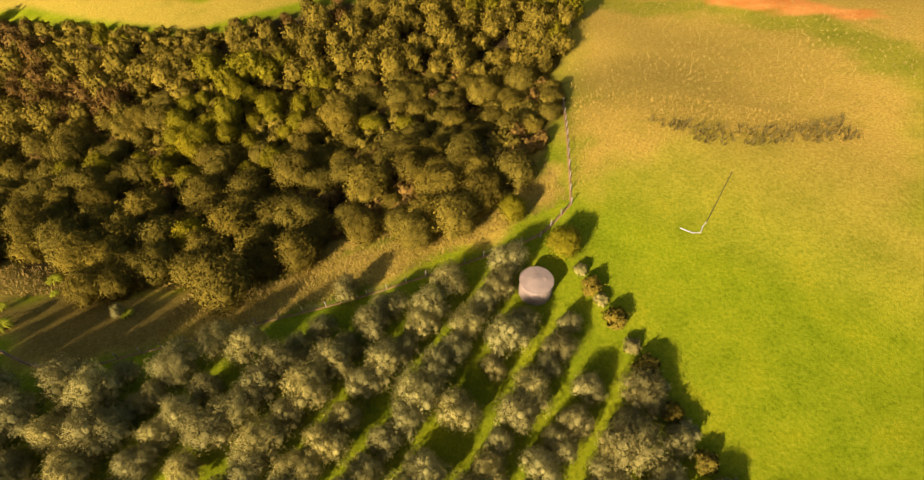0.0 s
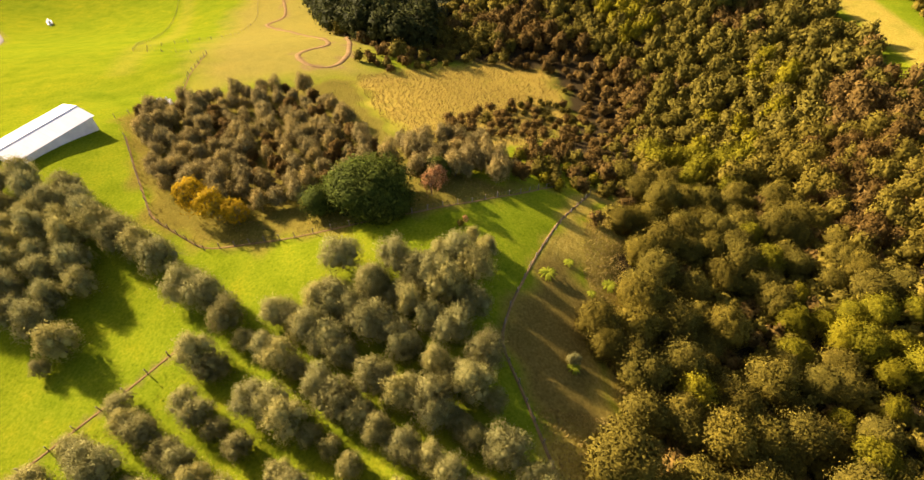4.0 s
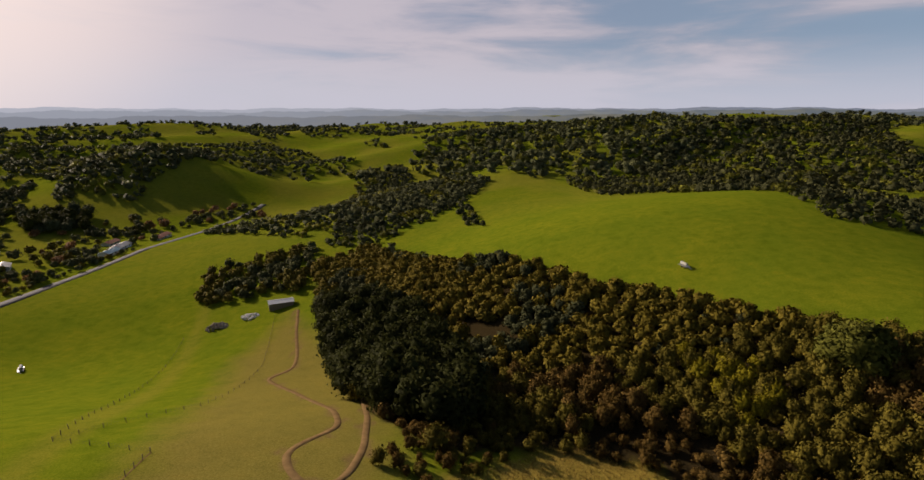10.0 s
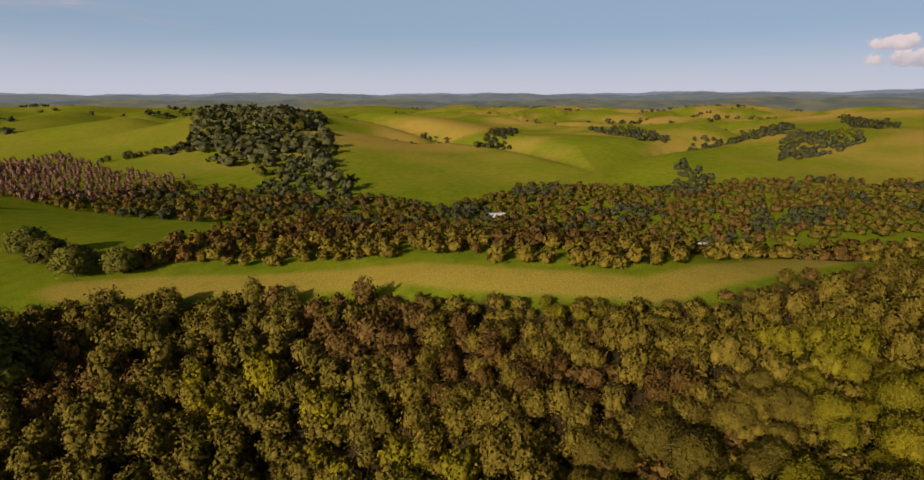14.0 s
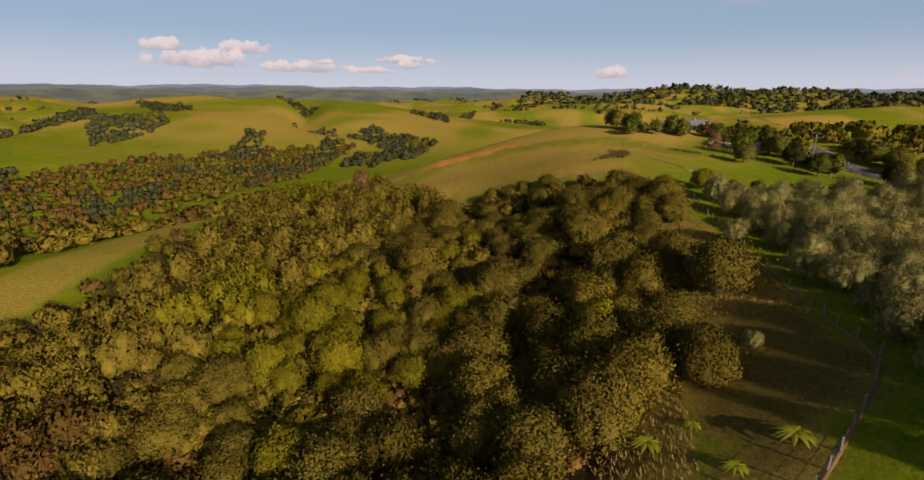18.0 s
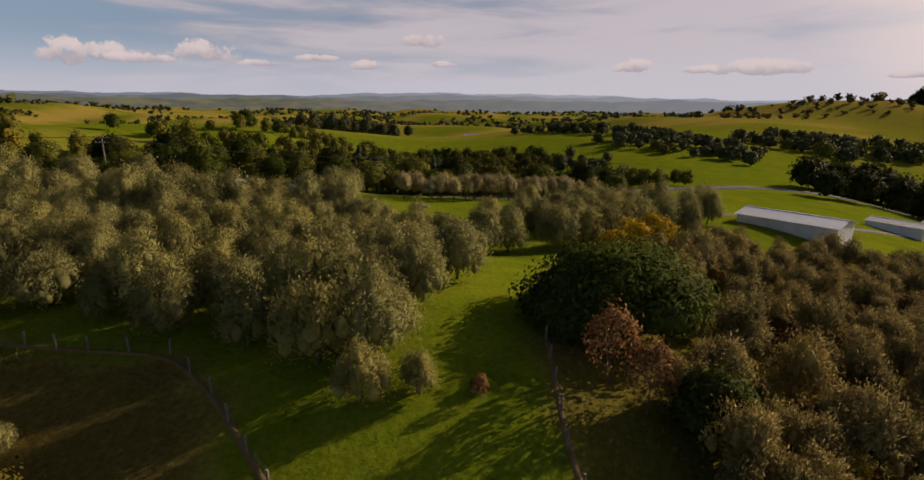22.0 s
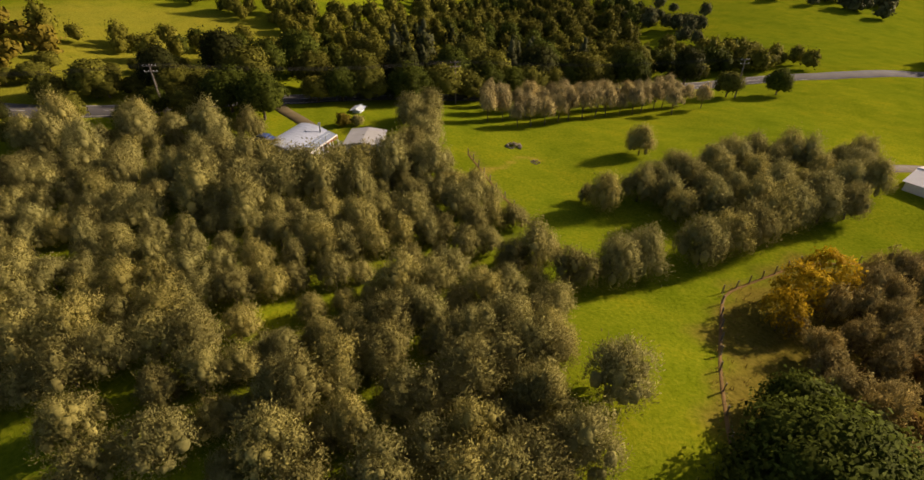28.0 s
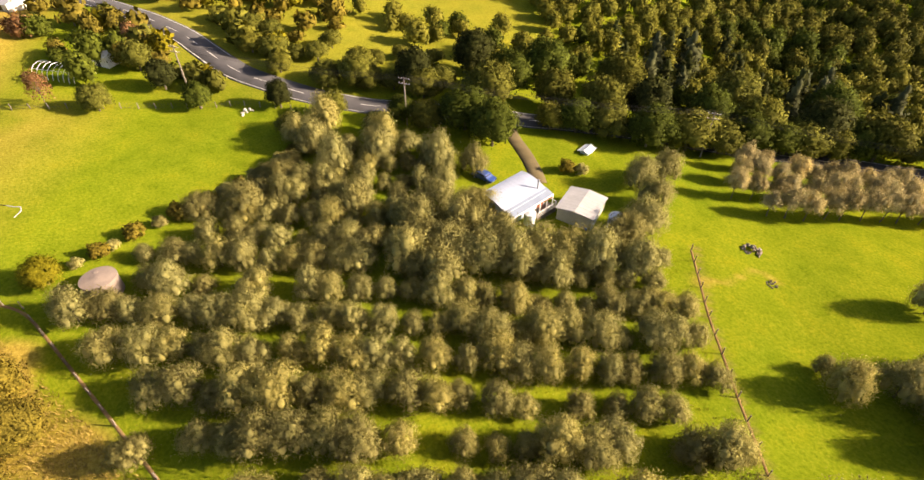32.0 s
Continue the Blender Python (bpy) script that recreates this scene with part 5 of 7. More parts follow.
wood("village_conifers", [(-322, -368), (-345, -357), (-393, -409), (-362, -424)], 7, [(M_PINE, 0.8), (M_FARWOOD, 0.2)], P_TALL, 0.7, 1.0, "clump of dark macrocarpa trees in a village paddock", 283, 0.95)
wood("far_wood", [(-395, -482), (-510, -442), (-673, -591), (-518, -637)], 11, DARK, P_FAR, 0.9, 1.5, "band of dark wood beyond the village", 285, 0.9)
wood("village_hedge", [(-489, -359), (-512, -322), (-540, -340), (-513, -376)], 6, [(M_FARWOOD, 0.7), (M_PINE, 0.3)], P_FAR, 0.6, 0.95, "dark clipped trees round a village paddock", 287, 0.9)
wood("village_trees", [(-380, -299), (-400, -279), (-452, -317), (-429, -338)], 7, [(M_FARWOOD, 0.6), (M_BUSH, 0.4)], P_FAR, 0.5, 0.9, "garden trees round the blue-roofed building", 289, 0.8)
wood("village_trees", [(-316, -306), (-345, -274), (-374, -294), (-342, -332)], 7, [(M_FARWOOD, 0.4), (M_RUSSET, 0.3), (M_BUSH, 0.3)], P_FAR, 0.5, 0.9, "mixed garden trees with autumn colour by the road", 291, 0.75)
wood("village_trees", [(-563, -312), (-617, -254), (-689, -286), (-600, -333)], 9, [(M_FARWOOD, 0.7), (M_RUSSET, 0.3)], P_FAR, 0.7, 1.1, "dark trees at the end of the straight road", 293, 0.8)
VALLEY_GROVES = [
    [(103, 429), (152, 522), (213, 524), (185, 462)], [(60, 507), (88, 559), (186, 582), (165, 529), (73, 487)], [(-125, 505), (-114, 626), (-80, 640), (-96, 489)],
    [(1, 688), (41, 650), (58, 533), (22, 516)], [(-4, 342), (27, 417), (34, 370), (16, 340)], [(273, 654), (277, 558), (251, 528), (225, 552)], [(-424, 425), (-346, 485), (-293, 486), (-359, 432)]]
EAST_GROVES = [
    [(143, 343), (225, 424), (229, 404), (157, 340)], [(221, 337), (260, 363), (257, 345), (224, 321)], [(285, 363), (338, 380), (309, 278), (214, 250), (278, 336)],
    [(173, 277), (234, 303), (224, 266), (173, 254)], [(145, 290), (207, 331), (169, 289)], [(420, 330), (470, 420), (500, 380)], [(520, 250), (560, 330), (600, 300)], [(400, 520), (470, 560), (430, 600)],
    [(640, 420), (780, 470), (660, 460)], [(380, 120), (520, 140), (460, 180)], [(620, 60), (760, 90), (640, 110)]]
for k, poly in enumerate(VALLEY_GROVES + EAST_GROVES):
    wood("far_grove", poly, 6.0, DARK, P_FAR, 0.45, 0.85, "grove of dark trees on pasture hills", 200 + 2 * k, 0.7)
wood("knoll_wood", [(-310, 472), (-256, 469), (-210, 370), (-185, 314), (-220, 301), (-252, 330), (-240, 400), (-292, 448)], 6.0, DARK, P_DIST, 0.4, 0.75, "dark plantation wood on a pasture knoll", 261, 0.85)
wood("bare_wood", [(-308, 243), (-398, 275), (-546, 443), (-494, 480), (-372, 372), (-304, 352), (-294, 274)], 6, [(M_REDWOOD, 1.0)], P_SLIM, 0.5, 0.8, "bare reddish winter wood in the valley", 263)
wood("far_wood", [(1300, 700), (1250, 100), (1300, -500), (1700, -700), (2000, -300), (2100, 500), (1800, 700)], 34, DARK, P_DIST, 2.0, 3.2, "dark forested range in the distance", 265)
wood("far_wood", [(8, -262), (-28, -345), (-86, -304), (-82, -243), (-33, -243)], 9, DARK, P_FAR, 0.7, 1.1, "dark trees in a fold of the pastures", 267, 0.8)
wood("far_wood", [(14, -186), (6, -233), (-27, -198), (-24, -166)], 7, DARK, P_TALL, 0.5, 0.8, "clump of dark trees on green pasture", 269, 0.8)
wood("hill_crown", [(-236, -690), (-250, -706), (-238, -716), (-226, -702)], 6, [(M_PINE, 1.0)], P_TALL, 1.2, 2.0, "cone of dark trees on the hill crest", 271)
wood("bracken", [(-40, -560), (-40, -760), (-260, -800), (-420, -640), (-260, -560), (-160, -600)], 16, [(M_BROWN, 0.7), (M_FARWOOD, 0.3)], P_DIST, 0.5, 1.0, "brown bracken and scrub on a far hill", 273, 0.6)


def distant_woods(a0, a1, d0, d1, gap, cover, seed, lo, hi):
    """Woods over a wide sector of the distance, in patches."""
    r = np.random.default_rng(seed)
    n = int((d1 * d1 - d0 * d0) * radians(a1 - a0) / 2 / gap ** 2)
    a, d = np.radians(r.uniform(a0, a1, n)), np.sqrt(r.uniform(d0 * d0, d1 * d1, n))
    x, y = -60 - d * np.sin(a), 20 + d * np.cos(a)
    m = np.sin(x / 190 + 2.1 * np.sin(y / 310)) + np.sin(y / 150 + 1.7 * np.sin(x / 270)) + 0.7 * np.sin(x / 61 + y / 83) + 0.5 * np.sin(x / 37 - y / 29)
    ok = m > np.quantile(m, 1 - cover)
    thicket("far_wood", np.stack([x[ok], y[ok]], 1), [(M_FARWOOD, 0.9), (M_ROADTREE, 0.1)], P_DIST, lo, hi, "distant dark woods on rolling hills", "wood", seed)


distant_woods(45, 150, 820, 1800, 25, 0.60, 601, 1.1, 2.0)
distant_woods(40, 160, 1800, 2500, 40, 0.55, 602, 1.6, 2.6)
distant_woods(-60, 40, 900, 2500, 30, 0.14, 603, 0.8, 1.6)
distant_woods(-120, -60, 900, 2500, 32, 0.2, 604, 0.9, 1.7)
distant_woods(150, 240, 700, 1600, 27, 0.4, 605, 0.9, 1.6)
distant_woods(150, 250, 1600, 2500, 40, 0.5, 606, 1.3, 2.2)

# copses in the beds of the gullies
r_g = np.random.default_rng(611)
gp = np.stack([r_g.uniform(-700, 1100, 16000), r_g.uniform(380, 1500, 16000)], 1)
gp = gp[(gully(gp[:, 0], gp[:, 1]) > 0.62) & (gp[:, 1] + 0.25 * gp[:, 0] > 430) & (np.sin(gp[:, 0] / 88 + 2 * np.sin(gp[:, 1] / 120)) + 0.6 * np.sin(gp[:, 1] / 47) > 0.45)]
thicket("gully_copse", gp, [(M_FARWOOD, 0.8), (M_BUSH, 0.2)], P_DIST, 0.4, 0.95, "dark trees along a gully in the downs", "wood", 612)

wood("gully_trees", [(30, -118), (60, -105), (66, -128), (100, -160), (64, -205), (20, -225), (0, -180), (-10, -150)], 6.5, [(M_ROADTREE, 0.75), (M_EVERGREEN, 0.25)], P_TALL, 0.5, 0.82, "tall dark native trees filling the far gully", 277, 0.95)
wood("gully_conifers", [(30, -60), (60, -70), (40, -110), (-10, -120), (0, -90)], 8.5, [(M_PINE, 0.6), (M_FARWOOD, 0.4)], P_CONE, 0.7, 1.05, "dark pointed conifers among the gully trees", 275, 0.7)
BIG = tree_kind("roadside_tree", "tall spreading dark green tree beside the road", "tree", "roadside trees",
                [crown_mesh("roadside_crown", M_ROADTREE, 11.5, 11.0, 0.3, 22, 3000, 0.28, 181, 0.4, 0.34), crown_mesh("roadside_crown", M_EVERGREEN, 11.0, 11.5, 0.3, 22, 3000, 0.28, 182, 0.4, 0.34),
                 crown_mesh("roadside_crown", M_PINE, 10.0, 12.0, 0.3, 22, 3000, 0.28, 183, 0.4, 0.34)], [trunk_mesh("roadside_trunk", 8, 0.35, 110 + i, 5, 2.4) for i in range(3)])
for i, (x, y, s) in enumerate([(31, -22, 0.95), (36, -30, 0.9), (20, -42, 0.9), (15, -50, 0.95), (23, -52, 0.85), (9, -60, 1.0), (3, -69, 1.0), (-4, -79, 1.05), (-12, -89, 1.0), (-22, -99, 0.9), (28, -36, 0.8), (44, -12, 0.8),
                               (50, -2, 0.7), (39, -42, 1.0), (30, -56, 1.0), (-34, -108, 0.9), (14, -76, 1.1), (2, -94, 1.1), (-18, -112, 1.0), (48, -28, 0.9), (-46, -98, 0.6), (-56, -106, 0.6), (40, 7, 0.5), (47, 15, 0.5), (36, 16, 0.45), (52.2, 28.4, 0.5), (70.8, 36.3, 0.6), (61.9, 33, 0.55), (56.5, 44.4, 0.5), (18.2, -14.6, 0.8)]):
    plant(BIG, x, y, s, i * 2.1, (0, 1, 0, 2)[i % 4], tall=0.95)
for i, (x, y, s) in enumerate([(30, 2, 0.5), (28.5, -7, 0.62), (25, -13, 0.9), (22.5, -17, 0.7), (17, -33, 0.75), (14, -38, 0.8), (8, -43, 0.9), (5, -51, 0.95), (1, -63, 0.95), (-4, -74, 0.9), (-9, -85, 0.9), (-15, -96, 0.85), (11, -47, 0.75), (2, -57, 0.8), (-2, -69, 0.8), (-7, -80, 0.8), (33, -4, 0.55), (20, -29, 0.6)]):
    plant(BIG, x, y, s, i * 1.7, (1, 0, 1, 0)[i % 4], label="rounded dark green tree between lawn and road", tall=0.8)
for i, (x, y, s) in enumerate([(72, 14, 0.55), (61, 11, 0.5), (52, 4, 0.5), (51, -3, 0.45), (46, -8, 0.5), (69, -3, 0.5), (58, -9, 0.45), (52, -14, 0.5), (43, -18, 0.55), (55, -22, 0.45), (46, -31, 0.6), (66, 6, 0.4), (78, 8, 0.5), (60, -16, 0.4), (68.5, 10, 0.6), (54.4, 3.5, 0.55), (48.5, -3.6, 0.6), (40, -12, 0.75), (80.8, 12, 0.6), (64, 2, 0.5), (57, -5, 0.6)]):
    plant(BIG, x, y, s, i * 1.3, 0, label="olive-green scrubby tree on the slope beyond the road", tall=0.75)
# great round tree at the ridge fence and its neighbours
ROUND = tree_kind("round_tree", "great round dark tree on the ridge edge", "tree", "",
                  [crown_mesh("round_crown", M_ROADTREE, 18, 13, -0.5, 24, 3600, 0.6, 160, 1.0, 0.38)], [trunk_mesh("round_trunk", 9, 0.5, 99, 5, 3)])
plant(ROUND, -196, 106, 1.0, 0.3)
for x, y, s in [(-232, 158, 0.6), (-222, 152, 0.55), (-210, 146, 0.6), (-200, 150, 0.5)]:
    plant(ROUND, x, y, s, x, label="rounded dark tree beside the ridge strip")
plant(RUSSET, 18, 138, 1.6, 0.5, 1, label="half-bare tree with pale trunk on the bush corner")
plant(RUSSET, 60, 52, 1.3, 0.9, 0, label="half-bare pinkish tree beside the hoop house")
# garden trees by the tank and along the hedge
plant(KANUKA_LIME, 10.8, 51.5, 0.72, 0.7, 1, label="rounded bright green tree beside the concrete tank", tall=0.85)
SHRUB = tree_kind("hedge_shrub", "clipped round grey-green hedge shrub", "shrub", "hedge shrubs", [crown_mesh("shrub_crown", M_OLIVE, 2.6, 1.9, -0.1, 9, 620, 0.14, 171, 0.4), crown_mesh("shrub_crown", M_BUSH, 2.6, 2.0, -0.1, 9, 620, 0.14, 172, 0.4)],
                  [trunk_mesh("shrub_trunk", 1.0, 0.06, 100, 3, 0.4), trunk_mesh("shrub_trunk", 1.0, 0.06, 101, 3, 0.4)])
for i, (x, y, s) in enumerate([(12.6, 48.6, 0.7), (13.6, 46, 1.05), (14.6, 44.5, 0.7), (16, 42, 1.15), (17.5, 39, 0.8), (18.6, 36.5, 1.2), (19.4, 34.5, 1.0), (20.6, 32, 1.0), (21.6, 30, 1.1), (23, 27.5, 1.0), (24.5, 25, 1.1), (26, 22.5, 1.0), (28, 20, 1.2), (30, 17.5, 1.1),
                              (32, 15, 1.2), (6, -22, 1.2), (4.5, -24, 1.0), (-66, 27.5, 0.45)]):
    plant(SHRUB, x, y, s, i * 1.3, i)
PALE = [( -15.5, 45.5, 0.8), (-45, 43, 0.4)]
for x, y, s in PALE:
    plant(OLIVE, x, y, s, 0.4, 2, label="pale self-sown olive in the dry verge")

# tufts of long dry grass
def tufts(name, poly, gap, size, mat, label, seed, keep=0.9):
    pts = scatter(poly, gap, seed, 0.5, keep)
    r = np.random.default_rng(seed)
    n = len(pts)
    z = height(pts[:, 0], pts[:, 1])
    vs, k = [], 8
    for j in range(k):
        a = r.random(n) * 6.283
        s = size * r.uniform(0.5, 1.3, n)
        w = s * 0.10
        base = np.stack([pts[:, 0] + np.cos(a) * s * 0.25, pts[:, 1] + np.sin(a) * s * 0.25, z - 0.05], 1)
        side = np.stack([-np.sin(a) * w, np.cos(a) * w, 0 * a], 1)
        tip = base + np.stack([np.cos(a) * s * 0.6, np.sin(a) * s * 0.6, s * r.uniform(0.6, 1.1, n)], 1)
        vs.append(np.stack([base - side, base + side, tip + side * 0.25, tip - side * 0.25], 1))
    tagged(new(name, quads_mesh(name, np.concatenate(vs), mat)), label, "grass", kind="stuff")


M_STRAW = foliage("dry_grass", (0.22, 0.16, 0.045), (0.30, 0.225, 0.065), (0.38, 0.295, 0.09), 0.15, 0.8)
M_GREENGRASS = foliage("long_green_grass", (0.13, 0.155, 0.012), (0.19, 0.215, 0.014), (0.26, 0.28, 0.025), 0.4, 0.8)
tufts("dry_grass", [(12, 60), (9, 70), (4, 62), (-9, 58), (-28, 50), (-38, 48), (-38, 37.6), (-31, 40), (-18, 44.6)], 0.42, 0.36, M_STRAW, "long dry straw-coloured grass along the verge", 501)
tufts("dry_grass", [(9, 70), (4, 62), (-9, 58), (-28, 50), (-40, 48), (-52, 48), (-62, 46), (-74, 48), (-80, 54), (-60, 53), (-44, 54), (-28, 56), (-9, 64), (4, 68)], 0.45, 0.36, M_STRAW, "long dry grass under the bush edge", 502)
tufts("dry_grass", ROUGH, 0.9, 0.5, M_STRAW, "tussocky dry grass on the open slope", 503)
tufts("dry_grass", BLOCK_C, 0.8, 0.26, M_STRAW, "dry grass between the young olives", 505, 0.8)
tufts("dry_grass", STREAK, 0.5, 0.26, M_STRAW, "dry grass patch on the pasture", 507, 0.8)
M_RUSH = foliage("dark_rushes", (0.07, 0.062, 0.02), (0.11, 0.095, 0.03), (0.16, 0.13, 0.045), 0.1, 0.8)
tufts("rushes", [(23, 77), (33, 74.6), (44, 75.6), (55, 79), (54, 73.5), (40, 70.5), (31, 70)], 0.75, 0.75, M_RUSH, "clumps of dark rushes along a wet streak in the pasture", 511, 0.6)
tufts("dry_grass", [(15, 76), (16, 118), (24, 146), (50, 146), (74, 118), (78, 92), (62, 76), (58, 81)], 1.25, 0.34, M_STRAW, "tussocky dry grass over the hill pasture", 513, 0.8)
tufts("green_grass", GROVE, 0.8, 0.26, M_GREENGRASS, "tufted green grass under the olive trees", 509, 0.8)


def tree_fern(x, y, h, r, mat, label):
    """A short trunk with a rosette of arching fronds."""
    f = thing("tree_fern", label, "fern", at=(x, y, ground_z(x, y) - 0.05))
    part("trunk", rod(bmesh.new(), (0, 0, 0), (0, 0, h), 0.12, 0.09, 8), M_BARK, f)
    for i in range(14):
        a = 6.283 * i / 14 + 0.2 * math.sin(i * 5)
        bm = bmesh.new()
        rows = []
        for k in range(7):
            u = k / 6
            d, z = r * u, h + r * (0.55 * u - 0.75 * u * u) + 0.1
            w = r * 0.13 * math.sin(math.pi * (0.12 + 0.88 * u)) + 0.01
            c_, s_ = math.cos(a), math.sin(a)
            rows.append([bm.verts.new((c_ * d - s_ * o, s_ * d + c_ * o, z - abs(o) * 0.35)) for o in (-w, 0, w)])
        for r0, r1 in zip(rows, rows[1:]):
            bm.faces.new((r0[0], r1[0], r1[1], r0[1]))
            bm.faces.new((r0[1], r1[1], r1[2], r0[2]))
        part("frond", bm, mat, f)


M_FERN = foliage("fern_fronds", (0.20, 0.24, 0.02), (0.28, 0.32, 0.03), (0.36, 0.40, 0.05), 0.4)
FERNS = [(-59, 40.5, 0.6, 1.5), (-60, 50, 0.5, 1.4), (-44, 43, 0.4, 1.0), (-62.5, 44, 0.4, 1.0), (-57.5, 47, 0.3, 0.8), (-48, 52, 0.8, 1.3)]
for x, y, h, r in FERNS:
    tree_fern(x, y, h, r, M_FERN, "bright yellow-green tree fern at the bush edge")

# ---- buildings and works ----
M_WHITE_STEEL = painted("white_steel_roof", (0.72, 0.73, 0.74), 0.25, 0.0, 0.08, 0.6, 6)
M_GREY_STEEL = painted("grey_steel_roof", (0.42, 0.42, 0.41), 0.5, 0.0, 0.18, 0.6, 6)
M_PALE_BLUE = painted("pale_blue_weatherboard", (0.52, 0.60, 0.66), 0.6, 0, 0.12, 1.2, 8)
M_CREAM = painted("cream_cladding", (0.50, 0.49, 0.42), 0.7, 0, 0.15, 1.0, 8)
M_SHED_WALL = painted("off_white_shed_wall", (0.74, 0.71, 0.70), 0.7, 0, 0.2, 0.7, 8)
M_WOOD = painted("grey_weathered_timber", (0.24, 0.20, 0.155), 0.9, 0, 0.3, 3, 24)
M_RED_WOOD = painted("red_brown_timber", (0.36, 0.13, 0.07), 0.7, 0, 0.25, 3, 20)
M_DARK = painted("doorway_shade_and_wire", (0.03, 0.028, 0.026), 0.8, 0, 0.3, 2, 10)
M_CONCRETE = painted("stained_concrete", (0.27, 0.215, 0.175), 0.9, 0, 0.3, 0.8, 9)
M_PLASTIC = painted("pale_plastic", (0.62, 0.66, 0.68), 0.5, 0, 0.1, 1, 8)
M_WHITE = painted("white_paint", (0.78, 0.77, 0.74), 0.5, 0, 0.1, 2, 12)
M_BLUE = painted("blue_paint", (0.03, 0.07, 0.24), 0.3, 0, 0.15, 3, 10)
M_TEAL = painted("blue_green_roof", (0.20, 0.34, 0.42), 0.5, 0, 0.15, 0.6, 6)
M_TERRACOTTA = painted("terracotta_roof", (0.40, 0.16, 0.09), 0.8, 0, 0.25, 1.0, 7)
M_RUBBER = painted("tyre_rubber", (0.025, 0.025, 0.025), 0.9, 0, 0.3, 5, 20)
M_STEEL = painted("galvanised_steel", (0.45, 0.46, 0.47), 0.35, 0.8, 0.15, 4, 20)
M_RUBBLE = painted("heaped_rubble", (0.30, 0.25, 0.20), 0.95, 0, 0.4, 2.5, 14)
gm, gt, gb = material("window_glass", 0.05, 0.0, 0.6)
gb.inputs["Base Color"].default_value = (0.03, 0.035, 0.04, 1)
M_GLASS = gm


def sheet_roof(pts, mat, ridges=0.76, thick=0.06, rib=0.016):
    """Ribbed steel between two edge lines: pts is a list of (y, z) across, given with its run x0..x1 first."""
    x0, x1, line = pts
    bm = bmesh.new()
    n = max(2, int((x1 - x0) / ridges))
    xs = []
    for i in range(n):
        a = x0 + (x1 - x0) * i / n
        b = x0 + (x1 - x0) * (i + 1) / n
        xs += [(a, rib), (a + 0.08 * (b - a), rib), (a + 0.16 * (b - a), 0), (a + 0.92 * (b - a), 0)]
    xs.append((x1, rib))
    top = [[bm.verts.new((x, y, z + h)) for x, h in xs] for y, z in line]
    bot = [[bm.verts.new((x, y, z - thick)) for x, h in xs] for y, z in line]
    for g, flip in ((top, False), (bot, True)):
        for r0, r1 in zip(g, g[1:]):
            for i in range(len(xs) - 1):
                f = (r0[i], r0[i + 1], r1[i + 1], r1[i])
                bm.faces.new(f[::-1] if flip else f)
    for a, b in ((top[0], bot[0]), (top[-1], bot[-1])):
        for i in range(len(xs) - 1):
            bm.faces.new((a[i], b[i], b[i + 1], a[i + 1]))
    for k in (0, -1):
        for j in range(len(line) - 1):
            bm.faces.new((top[j][k], top[j + 1][k], bot[j + 1][k], bot[j][k]))
    bmesh.ops.recalc_face_normals(bm, faces=bm.faces)
    return bm


def boards(wall, mat, x0, x1, y0, y1, z0, z1, out, step=0.2):
    """Lapped boards on a wall face that looks along +-x or +-y, each a piece of its own."""
    n = int((z1 - z0) / step)
    for i in range(n):
        a = z0 + (z1 - z0) * i / n
        if out in ("+y", "-y"):
            y = y1 if out == "+y" else y0
            s = 1 if out == "+y" else -1
            row = (x0, x1, min(y, y + s * 0.025), max(y, y + s * 0.025), a + 0.01, a + step * 0.93)
        else:
            x = x1 if out == "+x" else x0
            s = 1 if out == "+x" else -1
            row = (min(x, x + s * 0.025), max(x, x + s * 0.025), y0, y1, a + 0.01, a + step * 0.93)
        part("board", boxes(row), mat, wall)


def window(parent, x, y, z, w, h, face, depth=0.06):
    """A framed window on a wall that faces -y, +y, -x or +x."""
    along_x = face in ("-y", "+y")
    s = -1 if face[0] == "-" else 1

    def bx(u0, u1, d0, d1, z0, z1):
        a, b = sorted((s * d0, s * d1))
        return (x + u0, x + u1, y + a, y + b, z0, z1) if along_x else (x + a, x + b, y + u0, y + u1, z0, z1)
    fr = part("window", boxes(bx(-w / 2, w / 2, 0, depth, z, z + 0.07), bx(-w / 2, w / 2, 0, depth, z + h - 0.07, z + h), bx(-w / 2, -w / 2 + 0.07, 0, depth, z, z + h),
                              bx(w / 2 - 0.07, w / 2, 0, depth, z, z + h), bx(-0.03, 0.03, 0, depth, z, z + h)), M_WHITE, parent, "white window frame")
    part("pane", boxes(bx(-w / 2 + 0.07, -0.03, 0.004, 0.02, z + 0.07, z + h - 0.07)), M_GLASS, fr)
    part("pane", boxes(bx(0.03, w / 2 - 0.07, 0.004, 0.02, z + 0.07, z + h - 0.07)), M_GLASS, fr)
    part("sill", boxes(bx(-w / 2 - 0.05, w / 2 + 0.05, 0, depth + 0.06, z - 0.05, z - 0.003)), M_WHITE, fr)


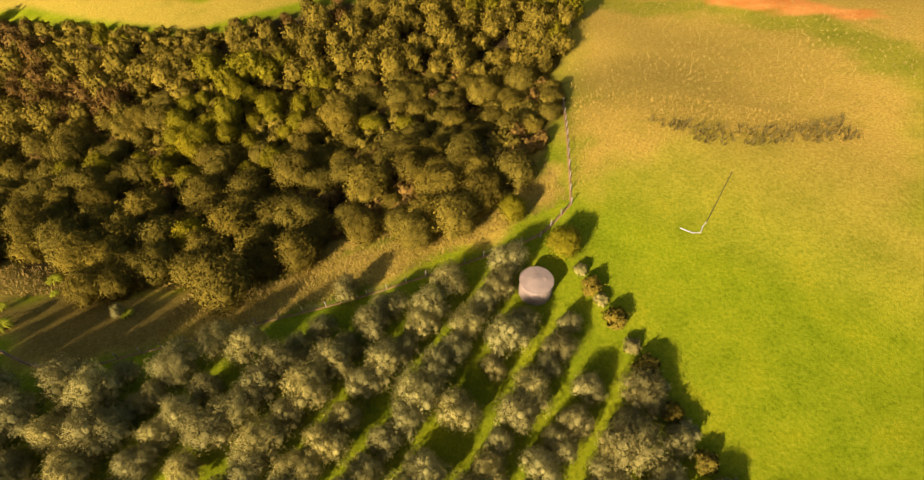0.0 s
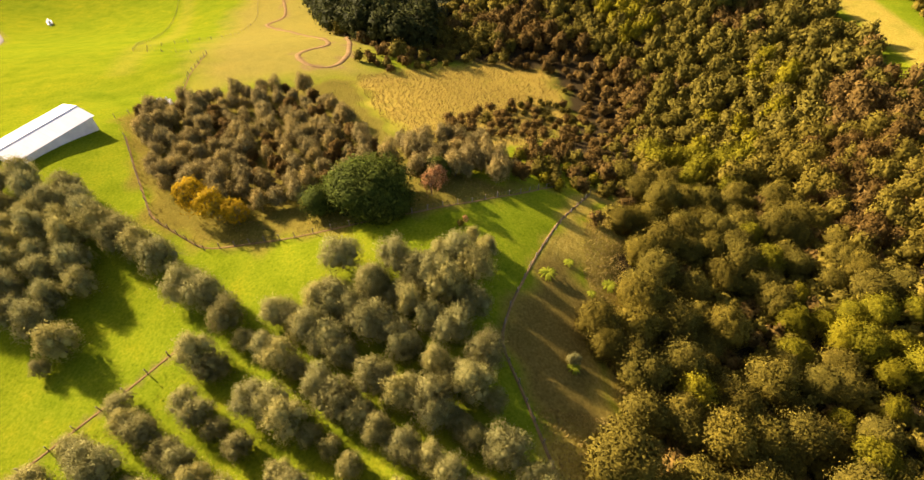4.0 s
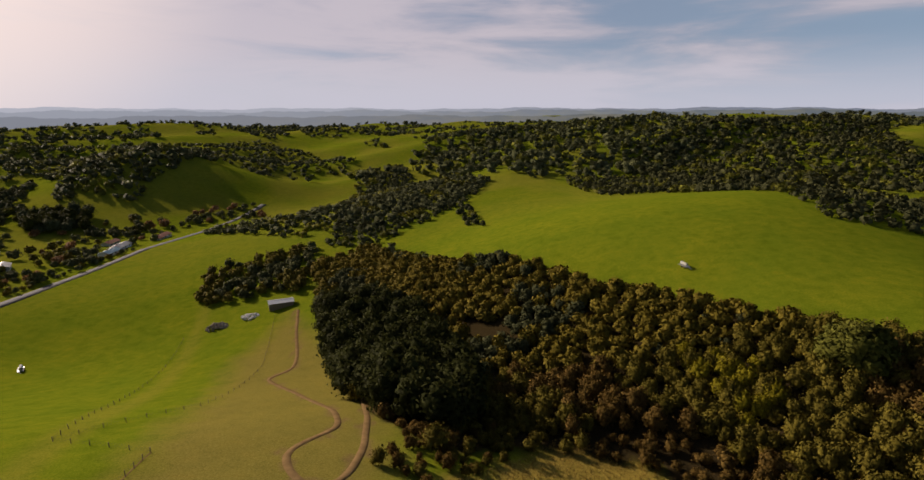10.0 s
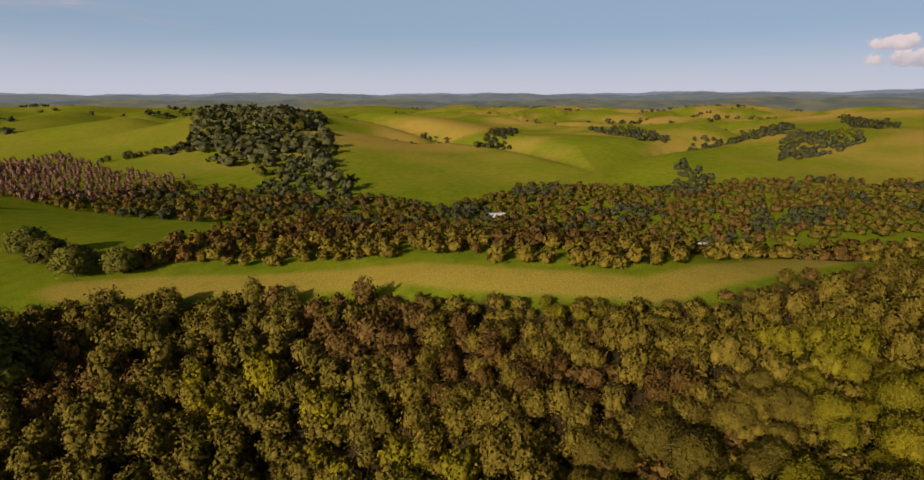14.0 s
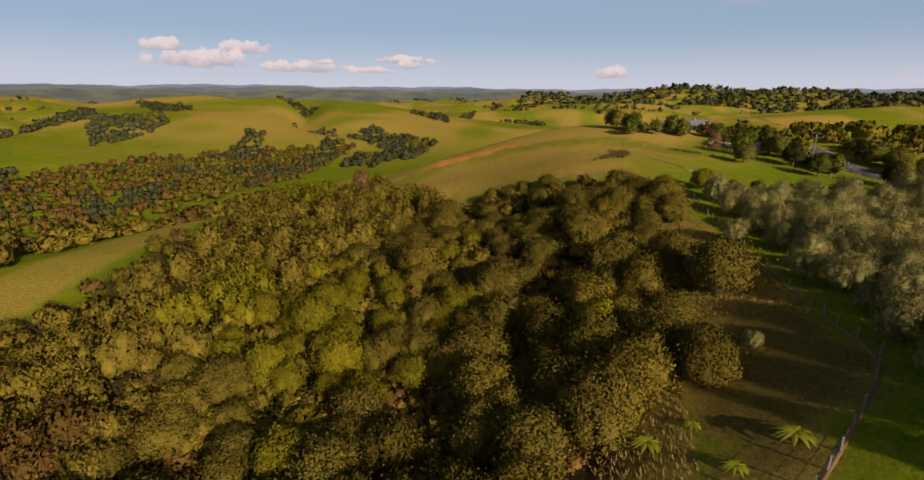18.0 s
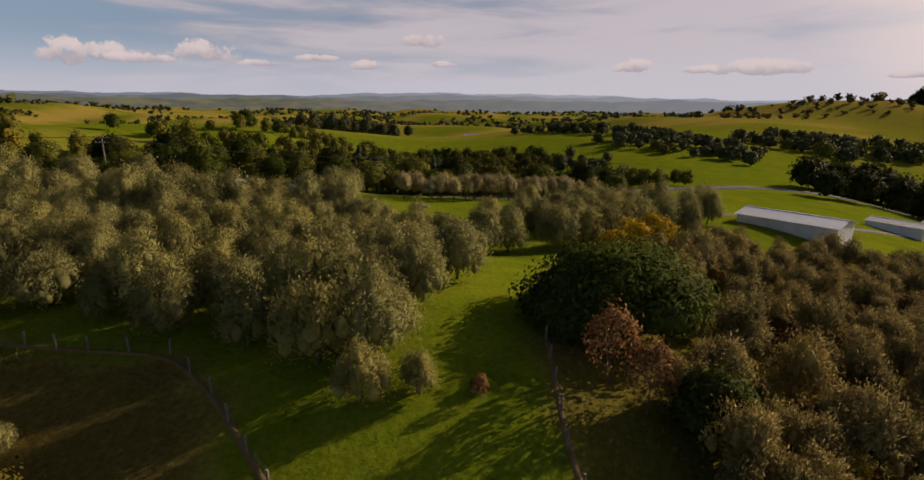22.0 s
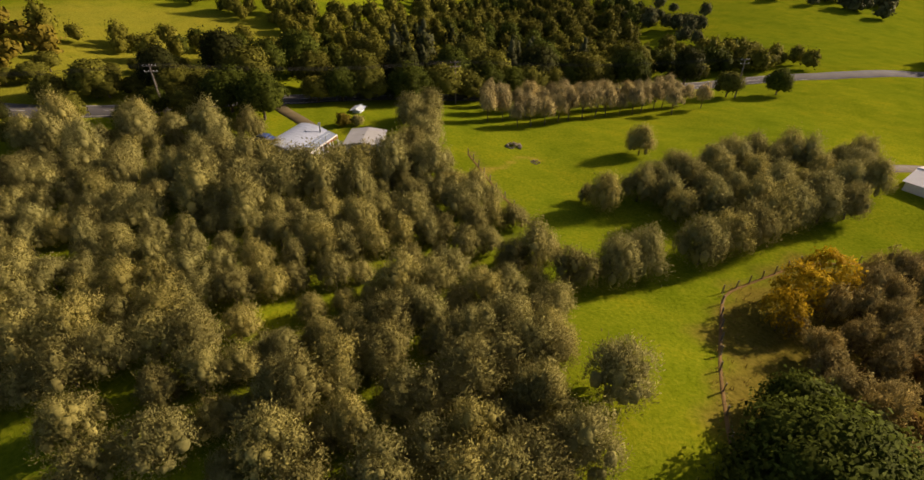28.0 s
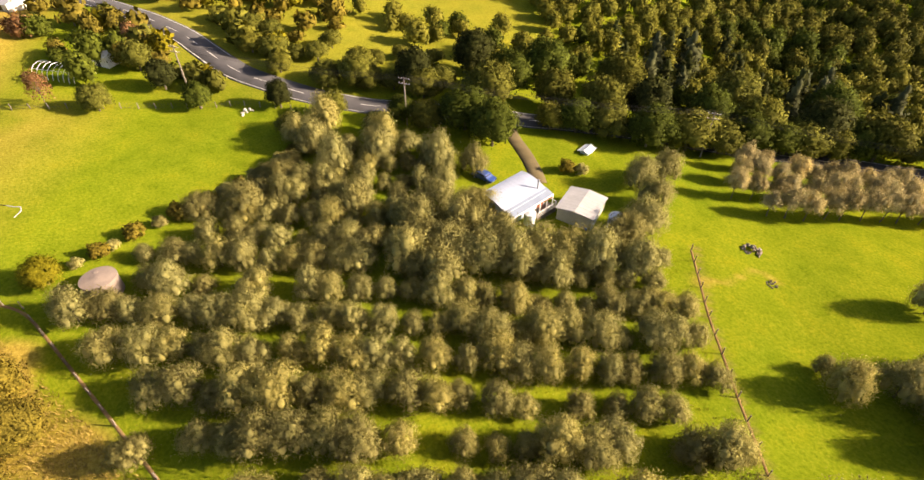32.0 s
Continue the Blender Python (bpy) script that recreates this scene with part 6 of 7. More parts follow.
def cylinder_tank(name, x, y, r, h, wall, lid, label, dome=0.25, rings=0, sink=0.1):
    t_ = thing(name, label, "water tank", at=(x, y, ground_z(x, y) - sink))
    bm = bmesh.new()
    seg = 40
    rod(bm, (0, 0, 0), (0, 0, h), r, r, seg)
    for i in range(rings):
        z = h * (i + 1) / (rings + 1)
        rod(bm, (0, 0, z - 0.03), (0, 0, z + 0.03), r + 0.02, r + 0.02, seg)
    part("wall", bm, wall, t_)
    bm = bmesh.new()
    rod(bm, (0, 0, h), (0, 0, h + 0.08), r + 0.05, r + 0.03, seg)
    rod(bm, (0, 0, h + 0.08), (0, 0, h + 0.08 + dome), r, r * 0.12, seg)
    part("roof", bm, lid, t_)
    bm = bmesh.new()
    rod(bm, (r * 0.5, 0.1, h + 0.05), (r * 0.5, 0.1, h + 0.08 + dome * 0.75), 0.28, 0.26, 16)
    part("hatch", bm, lid, t_)
    return t_


M_HOUSE_ROOF = painted("house_roof_steel", (0.36, 0.41, 0.50), 0.4, 0, 0.1, 0.6, 6)
M_VERANDA = painted("veranda_steel", (0.22, 0.27, 0.35), 0.45, 0, 0.12, 0.6, 6)


def house():
    """Small house with a bowed steel roof, a lean-to roof and a deck."""
    h_ = thing("house", "small pale blue house with a bowed white steel roof", "house", at=(0.6, -8.0, ground_z(0, -9) + 0.1), turn=-77.5)
    L, D = 4.1, 2.9
    bm = boxes((-L, L, -D + 0.9, D, 0, 2.75))
    wall = part("wall", bm, M_PALE_BLUE, h_)
    for side in ("-y", "-x", "+x"):
        boards(wall, M_PALE_BLUE, -L, L, -D + 0.9, D, 0.1, 2.75, side)
    arc = [(-1.5 + (D + 0.5 + 1.5) * i / 10, 2.85 + 1.25 * math.sin(math.pi * (0.12 + 0.55 * i / 10)) - 0.35) for i in range(11)]
    part("roof", sheet_roof((-L - 0.4, L + 0.4, arc), M_HOUSE_ROOF), M_HOUSE_ROOF, h_)
    gab = bmesh.new()
    for x in (-L + 0.02, L - 0.02):
        vs = [gab.verts.new((x, y, z - 0.07)) for y, z in arc if y <= D] + [gab.verts.new((x, D, 2.7)), gab.verts.new((x, -1.5, 2.7))]
        gab.faces.new(vs)
    bmesh.ops.solidify(gab, geom=gab.faces[:], thickness=0.08)
    part("gable", gab, M_PALE_BLUE, h_)
    part("veranda_roof", sheet_roof((-L - 0.3, L + 0.6, [(-D - 0.15, 2.4), (-1.45, 2.9)]), M_VERANDA), M_VERANDA, h_, "low pale steel veranda roof")
    part("fascia", boxes((-L - 0.3, L + 0.6, -D - 0.21, -D - 0.15, 2.26, 2.44)), M_WHITE, h_)
    deck = part("deck", boxes(*[(0.4 + 0.16 * i, 0.4 + 0.16 * i + 0.145, -D - 0.9, -D + 0.88, 0.32, 0.38) for i in range(28)], (0.4, 4.9, -D - 0.9, -D - 0.8, -0.9, 0.32)), M_WOOD, h_)
    for x in (0.45, 1.9, 3.4, 4.8):
        part("post", boxes((x - 0.05, x + 0.05, -D - 0.12, -D - 0.02, 0.38, 2.42)), M_WHITE, h_)
    rail = part("railing", boxes((0.4, 4.9, -D - 0.88, -D - 0.82, 1.25, 1.31), (4.84, 4.9, -D - 0.88, -D + 0.8, 1.25, 1.31)), M_WHITE, h_)
    for i in range(24):
        x = 0.5 + 4.35 * i / 23
        part("baluster", boxes((x - 0.02, x + 0.02, -D - 0.87, -D - 0.83, 0.38, 1.25)), M_WHITE, rail)
    dr = part("door", boxes((2.3, 3.6, -D + 0.78, -D + 0.9, 0.4, 2.35)), M_RED_WOOD, h_, "open red-brown timber doors")
    part("pane", boxes((2.4, 2.9, -D + 0.765, -D + 0.785, 0.9, 2.2)), M_GLASS, dr)
    part("pane", boxes((3.0, 3.5, -D + 0.765, -D + 0.785, 0.9, 2.2)), M_GLASS, dr)
    part("beam", boxes((1.9, 4.7, -D - 0.12, -D - 0.04, 1.9, 2.05), (3.36, 3.44, -D - 0.4, -D + 0.8, 1.9, 2.02)), M_RED_WOOD, h_)
    for x, w in ((-3.6, 0.9), (-2.3, 0.9), (1.2, 0.8)):
        window(h_, x, -D + 0.87, 1.0, w, 1.2, "-y")
    window(h_, -L - 0.03, 0.8, 1.0, 1.4, 1.1, "-x")
    window(h_, L + 0.03, 0.8, 1.0, 1.4, 1.1, "+x")
    bm = bmesh.new()
    rod(bm, (3.2, -1.1, 2.8), (3.2, -1.1, 4.5), 0.12, 0.12, 12)
    rod(bm, (3.2, -1.1, 4.5), (3.2, -1.1, 4.68), 0.2, 0.2, 12)
    part("flue", bm, M_STEEL, h_)
    part("foundation", boxes((-L + 0.05, L - 0.05, -D + 0.95, D - 0.05, -1.8, 0.0)), M_CONCRETE, h_)


def garage():
    g = thing("garage", "cream garage with a grey steel roof beside the house", "garage", at=(-4.4, -16.4, ground_z(-4, -16) - 0.1), turn=-60)
    L, D = 3.0, 2.7
    bm = boxes((-L, L, -D, D, -0.5, 2.3))
    wall = part("wall", bm, M_CREAM, g)
    for side in ("-y", "+x"):
        boards(wall, M_CREAM, -L, L, -D, D, 0.05, 2.3, side, 0.24)
    part("roof", sheet_roof((-L - 0.25, L + 0.25, [(-D - 0.3, 2.34), (0, 2.78), (D + 0.3, 2.45)]), M_GREY_STEEL), M_GREY_STEEL, g)
    d = part("door", boxes(*[(-2.5, -0.3, -D - 0.06, -D - 0.03, 0.05 + 0.5 * i, 0.05 + 0.5 * i + 0.48) for i in range(4)]), M_PALE_BLUE, g, "pale blue roller door")
    part("handle", boxes((-1.5, -1.3, -D - 0.09, -D - 0.06, 0.55, 0.6)), M_STEEL, d)
    part("downpipe", rod(bmesh.new(), (L + 0.08, -D - 0.02, 0), (L + 0.08, -D - 0.02, 2.3), 0.05), M_WHITE, g)
    window(g, L + 0.03, 0.4, 1.0, 1.0, 0.8, "+x")


def shed(name, label, x, y, turn, L, D, wall_h, roof_h, wall, roof, doors=(), lights=0, category="shed", base=0.8):
    """A long gabled farm shed; x, y is its middle."""
    s = thing(name, label, category, at=(x, y, ground_z(x, y) - 0.1), turn=turn)
    bm = boxes((-L / 2, L / 2, -D / 2, D / 2, -base, wall_h))
    n = int(L / 0.9)
    for i in range(n):
        u = -L / 2 + L * (i + 0.5) / n
        box(bm, u - 0.03, u + 0.03, -D / 2 - 0.03, -D / 2, 0.1, wall_h)
        box(bm, u - 0.03, u + 0.03, D / 2, D / 2 + 0.03, 0.1, wall_h)
    part("wall", bm, wall, s)
    for u in (-L / 2 + 0.02, L / 2 - 0.02):
        gab = bmesh.new()
        gab.faces.new([gab.verts.new(p) for p in ((u, -D / 2, wall_h - 0.01), (u, D / 2, wall_h - 0.01), (u, 0, roof_h - 0.08))])
        bmesh.ops.solidify(gab, geom=gab.faces[:], thickness=0.06)
        part("gable", gab, wall, s)
    part("roof", sheet_roof((-L / 2 - 0.35, L / 2 + 0.35, [(-D / 2 - 0.35, wall_h - 0.08), (0, roof_h), (D / 2 + 0.35, wall_h - 0.08)]), roof), roof, s)
    part("ridge_cap", boxes((-L / 2 - 0.35, L / 2 + 0.35, -0.16, 0.16, roof_h + 0.02, roof_h + 0.07)), roof, s)
    part("gutter", boxes((-L / 2 - 0.35, L / 2 + 0.35, D / 2 + 0.36, D / 2 + 0.46, wall_h - 0.22, wall_h - 0.1)), M_WHITE, s)
    for u, w, h in doors:
        # solid dark slab on the wall stands in for the shade inside a doorway
        part("door", boxes((u - w / 2, u + w / 2, D / 2 + 0.03, D / 2 + 0.07, 0.0, h)), M_DARK, s, "dark panel painted as the shade of an open doorway")
    for i in range(lights):
        u = -L / 2 + L * (i + 0.5) / lights
        part("skylight", boxes((u - 0.4, u + 0.4, -D / 2, -D / 2 + 0.02, wall_h - 0.9, wall_h - 0.3)), M_GLASS, s)
    return s


def cottage(x, y, turn, L, D, wall, roof, label):
    """A distant single-storey house with windows and a hipped or gabled roof."""
    c_ = thing("cottage", label, "house", "village houses", at=(x, y, ground_z(x, y) - 0.2), turn=turn)
    part("wall", boxes((-L / 2, L / 2, -D / 2, D / 2, -1.2, 2.6)), wall, c_)
    part("roof", sheet_roof((-L / 2 - 0.5, L / 2 + 0.5, [(-D / 2 - 0.5, 2.5), (0, 4.3), (D / 2 + 0.5, 2.5)]), roof, 1.4), roof, c_)
    for u in (-L / 2 + 0.02, L / 2 - 0.02):
        g_ = bmesh.new()
        g_.faces.new([g_.verts.new(p) for p in ((u, -D / 2, 2.59), (u, D / 2, 2.59), (u, 0, 4.2))])
        bmesh.ops.solidify(g_, geom=g_.faces[:], thickness=0.06)
        part("gable", g_, wall, c_)
    for u in (-L * 0.3, 0.0, L * 0.3):
        for s in (-1, 1):
            part("window", boxes((u - 0.7, u + 0.7, s * (D / 2 + 0.02) - 0.02, s * (D / 2 + 0.02) + 0.02, 0.9, 2.1)), M_GLASS, c_)
    part("chimney", boxes((L * 0.2, L * 0.2 + 0.6, -0.3, 0.3, 3.6, 5.0)), M_TERRACOTTA, c_)
    return c_


def car(x, y, turn, paint, label):
    """A parked car."""
    c_ = thing("car", label, "car", at=(x, y, ground_z(x, y)), turn=turn)
    bm = bmesh.new()
    prof = [(-2.0, 0.35), (-2.05, 0.75), (-1.25, 0.9), (-0.7, 1.38), (0.9, 1.42), (1.55, 0.98), (2.0, 0.85), (2.05, 0.4)]
    a = [bm.verts.new((u, -0.82 + (0.12 if v > 1.1 else 0), v)) for u, v in prof]
    b_ = [bm.verts.new((u, 0.82 - (0.12 if v > 1.1 else 0), v)) for u, v in prof]
    bm.faces.new(a)
    bm.faces.new(b_[::-1])
    for i in range(len(prof)):
        j = (i + 1) % len(prof)
        bm.faces.new((a[j], a[i], b_[i], b_[j]))
    bmesh.ops.recalc_face_normals(bm, faces=bm.faces)
    bmesh.ops.bevel(bm, geom=bm.edges[:], offset=0.06, segments=2, affect="EDGES")
    body = part("body", bm, paint, c_)
    part("windscreen", boxes((-0.98, -0.94, -0.6, 0.6, 0.98, 1.3)), M_GLASS, body)
    for s in (-1, 1):
        part("side_window", boxes((-0.6, 0.9, s * 0.76 - 0.02, s * 0.76 + 0.02, 0.98, 1.3)), M_GLASS, body)
    for u in (-1.3, 1.3):
        for s in (-1, 1):
            w = part("wheel", rod(bmesh.new(), (u, s * 0.68, 0.32), (u, s * 0.86, 0.32), 0.32, 0.32, 18), M_RUBBER, c_)
            part("rim", rod(bmesh.new(), (u, s * 0.85, 0.32), (u, s * 0.875, 0.32), 0.19, 0.18, 14), M_STEEL, w)
    for s in (-1, 1):
        part("headlight", boxes((-2.06, -2.0, s * 0.6 - 0.13, s * 0.6 + 0.13, 0.6, 0.74)), M_GLASS, c_)


house()
garage()
cylinder_tank("water_tank", 7.2, 46.0, 1.95, 2.3, M_CONCRETE, M_CONCRETE, "brownish stained round concrete water tank with a low lid", 0.22, 0)
cylinder_tank("house_tank", -2.9, -7.9, 0.85, 2.1, M_PLASTIC, M_PLASTIC, "pale plastic rainwater tank against the house front", 0.2, 4)
cylinder_tank("garage_tank", -9.3, -19.2, 1.25, 2.2, M_PLASTIC, M_PLASTIC, "white plastic water tank beside the garage", 0.35, 5)
car(9.8, -7.8, 20, M_BLUE, "dark blue car parked on grass behind the house")
shed("long_shed", "long off-white shed with a white steel roof", -86.5, -52.0, 157.5, 15.4, 8.2, 2.2, 3.0, M_SHED_WALL, M_WHITE_STEEL, [(0.8, 0.9, 2.1)], 0, "shed", 2.2)
shed("farm_shed", "wide grey farm shed with a pale steel roof", -130, -121, 150, 19, 11, 3.4, 4.8, M_GREY_STEEL, M_GREY_STEEL, [(-3, 4, 3.0), (4, 4, 3.0)], 0, "shed", 3)
shed("farm_shed", "low open farm shed with a pale steel roof", -111, -100, 150, 11, 6.5, 2.5, 3.1, M_SHED_WALL, M_GREY_STEEL, [(0, 3, 2.2)], 0, "shed", 2.5)
shed("farm_shed", "grey farm shed with pale roof beside the lane", -172, -160, 145, 14, 9, 3.2, 4.4, M_SHED_WALL, M_GREY_STEEL, [(0, 3.5, 2.8)], 0, "shed", 3)
shed("hay_shelter", "open field shelter with a white steel roof", -312, -100, 118, 12, 6, 3.2, 4.0, M_WOOD, M_WHITE_STEEL, [(-3, 4, 2.9), (3, 4, 2.9)], 0, "shelter", 2)
shed("garden_shed", "small white shed beside the hoop house", 76, 42, 45, 4.5, 3.4, 2.2, 3.0, M_WHITE, M_WHITE_STEEL, [(0, 0.9, 1.9)], 0, "shed", 1)
shed("kiosk", "tiny pale blue shed at the lawn edge", 10, -30, -70, 2.2, 1.5, 0.8, 1.0, M_PALE_BLUE, M_PALE_BLUE, (), 0, "shed", 0.6)
for x, y, a, L, D, wl_, rf, lb in [
        (100, 66, 20, 10, 7, M_WOOD, M_GREY_STEEL, "timber cottage with a grey roof above the road"), (-151, -216, 60, 13, 8, M_CREAM, M_TERRACOTTA, "cream cottage with terracotta roof by the road"),
        (-410, -368, 30, 13, 8, M_CREAM, M_GREY_STEEL, "cream cottage with grey roof among gardens"), (-429, -288, 5, 15, 9, M_WHITE, M_TEAL, "white building with blue-green roof by the road"),
        (-455, -300, 8, 18, 9, M_SHED_WALL, M_GREY_STEEL, "long pale building with grey roof by the road"), (-501, -296, 8, 22, 8, M_CREAM, M_TERRACOTTA, "long low house with terracotta roof"),
        (-376, -323, 40, 12, 8, M_CREAM, M_GREY_STEEL, "cream village house with grey roof"), (-395, -405, 25, 15, 8, M_WHITE, M_WHITE_STEEL, "white village house with white roof"),
        (-340, -310, 60, 12, 8, M_WHITE, M_GREY_STEEL, "white village house among trees"), (-259, -282, 15, 18, 8, M_SHED_WALL, M_GREY_STEEL, "long grey-roofed building behind the hedge"),
        (-472, -322, 5, 14, 8, M_CREAM, M_TERRACOTTA, "cream house with red roof at the bend"), (-290, -284, 20, 14, 8, M_WHITE, M_GREY_STEEL, "white house beside the garden trees"), (-196, -238, 40, 16, 9, M_SHED_WALL, M_GREY_STEEL, "pale workshop at the roadside"),
        (225, -535, 20, 22, 9, M_WHITE, M_GREY_STEEL, "long white farm building in distant pasture"), (177, -534, 20, 12, 8, M_WHITE, M_GREY_STEEL, "white distant farm house"),
        (-104, 284, 10, 7, 4.5, M_CREAM, M_GREY_STEEL, "small cream building in the valley plantation"), (-24, 221, -10, 9, 5, M_CREAM, M_GREY_STEEL, "small cream house in the valley bush"),
        (-142, -160, 60, 12, 8, M_WHITE, M_TERRACOTTA, "white farmhouse with red roof behind the sheds"), (118, 60, 40, 12, 8, M_CREAM, M_GREY_STEEL, "grey-roofed house among hilltop trees")]:
    cottage(x, y, a, L, D, wl_, rf, lb)


# hoop house
hoop = thing("hoop_house", "bare white hoop frame of a tunnel house", "greenhouse", at=(73, 49.3, ground_z(73, 49.3) - 0.1), turn=45)
for i in range(9):
    bm = bmesh.new()
    pts = [(-5 + 1.25 * i, 2.6 * math.cos(math.pi * k / 12), 2.4 * math.sin(math.pi * k / 12)) for k in range(13)]
    for a_, b_ in zip(pts, pts[1:]):
        rod(bm, a_, b_, 0.05, 0.05, 6)
    part("hoop", bm, M_WHITE, hoop)
bm = bmesh.new()
for y_, z_ in ((0, 2.4), (1.8, 1.7), (-1.8, 1.7)):
    rod(bm, (-5, y_, z_), (5, y_, z_), 0.035, 0.035, 6)
part("purlins", bm, M_WHITE, hoop)


# fences
POST = boxes((-0.06, 0.06, -0.06, 0.06, -0.3, 1.15), bevel=0.015)
post_me = bpy.data.meshes.new("fence_post")
POST.to_mesh(post_me)
POST.free()
post_me.materials.append(M_WOOD)


M_WIRE = painted("dull_wire", (0.09, 0.085, 0.08), 0.7, 0.4, 0.2, 1, 8)


def fence(line, gap, label, wires=4):
    """Timber posts and wires along a line."""
    x0, y0 = line[0]
    f = thing("fence", label, "fence", "wire fences", at=(x0, y0, ground_z(x0, y0)))
    zf = ground_z(x0, y0)
    heads = []
    for (ax, ay), (bx_, by_) in zip(line, line[1:]):
        n = max(1, round(math.hypot(bx_ - ax, by_ - ay) / gap))
        heads += [(ax + (bx_ - ax) * i / n, ay + (by_ - ay) * i / n) for i in range(n)]
    heads.append(line[-1])
    r = random.Random(len(heads))
    bm = bmesh.new()
    prev = None
    for x, y in heads:
        z = ground_z(x, y)
        p = new("post", post_me)
        p.parent = f
        p.matrix_basis = pose(x - x0, y - y0, z - zf, r.uniform(-3, 3), r.uniform(-3, 3), r.uniform(0, 90))
        if prev:
            for k in range(wires):
                h_ = 0.25 + 0.25 * k
                rod(bm, (prev[0] - x0, prev[1] - y0, prev[2] - zf + h_), (x - x0, y - y0, z - zf + h_), 0.008, 0.008, 3)
        prev = (x, y, z)
    part("wire", bm, M_WIRE, f)


fence([(12.2, 59.5), (12.6, 72), (13.2, 87)], 2.6, "timber post and wire fence down the pasture edge")
fence([(12.2, 59.5), (8, 54), (-18, 44), (-31.5, 39.4), (-40.7, 36), (-46, 33.6), (-52, 35), (-60, 38)], 2.6, "weathered post and wire fence along the olive grove")
fence([(-60, 38), (-72, 43.5), (-85, 50.5)], 2.4, "post and wire fence beside the bush")
fence([(-84, 43.5), (-78, 37), (-72, 29), (-67.5, 20), (-64.5, 11), (-62.5, 3), (-60.5, -10.5), (-67, -22), (-79, -31), (-90, -39)], 2.4, "post and batten fence round the rough block")
fence([(-18, -26), (-28, -18), (-45, -6)], 2.8, "low wire fence between grove and paddock", 2)
fence([(-98, -46), (-112, -40), (-128, -46), (-146, -50)], 3.0, "wire fence across the west pasture")
fence([(-146, -50), (-152, -76), (-178, -90), (-216, -108), (-280, -134)], 5.0, "wire fence down the long paddock")
fence([(-152, -76), (-186, -66), (-240, -76), (-300, -98)], 5.0, "wire fence round the green paddock")
fence([(44, 11), (50, 21), (54, 33), (62, 60), (70, 84)], 2.8, "wire fence at the top of the pasture")
fence([(17, 120), (22, 146), (19, 163), (44, 182), (74, 210)], 4.0, "wire fence beside the ridge strip")


# power poles and lines along the road
poles = [(59.1, 29.3), (31, -4), (97.2, 46.5), (2, -52), (-48, -98)]


def power_pole(x, y, turn, h_=9.5):
    p = thing("power_pole", "grey wooden power pole with two crossarms", "power pole", "power poles", at=(x, y, ground_z(x, y) - 0.2), turn=turn)
    part("pole", rod(bmesh.new(), (0, 0, 0), (0, 0, h_), 0.17, 0.11, 10), M_WOOD, p)
    for z in (h_ - 0.35, h_ - 1.3):
        arm = part("crossarm", boxes((-1.1, 1.1, -0.06, 0.06, z, z + 0.12)), M_WOOD, p)
        for u in (-1.0, -0.4, 0.4, 1.0):
            part("insulator", rod(bmesh.new(), (u, 0, z + 0.12), (u, 0, z + 0.28), 0.05, 0.03, 8), M_WHITE, arm)
    return p


for x, y in poles:
    power_pole(x, y, 40)
line_ob = thing("power_line", "thin dark power wires between the poles", "power line", at=(59.1, 29.3, ground_z(59.1, 29.3)))
for (ax, ay), (bx_, by_) in (((97.2, 46.5), (59.1, 29.3)), ((59.1, 29.3), (31, -4)), ((31, -4), (2, -52)), ((2, -52), (-48, -98))):
    for off in (-1.0, -0.4, 0.4, 1.0):
        bm = bmesh.new()
        za, zb = ground_z(ax, ay) + 9.2, ground_z(bx_, by_) + 9.2
        pts = []
        for i in range(13):
            k = i / 12
            pts.append(Vector((ax + (bx_ - ax) * k - 59.1 + off * 0.7, ay + (by_ - ay) * k - 29.3 - off * 0.7, za + (zb - za) * k - 1.1 * math.sin(math.pi * k) - ground_z(59.1, 29.3))))
        for a_, b_ in zip(pts, pts[1:]):
            rod(bm, a_, b_, 0.018, 0.018, 3)
        part("wire", bm, M_DARK, line_ob)


# small things in the fields
def heap(name, x, y, r, h_, n, mat, label, category, seed):
    """A pile of loose pieces."""
    rr = random.Random(seed)
    bm = bmesh.new()
    for i in range(n):
        a, k = rr.uniform(0, 6.283), math.sqrt(rr.random())
        px, py = math.cos(a) * k * r, math.sin(a) * k * r
        s = r * rr.uniform(0.12, 0.3)
        m_ = Matrix.LocRotScale((px, py, (1 - k) * h_ * rr.uniform(0.4, 1.0) + s * 0.2), Euler((rr.uniform(0, 3), rr.uniform(0, 3), rr.uniform(0, 3))), (s, s * rr.uniform(0.4, 1), s * rr.uniform(0.3, 0.7)))
        bmesh.ops.create_icosphere(bm, subdivisions=1, radius=1.0, matrix=m_)
    me = bpy.data.meshes.new(name)
    bm.to_mesh(me)
    bm.free()
    me.materials.append(mat)
    ob = new(name, me)
    ob.location = (x, y, ground_z(x, y))
    tagged(ob, label, category)


heap("rubble_heap", -22, -34.5, 1.4, 0.7, 40, M_RUBBLE, "heap of grey prunings and rubble in the paddock", "heap", 1)
heap("fire_pit", -28, -31, 0.8, 0.35, 24, M_CONCRETE, "ring of stones round a fire pit", "fire pit", 2)
heap("scrap_heap", -292, -124, 5, 1.6, 60, M_RUBBLE, "long heap of scrap beside the field shelter", "heap", 3)
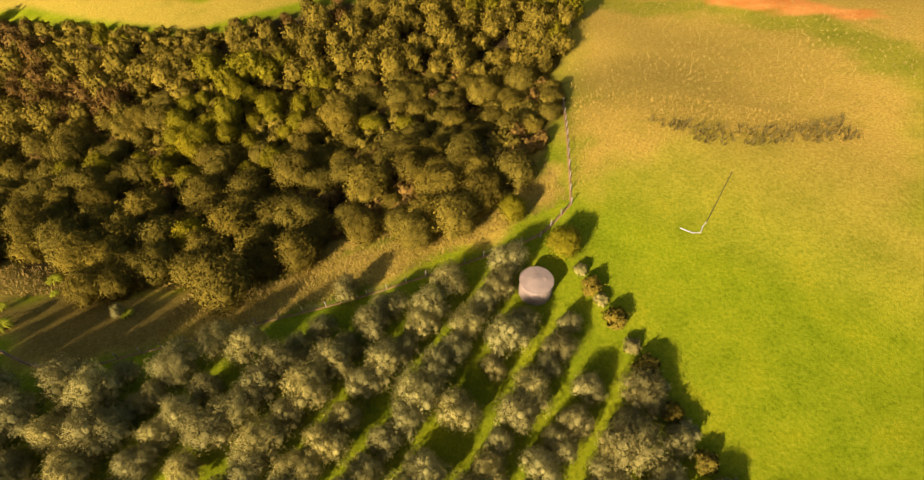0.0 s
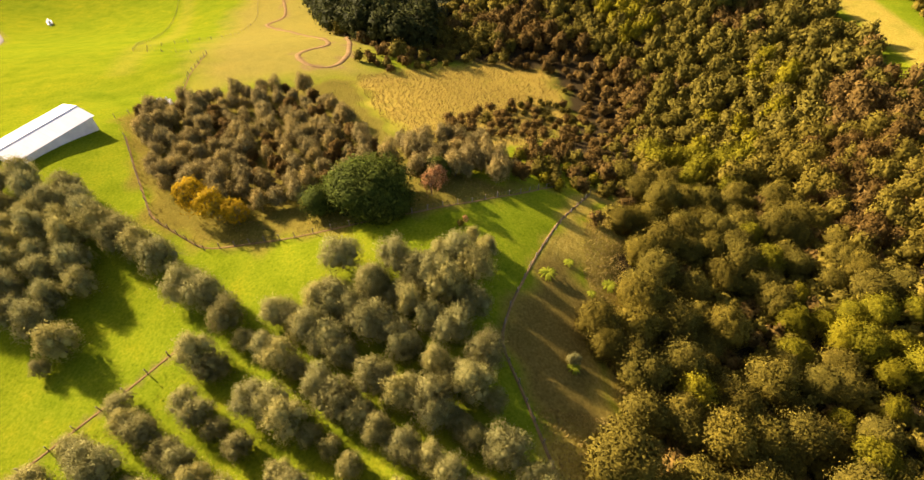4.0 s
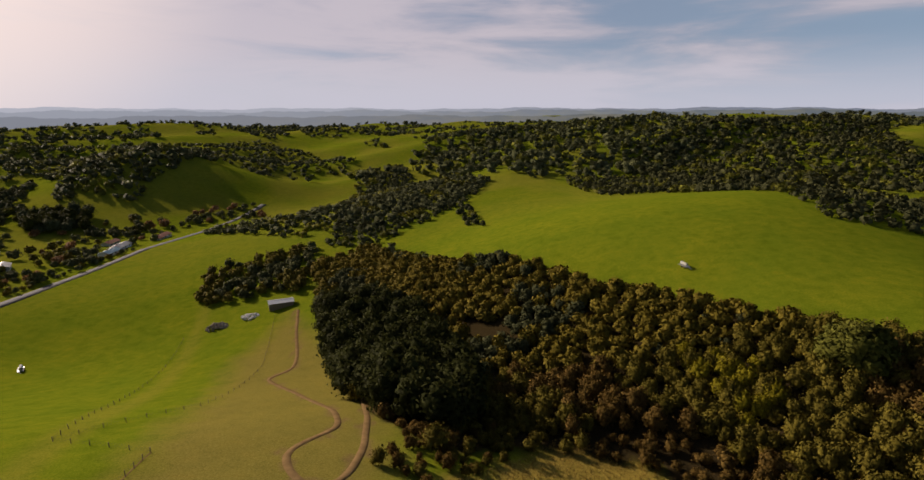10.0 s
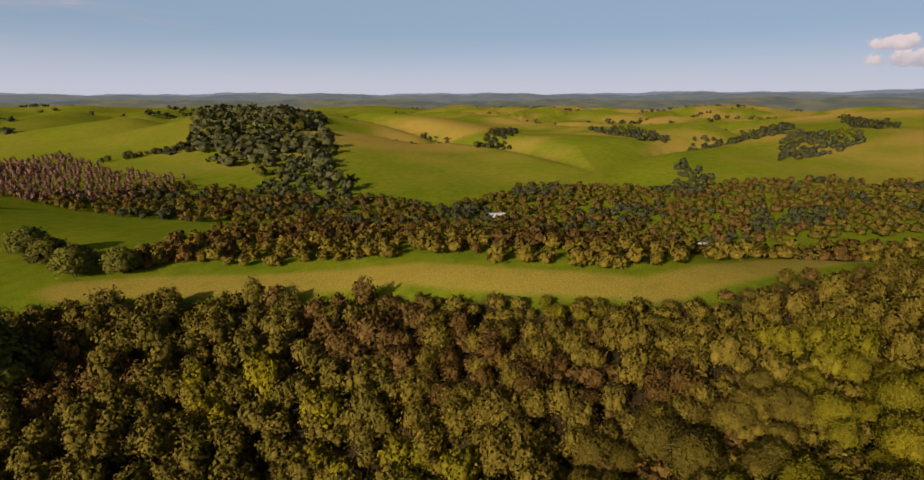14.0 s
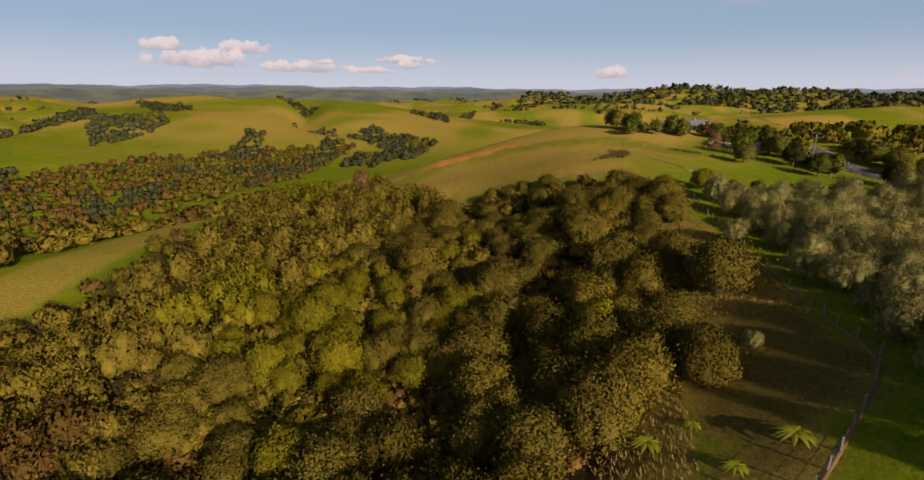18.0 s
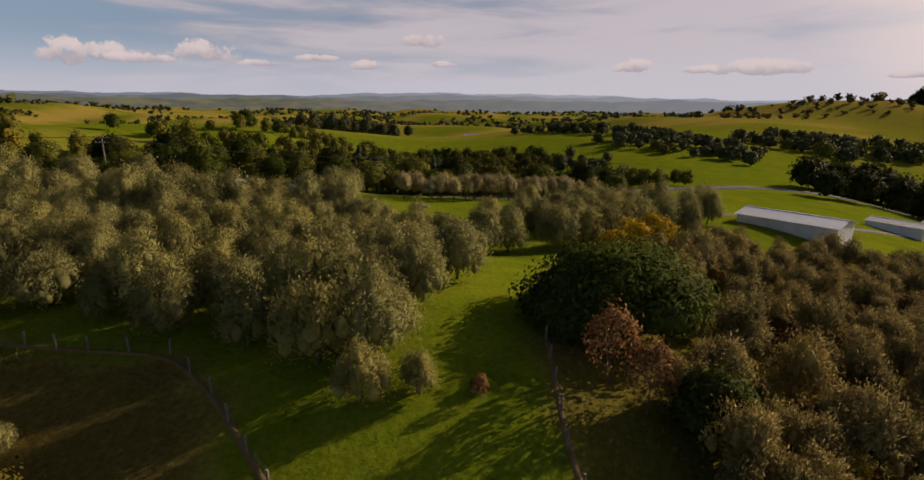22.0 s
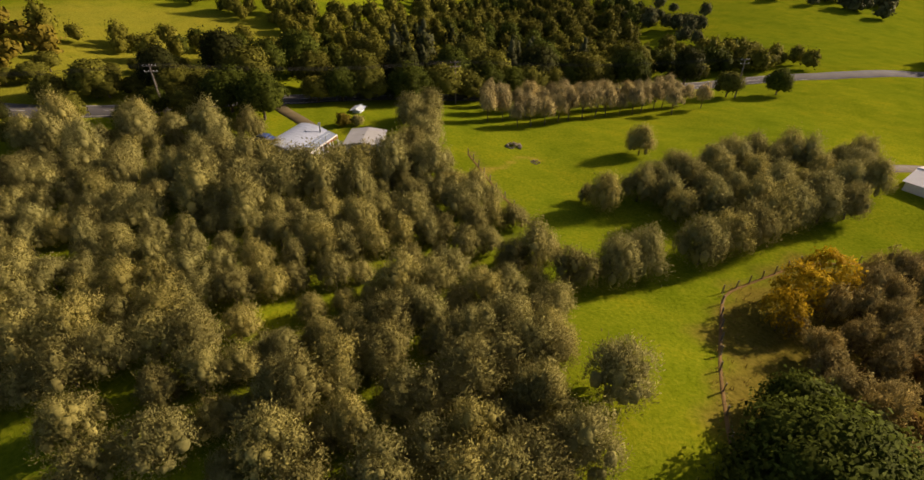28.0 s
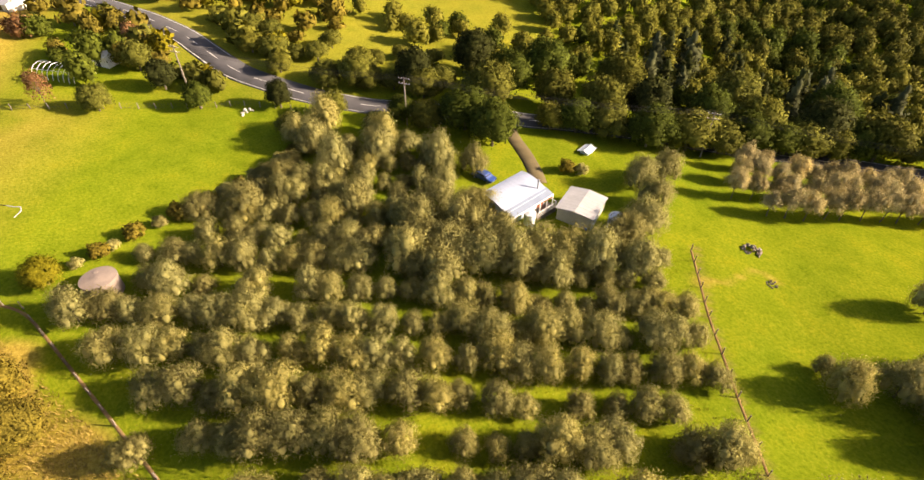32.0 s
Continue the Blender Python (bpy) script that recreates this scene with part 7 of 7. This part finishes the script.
heap("scrap_heap", -302, -112, 4, 1.6, 50, M_SHED_WALL, "heap of pale scrap by the shelter", "heap", 4)
heap("log_pile", 47.2, 21.2, 1.3, 1.1, 16, M_CREAM, "pile of pale cut logs by the paddock fence", "log pile", 6)
heap("timber_pile", -108, -42, 2.2, 0.9, 30, M_SHED_WALL, "pile of pale timber at the fence", "pile", 5)
pipe = thing("drain_pipe", "pale plastic pipe lying on the pasture", "pipe", at=(27.5, 54.5, ground_z(27.5, 54.5)))
bm = bmesh.new()
pp = [(-2.2, 0.6), (-0.8, -0.1), (0.2, 0.0), (0.6, 0.9), (1.2, 1.6)]
for (ax, ay), (bx_, by_) in zip(pp, pp[1:]):
    rod(bm, (ax, ay, ground_z(27.5 + ax, 54.5 + ay) - ground_z(27.5, 54.5) + 0.06), (bx_, by_, ground_z(27.5 + bx_, 54.5 + by_) - ground_z(27.5, 54.5) + 0.03), 0.05, 0.05, 8)
part("pipe", bm, M_GREY_STEEL, pipe)
# thin dark tube that stands for the line of a ditch in the grass
ditch = thing("ditch_line", "dark straight tube laid for a ditch line on the pasture", "hose", at=(28.7, 56.1, ground_z(28.7, 56.1)))
bm = bmesh.new()
for k in range(10):
    ax, ay, bx_, by_ = 0.5 * k, 0.85 * k, 0.5 * (k + 1), 0.85 * (k + 1)
    rod(bm, (ax, ay, ground_z(28.7 + ax, 56.1 + ay) - ground_z(28.7, 56.1) + 0.05), (bx_, by_, ground_z(28.7 + bx_, 56.1 + by_) - ground_z(28.7, 56.1) + 0.03), 0.055, 0.055, 6)
part("hose", bm, M_RUBBER, ditch)
for x, y, a, lb in ((-267, 85, 20, "small white stock trailer standing in the ridge pasture"), (-244, -181, 40, "pale stock trough trailer in the paddock")):
    tr = thing("stock_trailer", lb, "trailer", at=(x, y, ground_z(x, y)), turn=a)
    part("bed", boxes((-2.4, 2.4, -1.1, 1.1, 0.7, 0.85)), M_STEEL, tr)
    part("tank", rod(bmesh.new(), (-1.9, 0, 1.45), (1.5, 0, 1.45), 0.6, 0.6, 20), M_CREAM, tr)
    for s in (-1, 1):
        part("wheel", rod(bmesh.new(), (0, s * 0.95, 0.4), (0, s * 1.2, 0.4), 0.4, 0.4, 16), M_RUBBER, tr)
    part("drawbar", rod(bmesh.new(), (2.3, 0, 0.75), (3.8, 0, 0.45), 0.06), M_STEEL, tr)
tub = thing("blue_tub", "bright blue plastic tub by the garage", "tub", at=(-7.6, -15.2, ground_z(-7.6, -15.2)))
part("tub", rod(bmesh.new(), (0, 0, 0), (0, 0, 0.45), 0.45, 0.55, 18), painted("bright_blue_plastic", (0.05, 0.18, 0.6), 0.4, 0, 0.1), tub)
part("rim", rod(bmesh.new(), (0, 0, 0.45), (0, 0, 0.5), 0.6, 0.6, 18), M_BLUE, tub)
pond_z = ground_z(-223, 11)
wm, wt, wb = material("pond_water", 0.06, 0.0, 0.5)
wb.inputs["Base Color"].default_value = (0.05, 0.045, 0.03, 1)
bump(wt, wb, noise_node(wt, 1.4, 4), 0.12, 0.05)
pond_pts = [(-223 + 9 * math.cos(a * 0.349) * (1 + 0.25 * math.sin(3 * a * 0.349)), 11 + 7 * math.sin(a * 0.349), pond_z + 0.7) for a in range(18)]
tagged(new("pond", mesh_of("pond", pond_pts, [tuple(range(18))], wm)), "small dark muddy pond among the bush", "water", kind="structure")
